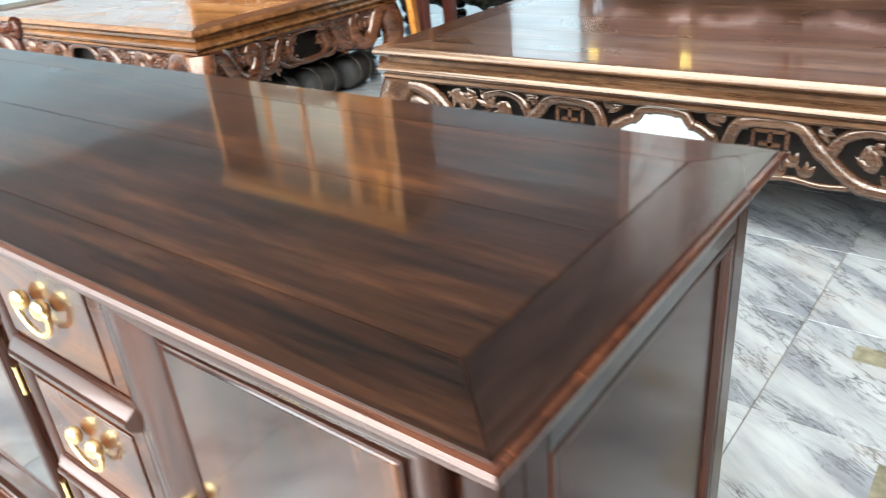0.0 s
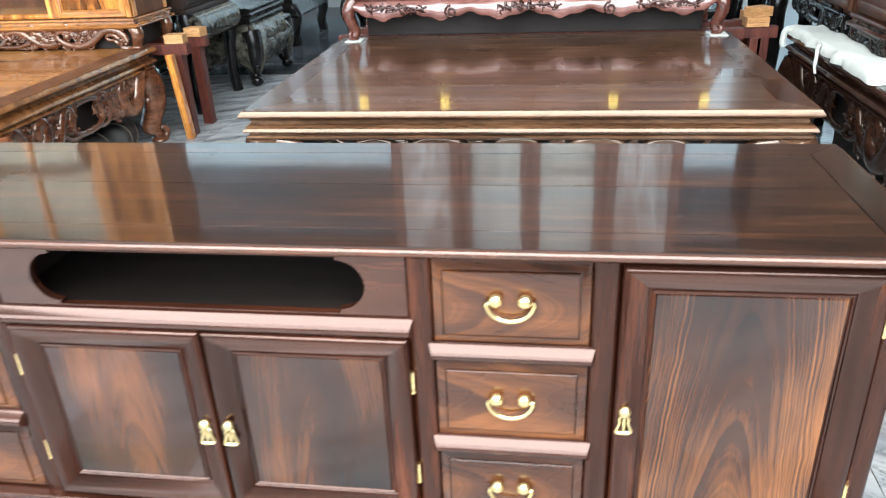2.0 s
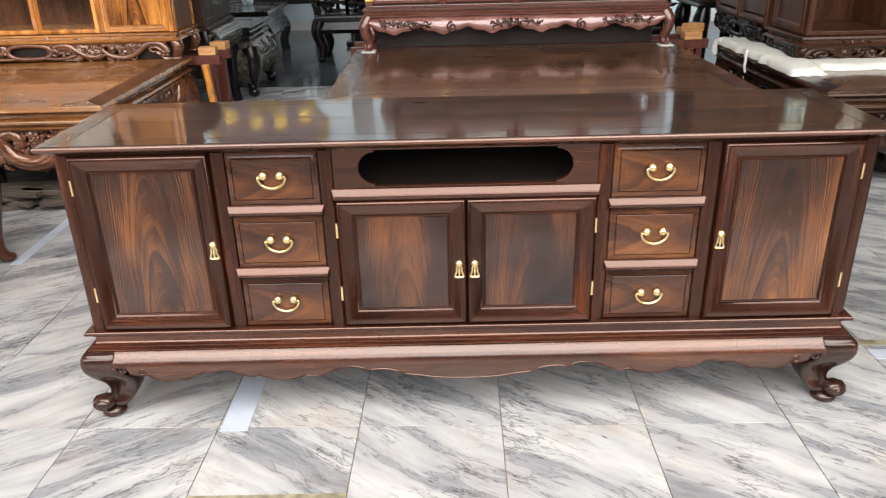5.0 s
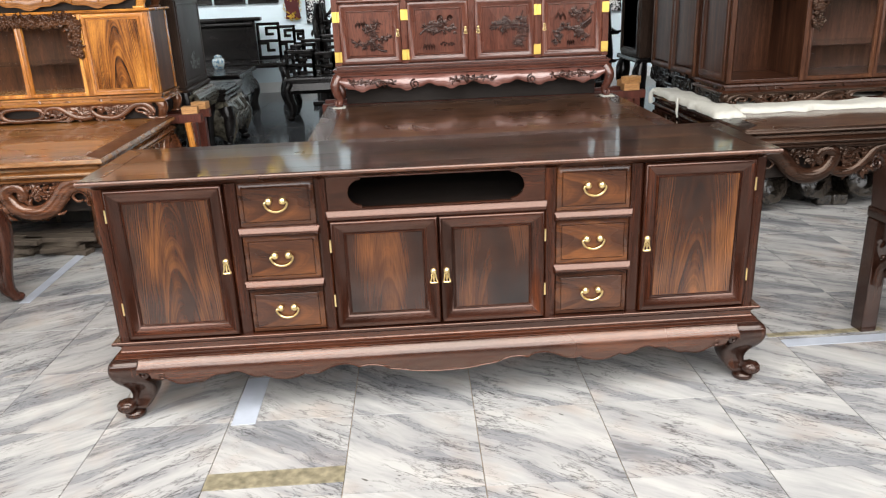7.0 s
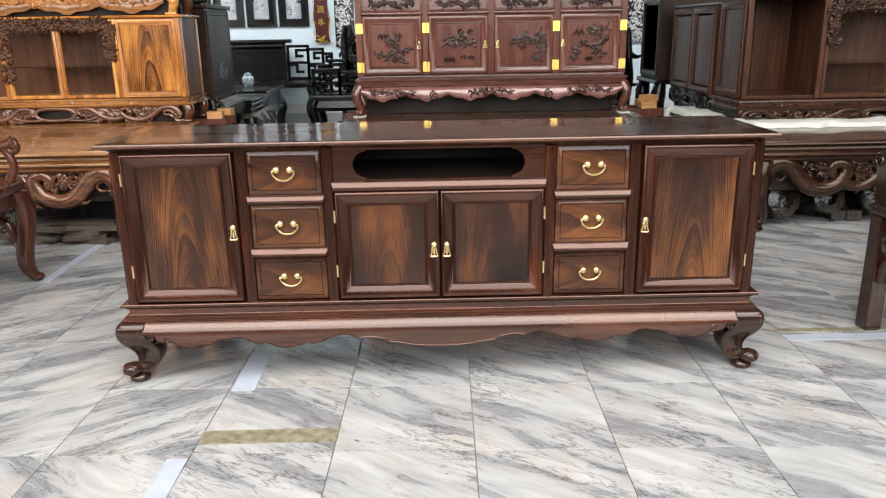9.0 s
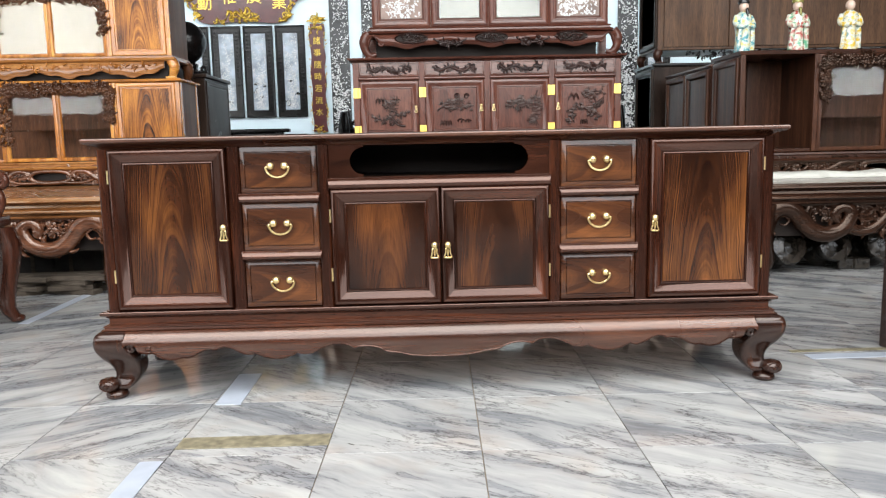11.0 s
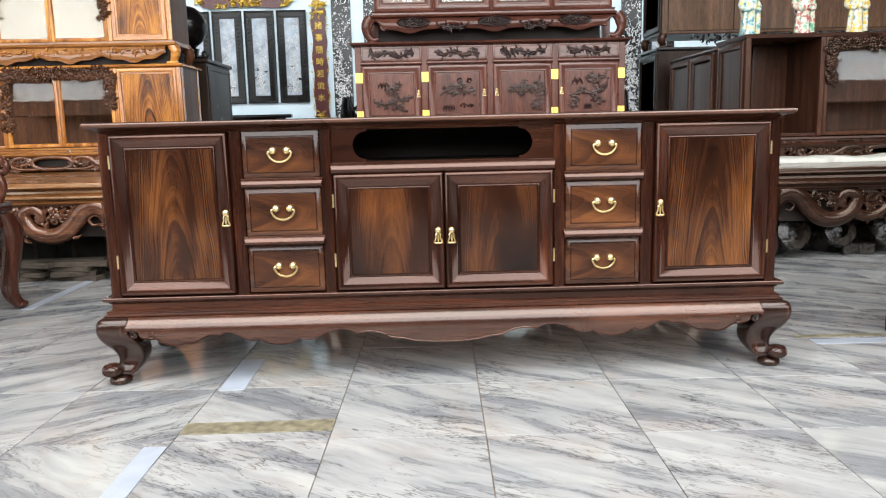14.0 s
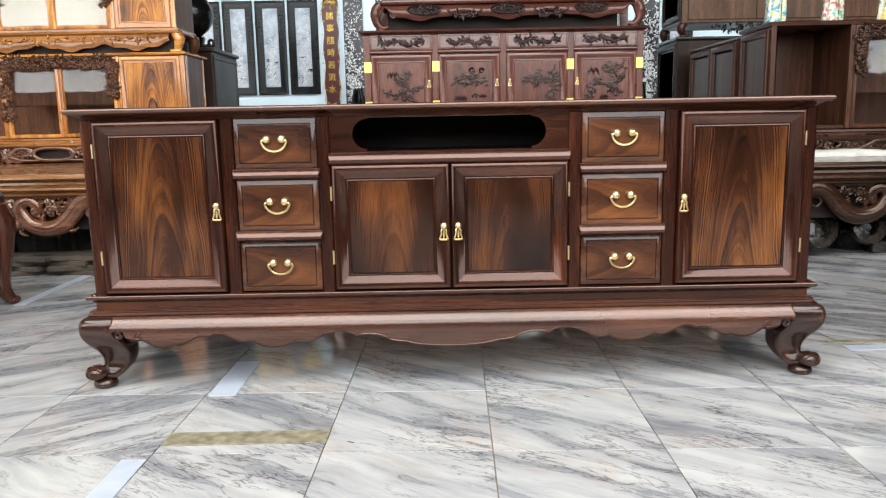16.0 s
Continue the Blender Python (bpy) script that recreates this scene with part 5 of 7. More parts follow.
for c in (-0.58, 0.0, 0.58):
    bm = bmesh.new()
    e = [(0.115 * math.cos(k * math.pi / 12), 0.034 * math.sin(k * math.pi / 12)) for k in range(24)]
    slab(bm, e, -0.001, 0.004)
    # near-black plate painted as the shade inside the pierced oval
    hole = part("oval_hollow", bm, m_inside_shade, dc, "dark pierced oval", at=(0.463 + c, UY - 0.0345, 1.508), sharp=70)
    bm = bmesh.new()
    for _ in range(46):
        q, r = rnd.uniform(0, 6.28), math.sqrt(rnd.random())
        x, z = 0.10 * r * math.cos(q), 0.027 * r * math.sin(q)
        vine(bm, rnd, x - 0.002, x + 0.002, z - 0.002, z + 0.002, 1, 0.0085)
    tube(bm, [(p[0], 0, p[1]) for p in e + e[:1]], 0.005, 5)
    part("pierced_carving", bm, m_red_dark, hole, "pierced vine carving", at=(0, -0.004, 0), sharp=70)
for c in (-0.30, 0.30):
    bm = bmesh.new()
    for s in (-1, 1):
        tube(bm, smooth_line([(0, 0, -0.01), (s * 0.05, 0, -0.004), (s * 0.10, 0, 0.012), (s * 0.12, 0, 0.024), (s * 0.105, 0, 0.028)], 4), [0.008 - 0.0003 * i for i in range(17)], 6)
    vine(bm, rnd, -0.08, 0.08, -0.02, 0.008, 44, 0.010)
    part("leaf_spray", bm, m_red_dark, dc, "dark hanging leaf carving", at=(0.463 + c, UY - 0.034, 1.478), sharp=70)
bm = bmesh.new()
ring(bm, UX0, UX1, UY, YB2, [(-0.02, 1.5465), (0.026, 1.5465), (0.032, 1.553), (0.026, 1.562), (0.012, 1.568), (0.012, 1.578), (0.018, 1.583), (0.014, 1.590), (-0.02, 1.590)])
part("base_moulding", bm, m_red_x, dc)
m_lining = plain("grey_cream_lining", (0.40, 0.39, 0.34), 0.6, 0.0, 0.06, 4)
boxed("back_panel", dc, m_lining, UX0 + 0.02, UX1 - 0.02, YB2 - 0.014, YB2, 1.5905, UZ1 - 0.05)
for x in (UX0, UX1 - 0.02):
    boxed("side_panel", dc, m_red_z, x, x + 0.02, UY + 0.03, YB2, 1.5905, UZ1 - 0.05)
boxed("cornice", dc, m_red_x, UX0 - 0.04, UX1 + 0.04, UY - 0.04, YB2 + 0.01, UZ1 - 0.049, UZ1, 0.012)
FR = [(0, -0.02), (0, 0.0), (0.006, 0.006), (0.022, 0.008), (0.034, 0.006), (0.040, 0.0), (0.048, 0.0), (0.052, 0.003), (0.058, 0.003), (0.062, -0.004), (0.062, -0.02)]
m_picture = plain("rosy_brown_picture_board", (0.22, 0.145, 0.115), 0.35, 0.0, 0.4, 6)
m_pearl = plain("mother_of_pearl", (0.60, 0.59, 0.58), 0.22, 0.0, 0.3, 60)


def inlay(w, h, seed, dense=1.0, bands=False, big=1.0):
    """Flat shell pieces: sprays of petals that rise from the foot of a panel."""
    rnd = random.Random(seed)
    bm = bmesh.new()
    tier = [0.0]

    def petal(x, z, a, l, b):
        l, b = l * big, b * big
        q = [(x + l * u * math.cos(a) - v * b * math.sin(a), z + l * u * math.sin(a) + v * b * math.cos(a)) for u, v in ((0, 0), (0.4, 0.5), (1, 0), (0.4, -0.5))]
        if all(-w / 2 < p[0] < w / 2 and -h / 2 < p[1] < h / 2 for p in q):
            tier[0] -= 1.2e-6
            bm.faces.new([bm.verts.new((px, tier[0], pz)) for px, pz in q])

    for k in range(max(2, int(7 * dense))):
        x, z, a = rnd.uniform(-0.3, 0.3) * w, -h * rnd.uniform(0.1, 0.48), rnd.uniform(1.0, 2.1)
        for i in range(int(26 * dense)):
            x += 0.028 * h * math.cos(a) * 0.6
            z += 0.028 * h * math.sin(a)
            a += rnd.uniform(-0.5, 0.5)
            for _ in range(3):
                petal(x + rnd.gauss(0, 0.07) * w, z + rnd.gauss(0, 0.012) * h, rnd.uniform(0, 6.28), rnd.uniform(0.05, 0.16) * w, rnd.uniform(0.02, 0.07) * w)
    for _ in range(int(120 * dense)):
        petal(rnd.gauss(0, 0.22) * w, -h * 0.5 + h * abs(rnd.gauss(0.05, 0.16)), rnd.uniform(0, 6.28), rnd.uniform(0.06, 0.2) * w, rnd.uniform(0.03, 0.1) * w)
    if bands:
        for r in range(9):
            for c in range(3):
                for _ in range(4):
                    petal((c - 1) * 0.26 * w + rnd.uniform(-0.08, 0.08) * w, h * (0.47 - 0.028 * r) + rnd.uniform(-0.006, 0.006) * h, rnd.choice((0, 1.57)), 0.13 * w, 0.035 * w)
    return bm


# near-black filler added for the shade below the display cabinet
boxed("plinth", dc, m_inside_shade, UX0 + 0.02, UX1 - 0.06, UY + 0.12, YB2 - 0.02, 1.374, 1.546, 0.004)
for i, (a, b) in enumerate(((UX0 + 0.005, 0.027), (0.029, 0.442), (0.444, 0.879), (0.881, UX1 - 0.005))):
    d = pane_frame("door", dc, a, b, UY, 1.591, UZ1 - 0.051, FR, [m_red_z, m_red_x], "closed display door")
    w, h = (b - a) / 2 - 0.06, (UZ1 - 0.051 - 1.591) / 2 - 0.06
    bm = bmesh.new()
    box(bm, -w, w, 0.006, 0.010, -h, h)
    if i in (0, 3):
        part("picture_board", bm, m_picture, d, "rosy brown picture board")
        part("shell_inlay", inlay(2 * w, 2 * h, 60 + i, 1.9, big=0.62), m_pearl, d, "white shell inlay of boughs and rocks", at=(0, 0.0057, 0), smooth=False, kind="stuff")
    else:
        p = part("pane", bm, m_glass, d, "clear glass pane")
        p.visible_shadow = False

# ---- amber cabinets ----


def fringe(pts, width, count, r, seed):
    """A dense carved strip of fruit and leaves along a line in the xz plane."""
    rnd = random.Random(seed)
    bm = bmesh.new()
    for _ in range(count):
        i = rnd.randrange(len(pts) - 1)
        u = rnd.random()
        x = pts[i][0] * (1 - u) + pts[i + 1][0] * u
        z = pts[i][1] * (1 - u) + pts[i + 1][1] * u
        dx, dz = pts[i + 1][0] - pts[i][0], pts[i + 1][1] - pts[i][1]
        l = math.hypot(dx, dz)
        o = rnd.uniform(-0.5, 0.5) * width
        x, z = x - dz / l * o, z + dx / l * o
        if rnd.random() < 0.6:
            k = r * rnd.uniform(0.5, 1.0)
            blob(bm, (x, rnd.uniform(-0.6, 0.3) * r, z), (k, k, k), 1)
        else:
            a = rnd.uniform(0, 6.28)
            tube(bm, [(x, 0, z), (x + r * 1.4 * math.cos(a), -r * 0.4, z + r * 1.4 * math.sin(a)), (x + r * 2.2 * math.cos(a + 0.7), 0, z + r * 2.2 * math.sin(a + 0.7))], [r * 0.5, r * 0.55, r * 0.15], 5)
    return bm


GF = [(0, -0.012), (0, 0.0), (0.005, 0.005), (0.018, 0.006), (0.028, 0.003), (0.030, -0.002), (0.036, -0.002), (0.039, 0.002), (0.043, 0.002)]


def glass_bay(parent, a, b, y, z0, z1, wood_z):
    """A glazed door."""
    bm = bmesh.new()
    w, h = (b - a) / 2, (z1 - z0) / 2
    framed(bm, -w, w, -h, h, [(0, -0.016), (0, 0.002), (0.006, 0.006), (0.020, 0.006), (0.025, 0.0), (0.025, -0.016)], False)
    d = part("glazed_door", bm, wood_z, parent, "closed glazed door", at=((a + b) / 2, y, (z0 + z1) / 2), sharp=40)
    bm = bmesh.new()
    box(bm, -w + 0.022, w - 0.022, 0.004, 0.007, -h + 0.022, h - 0.022)
    p = part("pane", bm, m_glass, d, "clear glass pane")
    p.visible_shadow = False
    return d


def cabinet_shell(parent, x0, x1, y, yb, z0, z1, side, back, wx):
    boxed("back_panel", parent, back, x0 + 0.015, x1 - 0.015, yb - 0.012, yb, z0, z1)
    for x in (x0, x1 - 0.02):
        boxed("side_panel", parent, side, x, x + 0.02, y + 0.017, yb - 0.0125, z0, z1)
    boxed("bottom_board", parent, wx, x0 + 0.0205, x1 - 0.0205, y + 0.017, yb - 0.0125, z0, z0 + 0.018)
    boxed("top_board", parent, wx, x0 + 0.0205, x1 - 0.0205, y + 0.017, yb - 0.0125, z1 - 0.018, z1)


m_marbled = plain("black_wood_with_pale_veins", (0.050, 0.045, 0.034), 0.14, 0.0, 1.0, 26)
m_dull_shell = plain("dull_grey_shell", (0.11, 0.11, 0.105), 0.3, 0.0, 0.3, 60)
yl = thing("low_cabinet", (0.008, 0.02, 0.0235), "amber wood low display cabinet with carved glazed doors", "cabinet")
X0, X1, YF, YBk = -3.62, -1.745, 3.0, 3.42
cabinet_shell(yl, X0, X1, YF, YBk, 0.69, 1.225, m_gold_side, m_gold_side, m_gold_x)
bm = bmesh.new()
ring(bm, X0, X1, YF, YBk, [(-0.02, 1.2255), (0.012, 1.2255), (0.020, 1.231), (0.022, 1.238), (0.016, 1.245), (-0.02, 1.245)])
part("top_moulding", bm, m_gold_x, yl)
bm = bmesh.new()
ring(bm, X0, X1, YF, YBk, [(-0.02, 0.632), (0.020, 0.632), (0.028, 0.640), (0.020, 0.650), (0.006, 0.656), (0.006, 0.668), (0.014, 0.675), (0.014, 0.685), (-0.02, 0.6895)])
part("base_moulding", bm, m_amber_x, yl)
for x in (X1 - 0.03, -2.215, -3.0, X0):
    boxed("stile", yl, m_gold_z, x, x + 0.03, YF - 0.003, YF + 0.016, 0.69, 1.225, 0.004)
d = pane_frame("door", yl, -2.184, -1.7755, YF, 0.692, 1.222, GF, [m_gold_z, m_gold_x], "closed amber door")
bm = bmesh.new()
framed(bm, -0.161, 0.161, -0.222, 0.222, [(-0.004, -0.004), (0, 0), (0.004, 0.002)])
part("panel", bm, m_gold_panel, d, "striped amber wood panel")
for a, b in ((-2.60, -2.216), (-2.97, -2.602)):
    glass_bay(yl, a, b, YF, 0.692, 1.222, m_gold_z)
fr = fringe([(-2.235, 0.95), (-2.235, 1.20), (-2.40, 1.185), (-2.60, 1.19), (-2.80, 1.185), (-2.95, 1.20), (-2.955, 0.80)], 0.07, 900, 0.016, 5)
part("carved_fringe", fr, m_fringe, yl, "dense fruit and vine carving", at=(0, YF - 0.012, 0), sharp=70)
part("pierced_skirt", pierced_apron(1.76, 0.10, 15), m_carve_amber, yl, "pierced scroll carving", at=((X0 + X1) / 2, YF - 0.005, 0.633), sharp=60)
for y in (YF + 0.017, YBk - 0.05):
    boxed("side_stile", yl, m_gold_z, X1 + 0.0003, X1 + 0.005, y, y + 0.036, 0.69, 1.2245, 0.001)
# shaded gap under the low cabinet, filled with a near-black block
boxed("plinth", yl, m_inside_shade, X0 + 0.04, X1 - 0.04, YF + 0.03, YBk - 0.02, 0.519, 0.6315, 0.004)
boxed("glass_shelf", yl, m_glass, -2.96, -2.22, YF + 0.03, YBk - 0.02, 0.905, 0.911, 0.0005)


def scroll_foot(parent, x, y, z0, z1, s, material, name="foot"):
    bm = bmesh.new()
    tube(bm, smooth_line([(0, 0, z1), (s * 0.025, -0.01, z1 * 0.7 + z0 * 0.3), (s * 0.015, -0.008, z1 * 0.35 + z0 * 0.65), (0, 0, z0 + 0.012)], 4), [0.036, 0.038, 0.038, 0.037, 0.036, 0.035, 0.034, 0.032, 0.03, 0.028, 0.026, 0.025, 0.024], 10)
    tube(bm, spiral(s * 0.012, z0 + 0.03, 0.022, 0.005, 200, 1.2 * s, -0.01), 0.012, 7)
    box(bm, -0.035, 0.035, -0.035, 0.035, z0, z0 + 0.014, 0.003, 1)
    return part(name, bm, material, parent, at=(x, y, 0), sharp=60)


for x, s in ((X1 - 0.02, 1), (X0 + 0.03, -1)):
    scroll_foot(yl, x, YF + 0.02, 0.518, 0.64, s, m_carve_amber)
    scroll_foot(yl, x, YBk - 0.05, 0.518, 0.64, s, m_carve_amber)

yu = thing("upper_cabinet", (0.008, 0.02, 0.0235), "amber wood upper display cabinet with pale panes on the low cabinet", "cabinet")
UX, UY0, UYB = X1 - 0.035, YF - 0.005, 3.38
ZB, ZTOP = 1.402, 2.55
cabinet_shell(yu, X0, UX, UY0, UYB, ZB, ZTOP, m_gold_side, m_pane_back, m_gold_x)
bm = bmesh.new()
ring(bm, X0, UX, UY0, UYB, [(-0.02, 1.365), (0.016, 1.365), (0.024, 1.372), (0.018, 1.382), (0.006, 1.388), (0.006, 1.4015), (-0.02, 1.4015)])
part("base_moulding", bm, m_amber_x, yu)
bm = bmesh.new()
ring(bm, X0, UX, UY0, UYB, [(-0.02, ZTOP + 0.0005), (0.01, ZTOP + 0.001), (0.04, ZTOP + 0.05), (0.05, ZTOP + 0.07), (-0.02, ZTOP + 0.07)])
part("cornice", bm, m_gold_x, yu)
us = skirt((UX - X0) / 2 - 0.05, 1.366, 1.255, 2, 0.02, m_amber_x, yu, "skirt", at=((X0 + UX) / 2, UY0 - 0.006, 0))
bm = bmesh.new()
rnd = random.Random(33)
vine(bm, rnd, -0.85, 0.85, 1.315, 1.35, 120, 0.009)
part("skirt_carving", bm, m_gold_x, us, "low vine relief", at=(0, -0.022, 0), sharp=70, kind="stuff")
for x, s in ((UX - 0.012, 1), (X0 + 0.03, -1)):
    scroll_foot(yu, x, UY0 + 0.02, 1.2455, 1.37, s, m_gold_x)
    scroll_foot(yu, x, UYB - 0.05, 1.2455, 1.37, s, m_gold_side)
# near-black block added as the shade between the two amber cabinets
boxed("plinth", yu, m_inside_shade, X0 + 0.04, UX - 0.04, UY0 + 0.03, UYB - 0.02, 1.2465, 1.3645, 0.004)
for x in (UX - 0.03, -2.215, -3.0, X0):
    boxed("stile", yu, m_gold_z, x, x + 0.03, UY0 - 0.003, UY0 + 0.016, ZB, ZTOP, 0.004)
d = pane_frame("door", yu, -2.184, UX - 0.031, UY0, ZB + 0.002, 2.18, GF, [m_gold_z, m_gold_x], "closed amber door")
w = (UX - 0.031 + 2.184) / 2 - 0.043
bm = bmesh.new()
framed(bm, -w, w, -0.346, 0.346, [(-0.004, -0.004), (0, 0), (0.004, 0.002)])
part("panel", bm, m_gold_panel, d, "striped amber wood panel")
d = pane_frame("door", yu, -2.184, UX - 0.031, UY0, 2.184, ZTOP - 0.002, GF, [m_gold_z, m_gold_x], "closed amber door")
bm = bmesh.new()
framed(bm, -w, w, -0.138, 0.138, [(-0.004, -0.004), (0, 0), (0.004, 0.002)])
part("panel", bm, m_gold_panel, d, "striped amber wood panel")
for a, b in ((-2.60, -2.216), (-2.97, -2.602)):
    glass_bay(yu, a, b, UY0, ZB + 0.002, ZTOP - 0.002, m_gold_z)
fr = fringe([(-2.235, 1.55), (-2.235, 1.76), (-2.40, 1.80), (-2.60, 1.80), (-2.80, 1.80), (-2.95, 1.78), (-2.955, 1.56)], 0.055, 560, 0.016, 8)
part("carved_fringe", fr, m_fringe, yu, "dense fruit and vine carving", at=(0, UY0 - 0.012, 0), sharp=70)

# trestle and pine blocks behind the amber daybed
beam_stand("trestle", -3.5, -1.52, 3.15, 3.46, 0.540, "red brown timber trestle with pine blocks beside the amber daybed")
for x, y, z, a in ((-1.60, 3.20, 0.5405, 5), (-1.585, 3.43, 0.5405, -8)):
    bm = bmesh.new()
    box(bm, -0.055, 0.055, -0.04, 0.04, 0, 0.05, 0.003)
    tagged(part("pine_block", bm, m_block, at=pose(x, y, z, 0, 0, a)), "small yellow pine block lying on the trestle", "wood block", "pine blocks")
bm = bmesh.new()
box(bm, -0.022, 0.022, -0.02, 0.02, 0, 0.50, 0.004)
tagged(part("leaning_batten", bm, m_gold_z, at=pose(-1.565, 3.10, 0.0, 3, -3, 0)), "amber wood batten leaning against the trestle", "batten")

# black cabinet behind, with a round dark vase
bk = thing("black_cabinet", (0.01, 0, 0.026), "black lacquered side cabinet on scroll feet behind the amber one", "cabinet")
boxed("body", bk, m_black_brown, -3.2, -1.735, 3.62, 4.32, 0.64, 1.30, 0.006)
for z in (0.61, 1.30):
    boxed("moulding", bk, m_black_brown, -3.22, -1.715, 3.60, 4.34, z + 0.0005, z + 0.03, 0.01)
pane_frame("side_door", bk, -0.33, 0.33, 0, 0.66, 1.28, GF, m_black_brown, "framed black panel", True).matrix_basis = pose(-1.733, 3.97, 0.97, 0, 0, 90)
part("shell_spray", inlay(0.30, 0.44, 2, 0.30), m_dull_shell, bk, "dull grey shell spray", at=pose(-1.7265, 3.97, 0.97, 0, 0, 90), smooth=False, kind="stuff")
bm = bmesh.new()
loops(bm, [[(-1.745 + r * math.cos(a), y, 0.515 + 0.098 * r / 0.10 * math.sin(a)) for a in [2 * math.pi * k / 16 for k in range(16)]] for y, r in ((3.62, 0.07), (3.66, 0.10), (4.28, 0.10), (4.33, 0.085), (4.345, 0.05))], True, True, True)
part("rolled_apron", bm, m_marbled, bk, "bulging black apron with pale veins", sharp=60)
for x in (-3.1, -1.76):
    for y in (3.66, 4.28):
        bm = bmesh.new()
        tube(bm, [(0, 0, 0.61), (0.01, 0, 0.52), (0.02, 0, 0.44), (0.0, 0, 0.30), (-0.01, 0, 0.10), (0.01, 0, -0.026)], [0.05, 0.06, 0.055, 0.04, 0.035, 0.04], 10)
        tube(bm, spiral(0.02, 0.52, 0.05, 0.012, 60, 1.2), 0.024, 8)
        part("leg", bm, m_ebony, bk, at=(x, y, 0), sharp=60)
bm = bmesh.new()
lathe(bm, [(0.0, 0.0), (0.06, 0.0), (0.075, 0.012), (0.12, 0.05), (0.155, 0.11), (0.165, 0.16), (0.155, 0.21), (0.12, 0.27), (0.07, 0.305), (0.04, 0.315), (0.0, 0.316)], 28)
vase = thing("vase", (-1.91, 3.80, 1.357), "round black lacquer vase on a scrolled stand", "vase")
part("bowl", bm, m_ebony, vase, at=(0, 0, 0.10), sharp=60)
bm = bmesh.new()
lathe(bm, [(0, 0), (0.11, 0), (0.12, 0.02), (0.08, 0.05), (0.09, 0.09), (0.06, 0.0995), (0, 0.0995)], 16)
for k in range(4):
    tube(bm, [(0.10 * math.cos(1.57 * k) + q[0] * math.cos(1.57 * k), 0.10 * math.sin(1.57 * k) + q[0] * math.sin(1.57 * k), q[2]) for q in spiral(0.03, 0.05, 0.035, 0.008, 200, 1.2)], 0.012, 7)
part("stand", bm, m_ebony, vase, sharp=60)

# wood scraps and dark bundles under the amber daybed
rnd = random.Random(12)
m_scrap = wood("weathered_board", (0.035, 0.027, 0.020), (0.085, 0.068, 0.052), (0.15, 0.122, 0.095), "x", rough=0.8, coat=0.0)
for i in range(16):
    bm = bmesh.new()
    l = rnd.uniform(0.22, 0.42)
    box(bm, -l / 2, l / 2, -0.04, 0.04, 0, 0.026, 0.002, 1)
    k, lvl = i % 4, i // 4
    tagged(part("scrap_board", bm, m_scrap, at=pose(-2.02 - 0.27 * (k % 2) + rnd.uniform(-0.02, 0.02), 1.80 + 0.075 * (k // 2) + rnd.uniform(-0.02, 0.02), 0.0265 * lvl, 0, 0, rnd.uniform(-22, 26))), "weathered offcut board stacked under the daybed", "board", "stacked offcut boards")
m_wrapcloth = plain("dark_wrapping_cloth", (0.035, 0.03, 0.026), 0.7, 0.0, 0.5, 14, 0.4)
for i, (x, y) in enumerate(((-1.86, 2.22), (-1.85, 2.52), (-1.86, 2.82), (-2.5, 1.95))):
    b = thing("wrapped_bundle", (x, y, 0), "dark cloth wrapped bundle of carved parts under the daybed", "bundle", "wrapped bundles")
    bm = bmesh.new()
    lathe(bm, [(0, -0.13), (0.075, -0.13), (0.088, -0.11), (0.085, -0.04), (0.092, 0.0), (0.084, 0.05), (0.09, 0.10), (0.07, 0.13), (0, 0.13)], 16)
    part("roll", bm, m_wrapcloth, b, at=pose(0, 0, 0.0925, 90, 0, 8 * i), sharp=60)
    for q in (-0.06, 0.07):
        bm = bmesh.new()
        tube(bm, [(0.094 * math.cos(a), 0.094 * math.sin(a), q) for a in [2 * math.pi * k / 16 for k in range(17)]], 0.005, 5)
        part("tie_band", bm, m_scrap, b, "dull tie band", at=pose(0, 0, 0.0985, 90, 0, 8 * i))

# crate-like dark blocks added to stand for the shade under the side daybeds
m_underbed = plain("dark_packing_cloth", (0.030, 0.026, 0.022), 0.8, 0.0, 0.5, 14, 0.4)
for x0, x1, y0, h in ((-3.7, -3.0, 2.40, 0.33), (-2.98, -2.42, 2.45, 0.30), (-2.40, -1.98, 2.40, 0.32), (1.98, 2.55, 2.45, 0.31), (2.57, 3.2, 2.42, 0.33), (3.22, 3.85, 2.45, 0.30)):
    cr = thing("packed_crate", ((x0 + x1) / 2, y0 + 0.25, 0), "dark crate-like block added for the shade under a daybed", "crate", "stored crates")
    w = (x1 - x0) / 2
    boxed("box", cr, m_underbed, -w, w, -0.25, 0.25, 0, h, 0.02)
    for q in (-0.5, 0.5):
        boxed("strap", cr, m_scrap, w * q - 0.012, w * q + 0.012, -0.254, -0.2502, 0.01, h - 0.01, 0.001)

lt = thing("low_black_table", (0.5, 4.5, 0), "long low black table standing behind the sideboard", "table")
boxed("top", lt, m_ebony, -1.0, 1.15, -0.35, 0.35, 0.47, 0.52, 0.012)
boxed("apron", lt, m_ebony, -0.95, 1.10, -0.31, 0.31, 0.20, 0.4695, 0.02)
for x in (-0.92, 1.07):
    for y in (-0.28, 0.28):
        boxed("leg", lt, m_ebony, x - 0.035, x + 0.035, y - 0.035, y + 0.035, 0, 0.1995, 0.008)

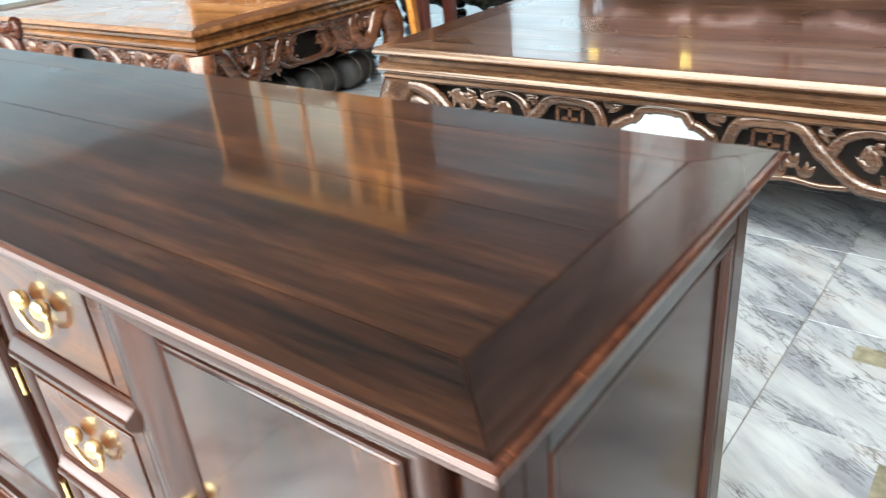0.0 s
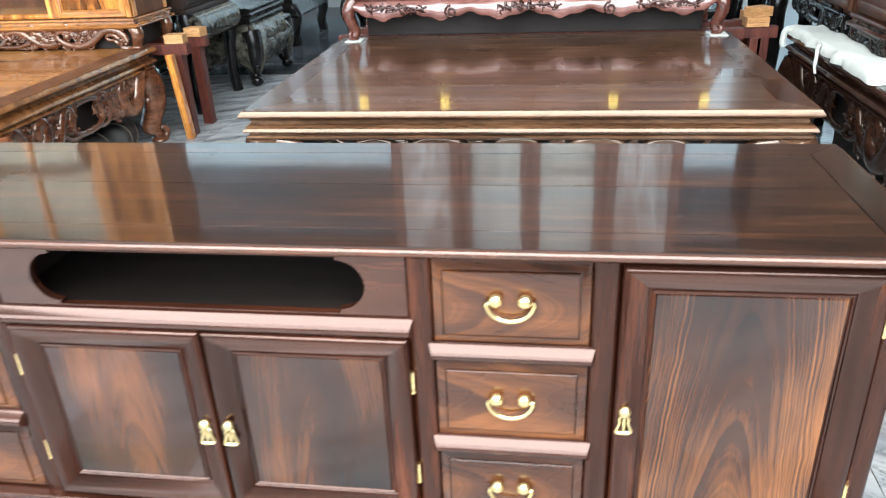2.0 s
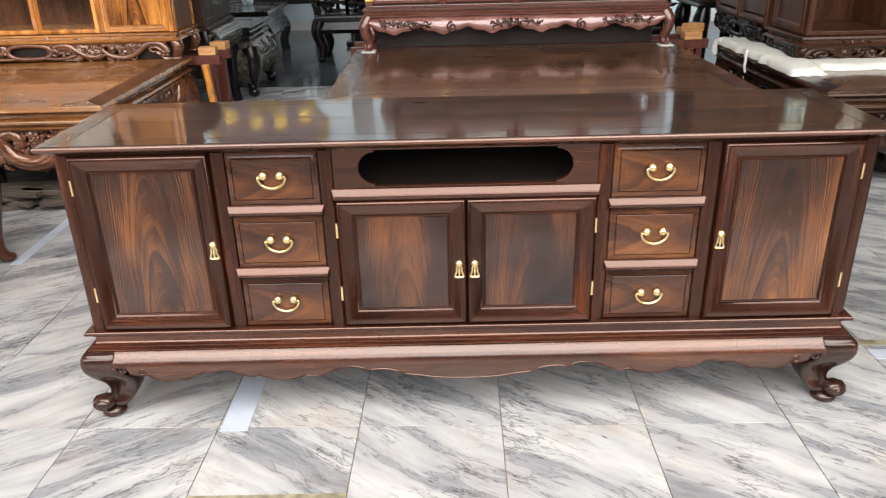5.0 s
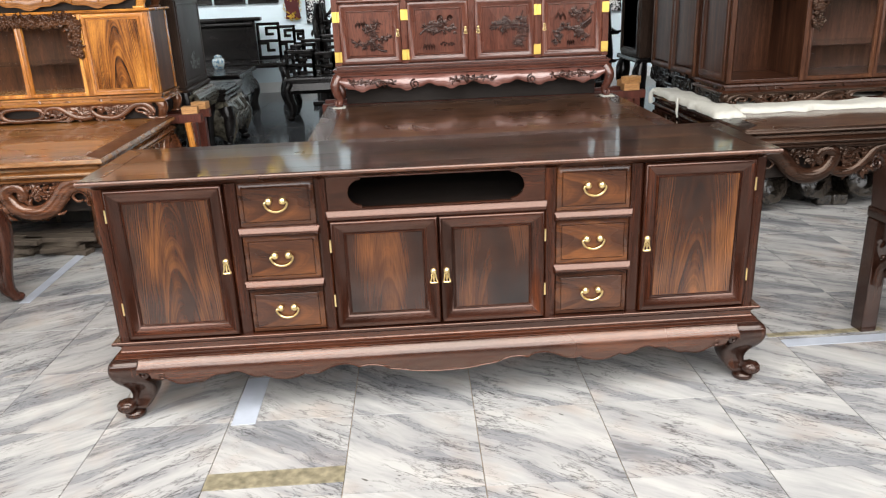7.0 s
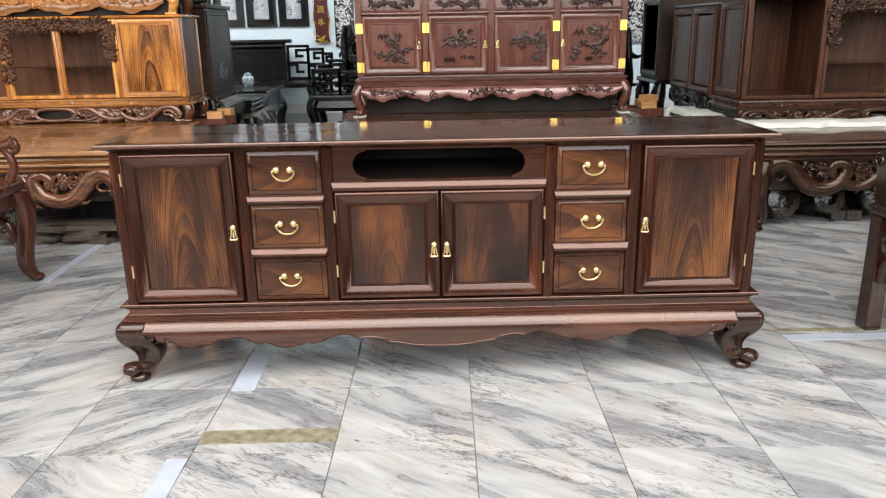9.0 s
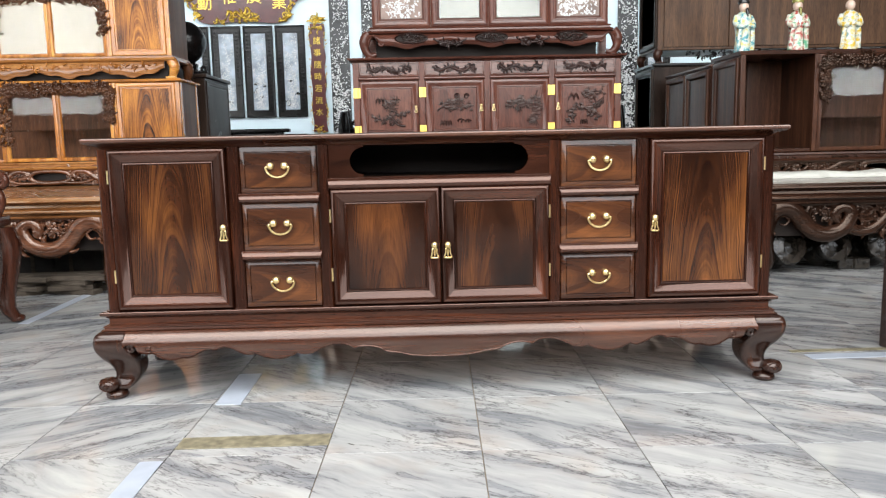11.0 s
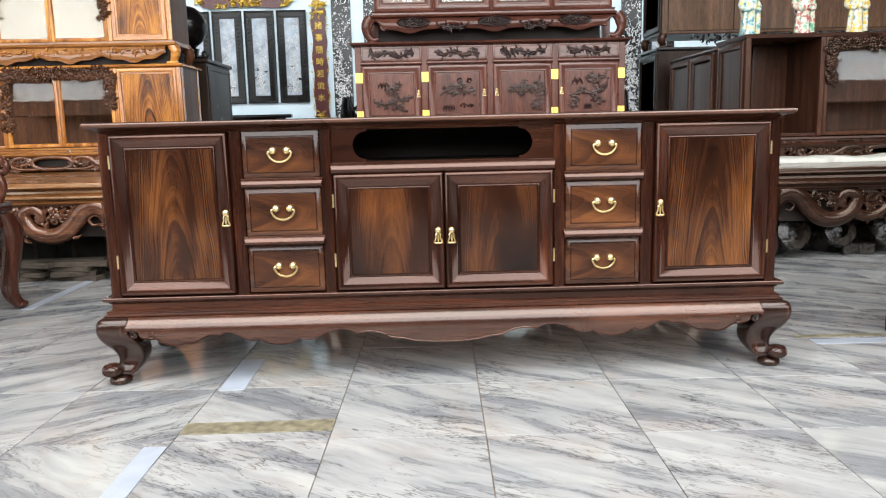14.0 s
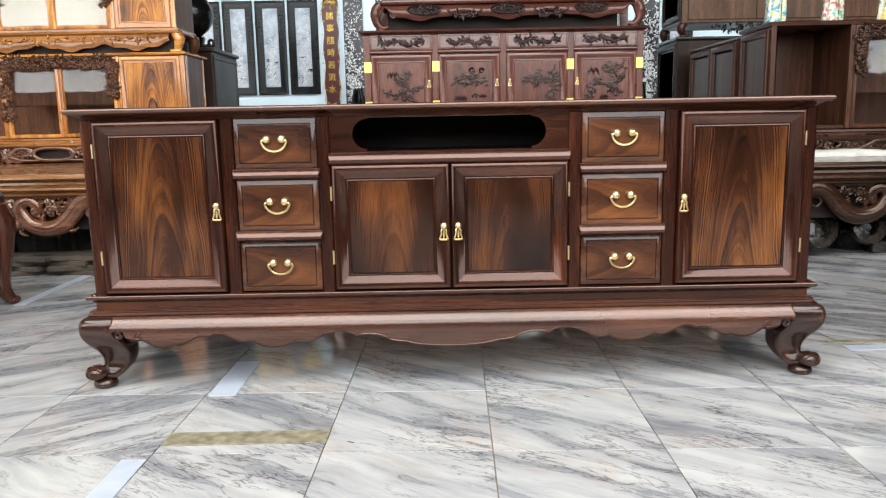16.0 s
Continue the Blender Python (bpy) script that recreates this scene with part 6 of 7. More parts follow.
# ---- brown cabinets ----
DEEP = [(0, -0.012), (0, 0.004), (0.005, 0.011), (0.012, 0.013), (0.034, 0.0125), (0.040, 0.008), (0.044, -0.006), (0.052, -0.006), (0.055, -0.003)]
ra = thing("open_cabinet", (-0.034, 0, 0.031), "dark brown rosewood cabinet with an open bay and glazed doors", "cabinet")
AX0, AX1, AY, AYB, AZ0, AZ1 = 1.985, 3.85, 2.41, 2.88, 0.655, 1.262
boxed("back_panel", ra, m_brown_z, AX0 + 0.02, AX1 - 0.02, AYB - 0.012, AYB, AZ0, AZ1)
boxed("bottom_board", ra, m_brown_x, AX0 + 0.0205, AX1 - 0.0205, AY + 0.01, AYB - 0.0125, AZ0, AZ0 + 0.02)
bm = bmesh.new()
ring(bm, AX0, AX1, AY, AYB, [(-0.03, AZ1 + 0.0005), (0.004, AZ1 + 0.0005), (0.008, AZ1 + 0.012), (0.010, AZ1 + 0.02), (0.006, AZ1 + 0.024), (-0.03, AZ1 + 0.024)])
part("top", bm, m_brown_x, ra)
bm = bmesh.new()
ring(bm, AX0, AX1, AY, AYB, [(-0.03, 0.592), (0.020, 0.592), (0.026, 0.600), (0.018, 0.610), (0.006, 0.615), (0.006, 0.630), (0.014, 0.636), (0.012, 0.648), (-0.03, 0.6545)])
part("base_moulding", bm, m_brown_x, ra)
for x in (AX0 + 0.001, 2.455, AX1 - 0.031):
    boxed("stile", ra, m_brown_z, x, x + 0.03, AY - 0.003, AY + 0.016, AZ0, AZ1, 0.004)
boxed("divider", ra, m_brown_z, 2.462, 2.480, AY + 0.0165, AYB - 0.0125, AZ0 + 0.0205, AZ1)
boxed("side_panel", ra, m_brown_z, AX0 + 0.006, AX0 + 0.02, AY + 0.0165, AYB - 0.0125, AZ0, AZ1)
boxed("side_panel", ra, m_brown_z, AX1 - 0.02, AX1 - 0.002, AY + 0.0165, AYB - 0.0125, AZ0, AZ1)
pane_frame("side_frame", ra, -0.20, 0.20, 0, 0, 0.58, DEEP, m_brown_z, "framed side", False).matrix_basis = pose(AX0 + 0.004, (AY + AYB) / 2 + 0.01, (AZ0 + AZ1) / 2, 0, 0, -90)
boxed("back_batten", ra, m_brown_z, 2.22, 2.25, AYB - 0.022, AYB - 0.0125, AZ0 + 0.0205, AZ1)
for a, b in ((2.486, 2.93), (2.932, 3.376), (3.378, 3.818)):
    glass_bay(ra, a, b, AY, AZ0 + 0.002, AZ1 - 0.002, m_brown_z)
boxed("glass_shelf", ra, m_glass, 2.485, 3.8, AY + 0.03, AYB - 0.02, 0.86, 0.867, 0.0005)
fr = fringe([(2.525, 0.98), (2.52, 1.21), (2.70, 1.22), (2.93, 1.215), (3.2, 1.22), (3.5, 1.22)], 0.065, 800, 0.016, 25)
part("carved_fringe", fr, m_carve_dark, ra, "dark fruit and vine carving", at=(0, AY - 0.012, 0), sharp=70)
part("pierced_skirt", pierced_apron(AX1 - AX0 - 0.03, 0.075, 16), m_carve_dark, ra, "pierced scroll carving", at=((AX0 + AX1) / 2, AY - 0.008, 0.592), sharp=60)
# near black beside the brown front skirt: the side's shade painted in
part("side_skirt", pierced_apron(AYB - AY - 0.05, 0.075, 17), m_ebony, ra, "pierced carving darkened for shade", at=pose(AX0 - 0.008, (AY + AYB) / 2, 0.592, 0, 0, -90), sharp=60)
for x, s in ((AX0 + 0.035, -1), (AX1 - 0.03, 1)):
    for y in (AY + 0.03, AYB - 0.05):
        scroll_foot(ra, x, y, 0.495, 0.60, s, m_carve_dark)

rb = thing("panelled_cabinet", (-0.038, 0, 0.037), "dark brown panelled cabinet standing behind the open one", "cabinet")
boxed("body", rb, m_brown_z, 2.02, 3.8, 2.99, 3.94, 0.60, 1.235, 0.005)
bm = bmesh.new()
ring(bm, 2.02, 3.8, 2.99, 3.94, [(-0.03, 1.2355), (0.006, 1.2355), (0.012, 1.245), (0.008, 1.256), (-0.03, 1.256)])
part("top", bm, m_brown_x, rb)
for y0 in (3.01, 3.475):
    pane_frame("side_door", rb, 0, 0.445, 0, 0.63, 1.225, DEEP, m_brown_z, "closed panelled door", True).matrix_basis = pose(2.014, y0 + 0.2225, 0.927, 0, 0, -90)
boxed("plinth", rb, m_ebony, 2.04, 3.78, 3.01, 3.92, 0.50, 0.5995, 0.008)
# near-black skirt on a brown body, shade put into its colour
part("side_skirt", pierced_apron(0.88, 0.09, 19), m_ebony, rb, "pierced carving darkened for shade", at=pose(2.012, 3.465, 0.60, 0, 0, -90), sharp=60)
for x in (2.07, 3.72):
    for y in (3.36, 3.85):
        boxed("leg", rb, m_ebony, x - 0.03, x + 0.03, y - 0.03, y + 0.03, -0.037, 0.4995, 0.006)

rc = thing("tall_cabinet", (-0.045, 0, 0.043), "tall brown rosewood cabinet with dark lower part on scroll feet", "cabinet")
boxed("lower_body", rc, m_black_brown, 1.96, 4.3, 4.08, 4.62, 0.66, 1.345, 0.006)
pane_frame("lower_door", rc, -0.25, 0.25, 0, 0.68, 1.33, DEEP, m_black_brown, "closed black door", True).matrix_basis = pose(1.957, 4.35, 1.0, 0, 0, -90)
boxed("waist_moulding", rc, m_ebony, 1.94, 4.32, 4.06, 4.64, 1.3455, 1.37, 0.008)
boxed("base_moulding", rc, m_ebony, 1.93, 4.33, 4.05, 4.65, 0.62, 0.6595, 0.012)
for x in (1.99, 4.25):
    for y in (4.10, 4.58):
        bm = bmesh.new()
        tube(bm, [(0, 0, 0.62), (-0.02, -0.02, 0.54), (-0.025, -0.025, 0.46), (0.0, 0.0, 0.34), (0.0, 0.0, 0.12), (-0.01, -0.01, -0.043)], [0.05, 0.065, 0.06, 0.045, 0.035, 0.04], 10)
        tube(bm, spiral(-0.02, 0.54, 0.05, 0.012, 60, 1.2, -0.03), 0.026, 8)
        part("leg", bm, m_ebony, rc, at=(x, y, 0), sharp=60)
        scroll_foot(rc, x + (0.02 if x < 3 else -0.02), y, 1.3705, 1.475, -1 if x < 3 else 1, m_brown_x, "upper_foot")
boxed("upper_body", rc, m_tall, 1.98, 4.28, 4.06, 4.60, 1.475, 2.72, 0.008)
# side of the brown upper body, coloured near black as shade
pane_frame("upper_side", rc, -0.24, 0.24, 0, 1.50, 2.68, DEEP, m_black_brown, "framed side darkened for shade", True).matrix_basis = pose(1.977, 4.33, 2.09, 0, 0, -90)
for i in range(4):
    boxed("sliding_panel", rc, m_tall, 2.03 + 0.55 * i, 2.03 + 0.55 * i + 0.542, 4.048, 4.0595, 1.50, 2.68, 0.003)
bm = bmesh.new()
vine(bm, random.Random(77), -0.9, 0.9, 1.40, 1.46, 90, 0.014)
part("dark_carving", bm, m_ebony, rc, "pierced carving darkened for shade between the parts", at=(3.1, 4.09, 0), sharp=70, kind="stuff")

# pine blocks and trestle by the dark daybed
beam_stand("trestle", 1.585, 1.765, 3.40, 3.70, 0.535, "red brown timber trestle with pine blocks between the daybeds")
for x, y, z, a in ((1.65, 3.43, 0.5355, 4), (1.69, 3.66, 0.5355, 15), (1.66, 3.44, 0.586, 30)):
    bm = bmesh.new()
    box(bm, -0.06, 0.06, -0.045, 0.045, 0, 0.05, 0.003)
    tagged(part("pine_block", bm, m_block, at=pose(x, y, z, 0, 0, a)), "small yellow pine block lying on the trestle", "wood block", "pine blocks")


def porcelain(name, ca, cb, cc):
    m, t, b = mat(name)
    v = shifted(t, (1, 1, 1))
    vo = nd(t, "ShaderNodeTexVoronoi", Scale=46.0)
    t.links.new(v, vo.inputs["Vector"])
    n = nd(t, "ShaderNodeTexNoise", Scale=34.0, Detail=4.0)
    t.links.new(v, n.inputs["Vector"])
    base = ramp(t, n.outputs[0], [(0.40, ca), (0.52, cb), (0.64, cc)])
    t.links.new(mixc(t, ramp(t, vo.outputs["Distance"], [(0.58, (0, 0, 0)), (0.78, (1, 1, 1))]), base, (0.62, 0.62, 0.56)), b.inputs["Base Color"])
    b.inputs["Roughness"].default_value = 0.15
    return m


m_ivory = plain("ivory_glaze", (0.62, 0.45, 0.36), 0.2, 0.0, 0.08)
m_cap = plain("green_and_gilt_glaze", (0.22, 0.20, 0.05), 0.2, 0.0, 0.7, 90)
m_black_glaze = plain("black_glaze", (0.02, 0.018, 0.018), 0.2)


def figurine(x, y, z, robe, hat, label, lean):
    """A plain porcelain statuette: robe, sleeves, head and cap in one mesh."""
    bm = bmesh.new()
    lathe(bm, [(0, 0), (0.052, 0), (0.055, 0.012), (0.047, 0.06), (0.045, 0.12), (0.052, 0.17), (0.056, 0.205), (0.047, 0.24), (0.022, 0.262), (0, 0.264)], 20)
    for s in (-1, 1):
        tube(bm, smooth_line([(s * 0.046, 0, 0.235), (s * 0.062, -0.012, 0.19), (s * 0.040, -0.045, 0.165), (s * 0.012, -0.056, 0.175)], 4), [0.018] * 5 + [0.02] * 5 + [0.013] * 3, 8)
        tube(bm, [(s * 0.040, -0.046, 0.17), (s * 0.045, -0.042, 0.10), (s * 0.05, -0.035, 0.02)], [0.013, 0.016, 0.014], 8, 0.5)
    nf = len(bm.faces)
    blob(bm, (0, -0.004, 0.292), (0.030, 0.032, 0.036), 2)
    bm.faces.ensure_lookup_table()
    for f in bm.faces[nf:]:
        f.material_index = 1
    nf = len(bm.faces)
    if hat:
        lathe(bm, [(0, 0.318), (0.034, 0.312), (0.036, 0.322), (0.030, 0.335), (0.030, 0.356), (0.016, 0.368), (0, 0.369)], 14)
        tube(bm, [(0, -0.036, 0.278), (0, -0.045, 0.255), (0, -0.05, 0.225)], [0.008, 0.011, 0.004], 6)
        bm.faces.ensure_lookup_table()
        for f in bm.faces[nf:]:
            f.material_index = 2
    return tagged(part("figurine", bm, [robe, m_ivory, hat or m_ivory], at=pose(x, y, z, 0, 0, lean), sharp=60), label, "statuette", "porcelain figurines")


ZA = AZ1 + 0.0555
figurine(2.028, 2.58, ZA, porcelain("robe_turquoise", (0.06, 0.26, 0.30), (0.55, 0.62, 0.52), (0.62, 0.50, 0.12)), m_black_glaze, "porcelain statuette in a pale turquoise robe and black cap", 10)
figurine(2.378, 2.58, ZA, porcelain("robe_rose", (0.34, 0.07, 0.06), (0.60, 0.54, 0.42), (0.12, 0.34, 0.20)), m_cap, "porcelain statuette in a rose and green robe with gilt cap", 0)
figurine(2.721, 2.58, ZA, porcelain("robe_yellow", (0.56, 0.38, 0.03), (0.62, 0.58, 0.42), (0.16, 0.26, 0.24)), None, "porcelain statuette in a yellow flowered robe", -8)

# wrapped stools under the dark daybed
m_wrap = plain("cling_wrapped_wood", (0.020, 0.016, 0.012), 0.22, 0.0, 0.8, 30, 1.0)
rnd = random.Random(21)
for i, (x, y, k) in enumerate(((2.03, 1.97, 1.0), (2.33, 2.01, 0.9), (2.63, 2.00, 0.95), (2.95, 2.03, 0.9))):
    st = thing("wrapped_stool", (x, y, 0), "carved wooden stool wrapped in clear film under the dark daybed", "stool", "film wrapped stools")
    bm = bmesh.new()
    rings = []
    for j, (r, q) in enumerate(((0.0, -0.12), (0.09, -0.12), (0.115, -0.09), (0.085, -0.03), (0.08, 0.02), (0.11, 0.08), (0.10, 0.11), (0.05, 0.12), (0.045, 0.06), (0.0, 0.055))):
        rings.append([((r * k + rnd.uniform(-0.008, 0.008) * (r > 0)) * math.cos(a), (r * k + rnd.uniform(-0.008, 0.008) * (r > 0)) * math.sin(a), q) for a in [2 * math.pi * n / 18 for n in range(18)]])
    loops(bm, rings, True, True, True)
    part("seat_drum", bm, m_wrap, st, at=pose(0, 0, 0.1245, 74, 8 * i - 10, 10 - 9 * i), sharp=50)
    bm = bmesh.new()
    box(bm, -0.05, 0.05, -0.04, 0.03, 0, 0.07, 0.008, 1)
    part("foot_block", bm, m_wrap, st, at=(-0.12 if i % 2 == 0 else 0.09, -0.03, 0), sharp=40)


# ---- chairs at either side ----
def armchair(name, m, mw, label, cabriole):
    """Heavy carved armchair: seat, four legs, carved brackets, arms, posts and a back."""
    ch = thing(name, (0, 0, 0), label, "armchair", "carved armchairs")
    w, d = 0.31, 0.27
    boxed("seat", ch, mw, -w, w, -d, d, 0.455, 0.50, 0.012)
    boxed("seat_rail", ch, mw, -w + 0.02, w - 0.02, -d + 0.02, -d + 0.05, 0.385, 0.4545, 0.006)
    boxed("seat_rail", ch, mw, -w + 0.02, w - 0.02, d - 0.05, d - 0.02, 0.385, 0.4545, 0.006)
    for s in (-1, 1):
        boxed("seat_rail", ch, mw, min(s * (w - 0.02), s * (w - 0.05)), max(s * (w - 0.02), s * (w - 0.05)), -d + 0.051, d - 0.051, 0.385, 0.4545, 0.006)
        for q in (-1, 1):
            bm = bmesh.new()
            if cabriole:
                dv = Vector((s, q, 0)).normalized()
                line = smooth_line([(0, 0, 0.45), (0.03, 0, 0.37), (0.025, 0, 0.28), (0.0, 0, 0.15), (0.0, 0, 0.07), (0.03, 0, 0.018)], 4)
                rings = []
                for i, p in enumerate(line):
                    r = 0.056 - 0.026 * i / (len(line) - 1)
                    c = dv * p.x + Vector((0, 0, p.z))
                    rings.append([c + Vector((math.cos(a) * r, math.sin(a) * r, 0)) for a in [2 * math.pi * j / 12 for j in range(12)]])
                loops(bm, rings, True, True, True)
                blob(bm, dv * 0.035 + Vector((0, 0, 0.02)), (0.034, 0.034, 0.02), 2)
            else:
                box(bm, -0.032, 0.032, -0.032, 0.032, 0, 0.4545, 0.005)
            part("leg", bm, mw, ch, at=(s * (w - 0.036), q * (d - 0.036), 0), sharp=50)
        bm = bmesh.new()
        rnd = random.Random(5)
        for e in (-1, 1):
            tube(bm, smooth_line([(e * (d - 0.07), 0, 0.20), (e * (d - 0.09), 0, 0.28), (e * (d - 0.15), 0, 0.33), (e * (d - 0.22), 0, 0.375)], 4), 0.02, 8)
            vine(bm, rnd, min(e * (d - 0.13), e * (d - 0.07)), max(e * (d - 0.13), e * (d - 0.07)), 0.25, 0.38, 18, 0.014)
        part("carved_bracket", bm, mw, ch, "pierced leaf carving", at=pose(s * (w - 0.035), 0, 0, 0, 0, 90), sharp=60)
        if cabriole:
            bm = bmesh.new()
            tube(bm, smooth_line([(0, d - 0.03, 0.73), (0, 0.08, 0.70), (0, -0.14, 0.66), (0, -d + 0.04, 0.665), (0, -d + 0.0, 0.69)], 5), [0.024] * 21, 10)
            tube(bm, [(0, -d + 0.02 + q[0], q[2]) for q in spiral(0, 0.655, 0.03, 0.008, 90, 1.2)], 0.018, 8)
            part("arm", bm, mw, ch, at=(s * (w - 0.03), 0, 0), sharp=60)
            bm = bmesh.new()
            tube(bm, smooth_line([(0, -d + 0.05, 0.50), (0, -d + 0.02, 0.57), (0, -d + 0.05, 0.65)], 5), 0.02, 8)
            part("arm_post", bm, mw, ch, at=(s * (w - 0.03), 0, 0), sharp=60)
        else:
            bm = bmesh.new()
            outline = [(-d + 0.015, 0.5005), (d - 0.052, 0.5005), (d - 0.052, 0.665), (-d + 0.06, 0.655), (-d + 0.045, 0.685), (-d + 0.015, 0.695), (-d - 0.010, 0.680), (-d - 0.016, 0.655), (-d, 0.630)]
            loops(bm, [[(x, y, z) for y, z in outline] for x in (-0.034, -0.030, 0.030, 0.034)], True, True, True)
            part("arm_panel", bm, mw, ch, "heavy block arm with a rolled front", at=(s * (w - 0.038), 0, 0), sharp=30)
            bm = bmesh.new()
            for e in (-1, 1):
                tube(bm, [(e * 0.036, -d + 0.016 + q[0], q[2]) for q in spiral(0, 0.660, 0.026, 0.006, 90, 1.4)], 0.005, 6)
            part("arm_carving", bm, mw, ch, "carved scroll", at=(s * (w - 0.038), 0, 0), sharp=60)
        boxed("back_post", ch, mw, s * (w - 0.03) - 0.022, s * (w - 0.03) + 0.022, d - 0.05, d - 0.008, 0.5005, 1.02, 0.006)
    boxed("back_splat", ch, mw, -0.13, 0.13, d - 0.04, d - 0.018, 0.5005, 0.985, 0.006)
    boxed("crest_rail", ch, mw, -w - 0.01, w + 0.01, d - 0.055, d - 0.005, 1.0205, 1.09, 0.018)
    ch.matrix_world = m
    return ch


armchair("armchair", pose(-2.205, 0.815, 0, 0, 0, 92), m_chair_red, "red brown carved armchair with curved legs on the marble floor", True)
armchair("armchair", pose(1.962, 0.10, 0, 0, 0, 184), m_tv_leg, "dark brown carved armchair with straight square legs", False)

# ---- rear of the hall ----
YW = HALL["y1"]
m_black_board = plain("black_lacquer_board", (0.012, 0.012, 0.013), 0.2)
m_red_board = plain("dark_red_lacquer", (0.075, 0.011, 0.011), 0.25, 0.0, 0.2, 8)


def hung_panel(x0, x1, z0, z1, seed):
    p = thing("wall_panel", ((x0 + x1) / 2, YW, (z0 + z1) / 2 + 0.062), "black framed panel with shell inlay hung on the blue wall", "wall panel", "inlaid wall panels")
    w, h = (x1 - x0) / 2, (z1 - z0) / 2
    bm = bmesh.new()
    framed(bm, -w, w, -h, h, [(0, 0.002), (0, 0.03), (0.01, 0.036), (0.022, 0.034), (0.028, 0.026), (0.085, 0.026), (0.09, 0.032), (0.10, 0.032), (0.105, 0.02)], False)
    f = part("frame", bm, m_ebony, p)
    bm = bmesh.new()
    n = 22
    for s in (-1, 1):
        for k in range(n):
            z = -h + 0.06 + (2 * h - 0.12) * (k + 0.5) / n
            tube(bm, spiral(s * (w - 0.056), z, 0.022, 0.006, 0, 1.1, -0.030, 8), 0.005, 4)
    part("pierced_border", bm, m_ebony, f, "small pierced fretwork", sharp=70)
    bm = bmesh.new()
    box(bm, -w + 0.104, w - 0.104, -0.019, -0.003, -h + 0.104, h - 0.104)
    part("board", bm, m_panel_sky, p, "silvery grey painted board")
    iw, ih = 2 * w - 0.22, 2 * h - 0.22
    part("shell_inlay", inlay(iw, ih, seed, 1.3, big=1.1), m_pearl, p, "pale shell flowers", at=(0, -0.0205, 0), smooth=False, kind="stuff")
    bm = bmesh.new()
    rnd = random.Random(seed)
    for _ in range(5):
        blob(bm, (rnd.uniform(-0.4, 0.4) * iw, 0, -ih / 2 + rnd.uniform(0.02, 0.42) * ih), (rnd.uniform(0.015, 0.05), 0.001, rnd.uniform(0.01, 0.03)), 1)
    part("dark_spray", bm, m_ebony, p, "dark painted foliage", at=(0, -0.0195, 0))


m_panel_sky = plain("silver_grey_panel", (0.34, 0.38, 0.43), 0.3, 0.0, 0.4, 7)
for i, x in enumerate((-3.45, -3.0, -2.55, -2.10)):
    hung_panel(x, x + 0.415, 1.14, 2.41, 100 + i)


def text_mesh(body, size, depth):
    cu = bpy.data.curves.new("letters", "FONT")
    cu.body, cu.size, cu.extrude, cu.align_x, cu.align_y = body, size, depth, "CENTER", "CENTER"
    ob = bpy.data.objects.new("letters", cu)
    scene.collection.objects.link(ob)
    bpy.context.view_layer.update()
    me = bpy.data.meshes.new_from_object(ob.evaluated_get(bpy.context.evaluated_depsgraph_get()))
    bpy.data.objects.remove(ob)
    bpy.data.curves.remove(cu)
    me.materials.clear()
    return me


def letter(body, size, x, z, parent, y):
    me = text_mesh(body, size, 0.006)
    me.materials.append(m_gilt)
    ob = new("gilt_character", me)
    ob.parent = parent
    ob.matrix_basis = pose(x, y, z, 90, 0, 0)
    return ob


# red sign board with a scalloped outline
sg = thing("sign_board", (-2.53, YW, 2.935), "dark red lacquer sign board with gilt characters hung on the wall", "sign")
out = []
for k in range(60):
    a = 2 * math.pi * k / 60
    r = 1.0 + 0.05 * math.cos(6 * a)
    out.append((0.80 * r * math.copysign(abs(math.cos(a)) ** 0.6, math.cos(a)), 0.43 * r * math.copysign(abs(math.sin(a)) ** 0.75, math.sin(a)) + 0.05 * math.cos(2 * a) * abs(math.cos(a))))
bm = bmesh.new()
slab(bm, out, -0.05, -0.01)
part("board", bm, m_red_board, sg, at=(0, 0, 0))
bm = bmesh.new()
rnd = random.Random(14)
for k in range(60):
    if rnd.random() < 0.55:
        x, z = out[k]
        vine(bm, rnd, x * 0.96 - 0.03, x * 0.96 + 0.03, z * 0.95 - 0.03, z * 0.95 + 0.03, 4, 0.022)
vine(bm, rnd, -0.20, 0.20, -0.40, -0.27, 40, 0.026)
part("gilt_border", bm, m_gilt, sg, "gilt leaf carving", at=(0, -0.055, 0), sharp=70, kind="stuff")
for i, c in enumerate("勤惟廣業"):
    letter(c, 0.215, -0.52 + 0.345 * i, -0.11 - 0.05 * (1 if i in (0, 3) else -0.6), sg, -0.052)

# narrow gilt couplet board
cp = thing("couplet_board", (-1.51, YW, 1.745), "narrow dark red couplet board with gilt characters on the wall", "sign")
bm = bmesh.new()
slab(bm, [(-0.10 + 0.012 * math.sin(k), -0.76 + 1.5 * k / 20) for k in range(21)] + [(0.10 + 0.012 * math.sin(k * 1.3), 0.74 - 1.5 * k / 20) for k in range(21)], -0.045, -0.005)
part("board", bm, m_red_board, cp)
bm = bmesh.new()
rnd = random.Random(31)
for s in (-1, 1):
    for k in range(34):
        z = -0.74 + 1.48 * k / 34
        if rnd.random() < 0.6:
            vine(bm, rnd, s * 0.108 - 0.008, s * 0.108 + 0.008, z - 0.02, z + 0.02, 2, 0.009)
vine(bm, rnd, -0.09, 0.07, 0.64, 0.84, 50, 0.018)
vine(bm, rnd, -0.06, 0.05, -0.77, -0.68, 20, 0.014)
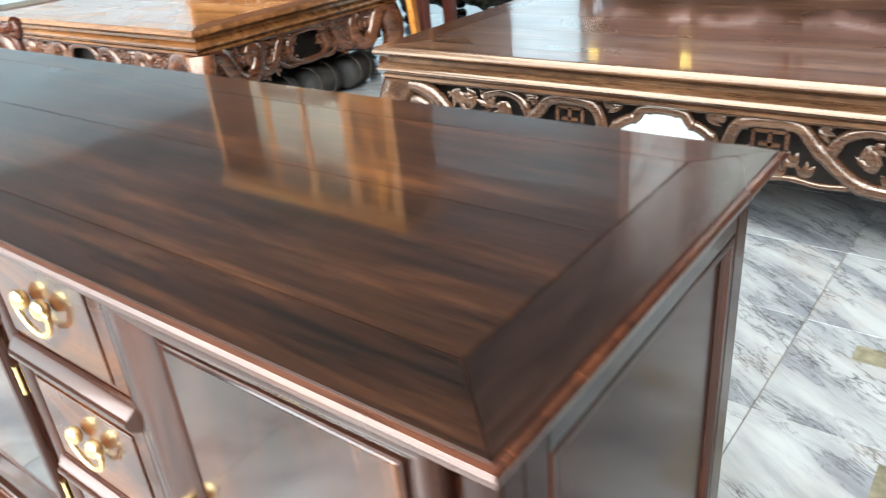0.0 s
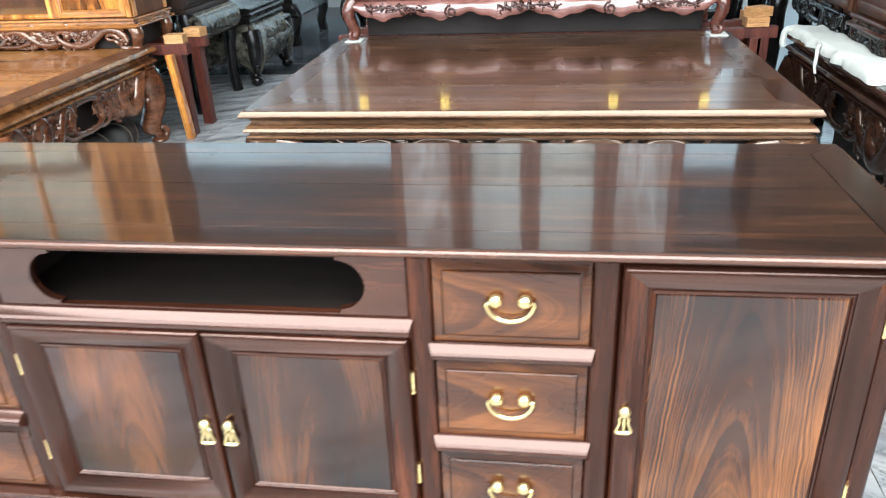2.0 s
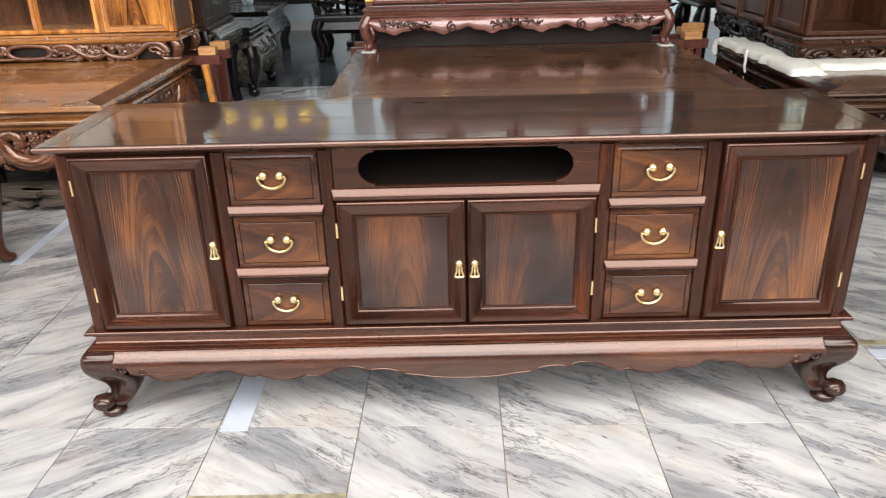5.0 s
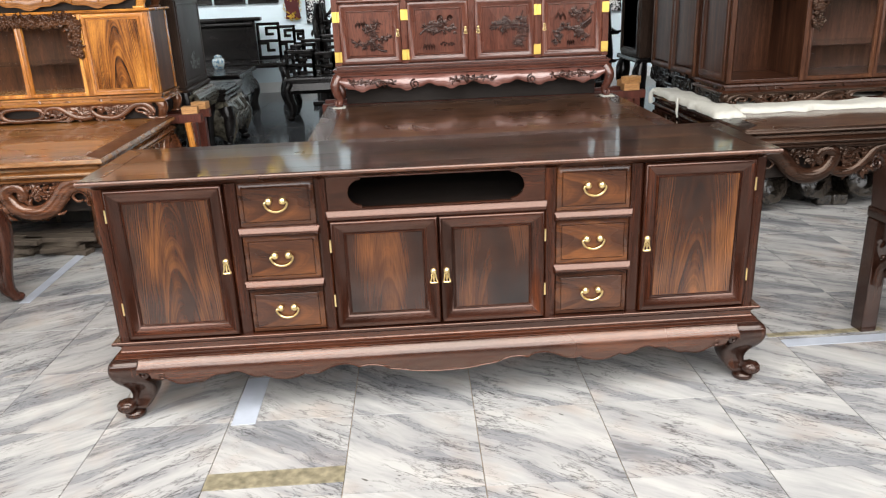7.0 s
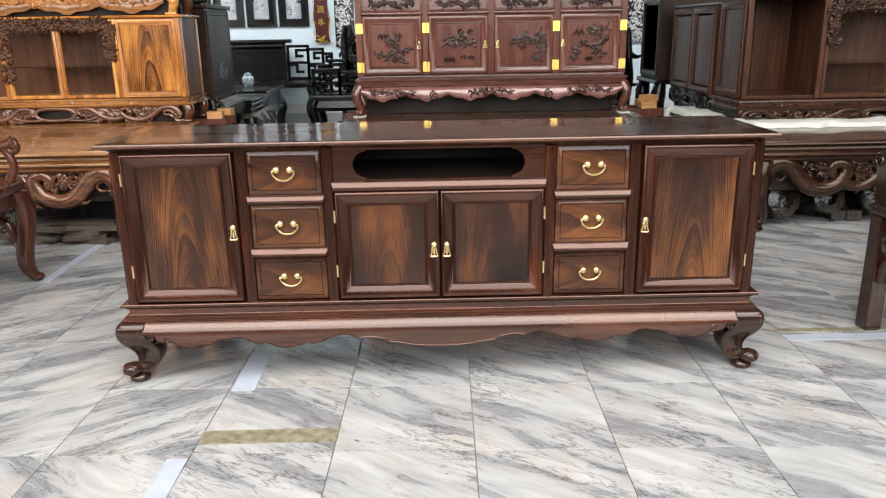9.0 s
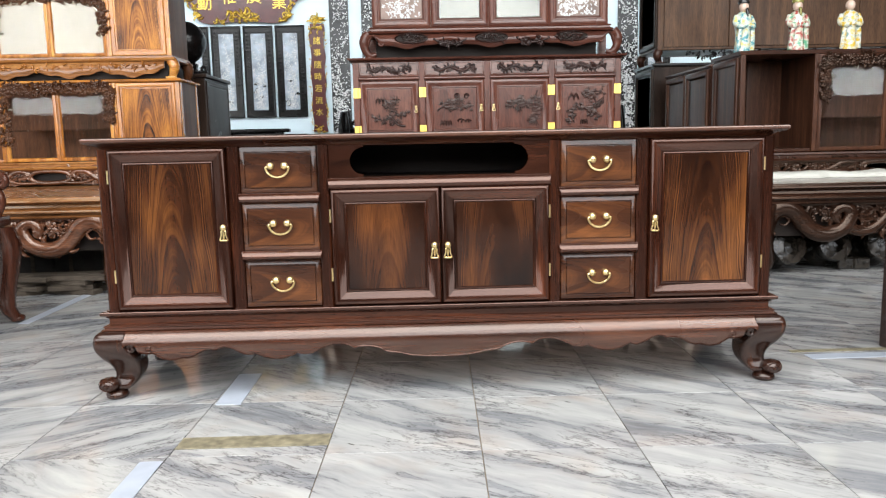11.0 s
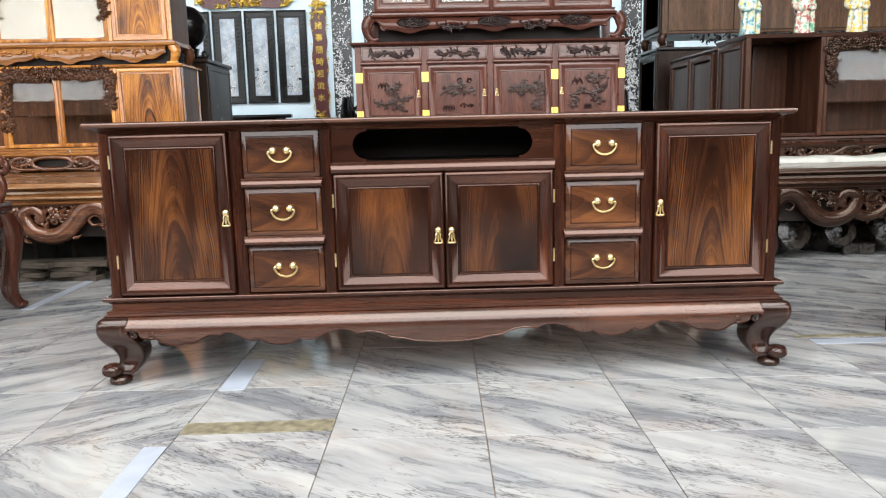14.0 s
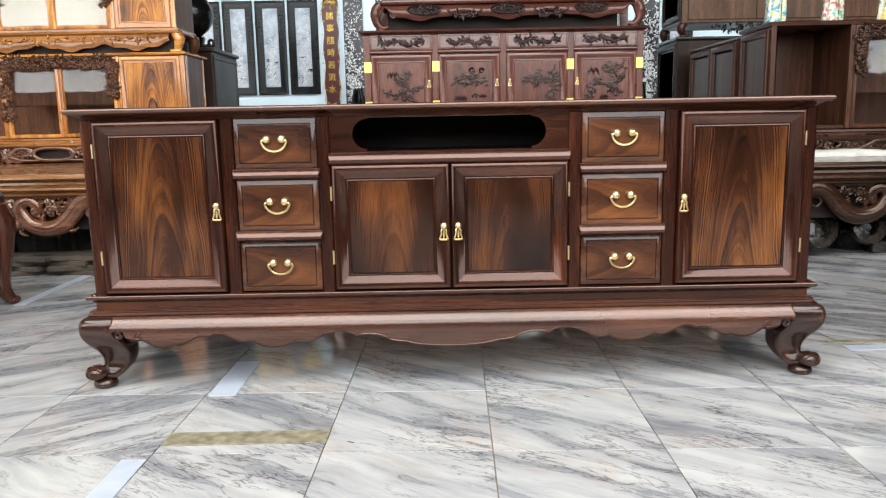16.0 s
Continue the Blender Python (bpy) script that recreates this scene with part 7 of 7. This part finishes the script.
part("gilt_border", bm, m_gilt, cp, "gilt leaf carving", at=(0, -0.05, 0), sharp=70, kind="stuff")
for i, c in enumerate("諸事隨時若流水"):
    letter(c, 0.112, -0.005, 0.50 - 0.165 * i, cp, -0.047)


def pearl_strip(x0, x1, z0, z1, seed, label):
    p = thing("inlaid_strip", ((x0 + x1) / 2, YW, (z0 + z1) / 2 + 0.065), label, "wall panel", "inlaid strips")
    w, h = (x1 - x0) / 2, (z1 - z0) / 2
    bm = bmesh.new()
    box(bm, -w, w, -0.03, -0.003, -h, h, 0.004)
    part("board", bm, m_black_board, p)
    part("shell_inlay", inlay(2 * w, 2 * h, seed, 2.2, True), m_pearl, p, "pale shell bamboo and characters", at=(0, -0.0315, 0), smooth=False, kind="stuff")


pearl_strip(-1.33, -1.06, 0.85, 3.05, 7, "tall black lacquer strip with shell bamboo inlay on the wall")
pearl_strip(-0.88, -0.61, 0.85, 3.05, 8, "tall black lacquer strip with shell bamboo inlay on the wall")
pearl_strip(2.76, 3.05, 0.85, 3.05, 9, "tall black lacquer strip with shell bamboo inlay on the wall")
hung_panel(3.10, 3.52, 1.29, 2.38, 130)

# black bench with a fretted back and side
bn = thing("bench", (-2.37, 7.98, 0), "black lacquered bench with solid back and fretted arm", "bench")
boxed("seat", bn, m_ebony, -1.4, 0.85, -0.35, 0.40, 0.43, 0.49, 0.01)
boxed("back_board", bn, m_ebony, -1.4, 0.37, 0.34, 0.40, 0.4905, 0.985, 0.008)
boxed("back_cornice", bn, m_ebony, -1.45, 0.46, 0.30, 0.44, 0.9855, 1.035, 0.015)
bm = bmesh.new()
extrude_x(bm, half_round(0.07, 0.035, 8) + [(0.01, 0.035), (0.01, -0.035)], -1.38, 0.34)
part("rolled_rail", bm, m_ebony, bn, "rounded black rail under the cornice", at=(0, 0.3395, 0.945), sharp=50)
boxed("back_frame", bn, m_ebony, -1.38, 0.33, 0.325, 0.3395, 0.86, 0.90, 0.004)
for x in (-1.33, 0.78):
    for y in (-0.29, 0.34):
        bm = bmesh.new()
        tube(bm, smooth_line([(0, 0, 0.43), (0.03, -0.02, 0.32), (0.0, 0, 0.12), (0.03, -0.02, 0.05), (0, 0, 0)], 4), [0.06] * 5 + [0.05] * 7 + [0.04] * 5, 9)
        part("leg", bm, m_ebony, bn, at=(x, y, 0), sharp=60)


def meander(w, h, r):
    """Stepped square fret of flat bars, higher at one end."""
    bm = bmesh.new()

    def bar(xa, za, xb, zb):
        box(bm, min(xa, xb) - r, max(xa, xb) + r, -r, r, min(za, zb) - r, max(za, zb) + r, r * 0.3, 1)

    for x0, x1, top in ((0.0, 0.46 * w, h), (0.46 * w, 0.80 * w, 0.90 * h), (0.80 * w, w, 0.76 * h)):
        bar(x0, 0, x0, top)
        bar(x0, top, x1, top)
        bar(x1, 0, x1, top)
        for k in range(2):
            z0 = top * (0.02 + 0.48 * k)
            z1, zm, xm = z0 + top * 0.42, z0 + top * 0.20, x0 + (x1 - x0) * 0.42
            bar(x0, z0, x1, z0)
            if x1 - x0 > 5 * r:
                bar(xm, z1 - top * 0.04, x1, z1 - top * 0.04) if k else bar(x0, z1, xm, z1)
                bar(xm, zm, xm, z1 - top * 0.04)
                bar(xm, zm, xm + (x1 - x0) * 0.28, zm)
    return bm


part("fretted_back", meander(0.60, 0.44, 0.019), m_ebony, bn, "squared black fretwork", at=(0.40, 0.36, 0.50), smooth=False)
ac = thing("fret_chair", (-1.01, 6.25, 0), "black lacquered chair with squared fret arms and ball feet", "chair")
boxed("seat", ac, m_ebony, -0.33, 0.42, -0.28, 0.30, 0.40, 0.46, 0.01)
part("fretted_arm", meander(0.62, 0.28, 0.019), m_ebony, ac, "squared black fretwork", at=pose(-0.28, -0.24, 0.45, 0, 0, 0), smooth=False)
part("fretted_back", meander(0.62, 0.40, 0.019), m_ebony, ac, "squared black fretwork", at=pose(0.34, 0.27, 0.45, 0, 0, 180), smooth=False)
for x in (-0.28, 0.37):
    for y in (-0.23, 0.25):
        bm = bmesh.new()
        tube(bm, smooth_line([(0, 0, 0.40), (-0.03, -0.02, 0.30), (0.01, 0, 0.15), (-0.01, 0, 0.05)], 4), [0.078 - 0.0028 * i for i in range(13)], 9)
        blob(bm, (-0.012, -0.005, 0.037), (0.045, 0.045, 0.037), 2)
        part("leg", bm, m_ebony, ac, at=(x, y, 0), sharp=60)
bm = bmesh.new()
extrude_x(bm, [(0.0, 0.29), (-0.03, 0.33), (-0.012, 0.3995), (0.02, 0.3995), (0.02, 0.29)], -0.30, 0.38)
part("seat_rail", bm, m_ebony, ac, at=(0, -0.27, 0))

# black low table with a pillowed, veined apron; black table behind it, jar on it
bd = thing("black_low_table", (0, 0, 0), "black carved low table with pillowed veined aprons behind the amber daybed", "low table")
PX0, PX1, PY0, PY1 = -2.75, -1.615, 4.38, 5.10
bm = bmesh.new()
ring(bm, PX0, PX1, PY0, PY1, [(-0.05, 0.455), (0.0, 0.455), (0.006, 0.470), (-0.004, 0.482), (-0.004, 0.496), (0.012, 0.508), (0.018, 0.520), (0.008, 0.533), (0.014, 0.545), (0.020, 0.556), (0.012, 0.565)])
part("top", bm, m_ebony, bd)
for name, half, at, turn in (("veined_apron", (PY1 - PY0) / 2 - 0.02, (PX1 - 0.03, (PY0 + PY1) / 2, 0), 90), ("veined_apron", (PX1 - PX0) / 2 - 0.02, ((PX0 + PX1) / 2, PY0 + 0.03, 0), 0), ("veined_apron", (PX1 - PX0) / 2 - 0.02, ((PX0 + PX1) / 2, PY1 - 0.03, 0), 180), ("veined_apron", (PY1 - PY0) / 2 - 0.02, (PX0 + 0.03, (PY0 + PY1) / 2, 0), -90)):
    bm = bmesh.new()
    rings = []
    for i in range(41):
        x = -half + 2 * half * i / 40
        u = abs(x) / half
        low = 0.165 + 0.022 * math.cos(u * 9.4) + 0.010 * math.cos(u * 28) - 0.05 * max(u - 0.8, 0) / 0.2
        col = [(x, -0.105 * math.sin(0.25 + v * 2.5), 0.4545 + (low - 0.4545) * v) for v in [k / 9 for k in range(10)]]
        rings.append(col + [(p[0], p[1] + 0.03, p[2]) for p in col[::-1]])
    loops(bm, rings, True, True, True)
    part(name, bm, m_marbled, bd, "glossy bulging apron with pale veins", at=pose(*at, 0, 0, turn), sharp=60)
for sx, x in ((-1, PX0 + 0.05), (1, PX1 - 0.05)):
    for sy, y in ((-1, PY0 + 0.05), (1, PY1 - 0.05)):
        bm = bmesh.new()
        d = Vector((sx, sy, 0)).normalized()
        pts = smooth_line([d * a + Vector((0, 0, z)) for a, z in ((0.05, 0.40), (0.075, 0.30), (0.06, 0.20), (0.02, 0.13), (0.045, 0.07))], 4)
        tube(bm, pts, [0.075 - 0.0022 * i for i in range(17)], 12)
        tube(bm, [d * (0.04 + q[0]) + Vector((0, 0, q[2])) for q in spiral(0.0, 0.15, 0.055, 0.015, 200, 1.2)], 0.026, 8)
        blob(bm, d * 0.05 + Vector((0, 0, 0.044)), (0.052, 0.052, 0.044), 2)
        part("leg", bm, m_ebony, bd, at=(x, y, 0), sharp=60)
tb = thing("black_table", (-2.36, 6.50, 0), "black lacquered side table with a splayed apron near the bench", "table")
boxed("top", tb, m_ebony, -0.5, 0.56, -0.52, 0.50, 0.475, 0.52, 0.012)
bm = bmesh.new()
ring(bm, -0.46, 0.52, -0.48, 0.46, [(-0.03, 0.26), (0.050, 0.26), (0.055, 0.28), (0.035, 0.32), (0.005, 0.37), (-0.005, 0.42), (-0.005, 0.4745), (-0.03, 0.4745)])
part("apron", bm, m_ebony, tb, "splayed black apron")
for x in (-0.44, 0.50):
    for y in (-0.46, 0.44):
        bm = bmesh.new()
        tube(bm, smooth_line([(0, 0, 0.36), (0.04, 0, 0.26), (0.0, 0, 0.12), (0.02, 0, 0)], 4), 0.05, 9)
        part("leg", bm, m_ebony, tb, at=(x, y, 0), sharp=60)
m_china = porcelain("blue_white_china", (0.10, 0.22, 0.32), (0.45, 0.55, 0.58), (0.60, 0.66, 0.66))
bm = bmesh.new()
lathe(bm, [(0, 0), (0.05, 0), (0.052, 0.008), (0.066, 0.04), (0.072, 0.085), (0.062, 0.11), (0.040, 0.12), (0.046, 0.128), (0.046, 0.145), (0.02, 0.155), (0.0, 0.158)], 20)
tagged(part("ginger_jar", bm, m_china, at=(-2.19, 6.80, 0.5205), sharp=60), "blue and white china jar standing on the black table", "jar")

# dark root sculptures either side of the sideboard
for i, (x, y, s) in enumerate(((-1.01, 7.2, 0.78), (1.86, 5.1, 0.72))):
    bm = bmesh.new()
    rnd = random.Random(50 + i)
    box(bm, -0.16, 0.16, -0.16, 0.16, 0.0, 0.06, 0.01, 1)
    for k in range(9):
        a = rnd.uniform(0, 6.28)
        p = [(0.07 * math.cos(a), 0.07 * math.sin(a), 0.05)]
        for j in range(7):
            q = p[-1]
            p.append((q[0] * 0.8 + rnd.uniform(-0.035, 0.035), q[1] * 0.8 + rnd.uniform(-0.035, 0.035), q[2] + 0.21 * s))
        tube(bm, smooth_line(p, 3), [0.05 - 0.0010 * n for n in range(22)], 7)
    vine(bm, rnd, -0.08, 0.08, 0.3, 1.45 * s, 70, 0.03)
    tagged(part("root_sculpture", bm, m_ebony, at=(x, y, 0), sharp=70), "tall black carved root sculpture standing behind the sideboard", "sculpture", "root sculptures")
bm = bmesh.new()
box(bm, HALL["x0"], HALL["x1"], YW - 0.014, YW - 0.0005, 0.0, 0.14, 0.003)
tagged(part("baseboard", bm, m_plaster), "grey painted skirting along the wall", "baseboard", kind="structure")

# ---- floor tiles ----
TX, TY, GAP = 0.4045, 0.4045, 0.0026
ORG = Matrix.Translation((0.092, -0.0995, 0)) @ Matrix.Rotation(radians(-1.1), 4, "Z")
bm = bmesh.new()
w, h = TX / 2 - GAP / 2, TY / 2 - GAP / 2
loops(bm, [[(sx * (w - o), sy * (h - o), z) for sx, sy in ((-1, -1), (1, -1), (1, 1), (-1, 1))] for o, z in ((0, -0.008), (0, -0.0006), (0.0005, 0.0))], True, True, True)
tile = part("tile", bm, m_marble, floor_base, smooth=False, at=ORG @ Matrix.Translation((TX / 2, TY / 2, 0)))
# dark grey rear tile, darkened further for the reflected black furniture
m_rear_tile = plain("dark_grey_polished_tile", (0.032, 0.034, 0.037), 0.12, 0.0, 0.4, 5)
rest = bmesh.new()
for i in range(-20, 20):
    for j in range(-18, 24):
        if (i, j) == (0, 0):
            continue
        x, y = TX * (i + 0.5), TY * (j + 0.5)
        tilt = random.Random(i * 97 + j).uniform(-0.0006, 0.0006)
        if -9 <= i <= 7 and -4 <= j <= 11:
            turn = Matrix.Rotation(math.pi, 4, "Z") if random.Random(i * 31 + j * 7).random() < 0.4 else Matrix()
            if i < -2 and j > -2:
                turn = Matrix.Scale(-1, 4, (1, 0, 0)) @ turn
            again(tile, ORG @ Matrix.Translation((x, y, tilt)) @ turn, floor_base)
        else:
            c = ORG @ Vector((x, y, tilt))
            v = [rest.verts.new((c.x + sx * w, c.y + sy * h, c.z)) for sx, sy in ((-1, -1), (1, -1), (1, 1), (-1, 1))]
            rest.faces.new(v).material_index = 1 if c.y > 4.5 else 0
part("tile_field", rest, [m_marble, m_rear_tile], floor_base, smooth=False, kind="stuff")
for name, m, x0, x1, y0, y1 in (("filler_strip", m_tan, -0.722, -0.318, -0.442, -0.366), ("filler_strip", m_tan, 1.06, 1.31, 1.375, 1.44), ("filler_strip", m_tan, 1.174, 1.248, 0.79, 1.05), ("filler_strip", m_tan, 1.312, 1.46, 1.06, 1.125), ("filler_strip", m_tan, 1.28, 1.74, 0.285, 0.315), ("pale_strip", m_bluestrip, -0.708, -0.630, -0.104, 0.205),
                                ("pale_strip", m_bluestrip, -0.785, -0.726, -0.90, -0.517), ("pale_strip", m_bluestrip, -1.935, -1.885, 1.08, 2.10), ("pale_strip", m_bluestrip, 1.31, 1.75, 0.20, 0.256)):
    bm = bmesh.new()
    box(bm, (x0 - x1) / 2, (x1 - x0) / 2, (y0 - y1) / 2, (y1 - y0) / 2, -0.001, 0.0016, 0.0005, 1)
    part(name, bm, m, floor_base, "tan cut strip let into the floor" if m is m_tan else "pale blue strip let into the floor", at=((x0 + x1) / 2, (y0 + y1) / 2, 0.0012))
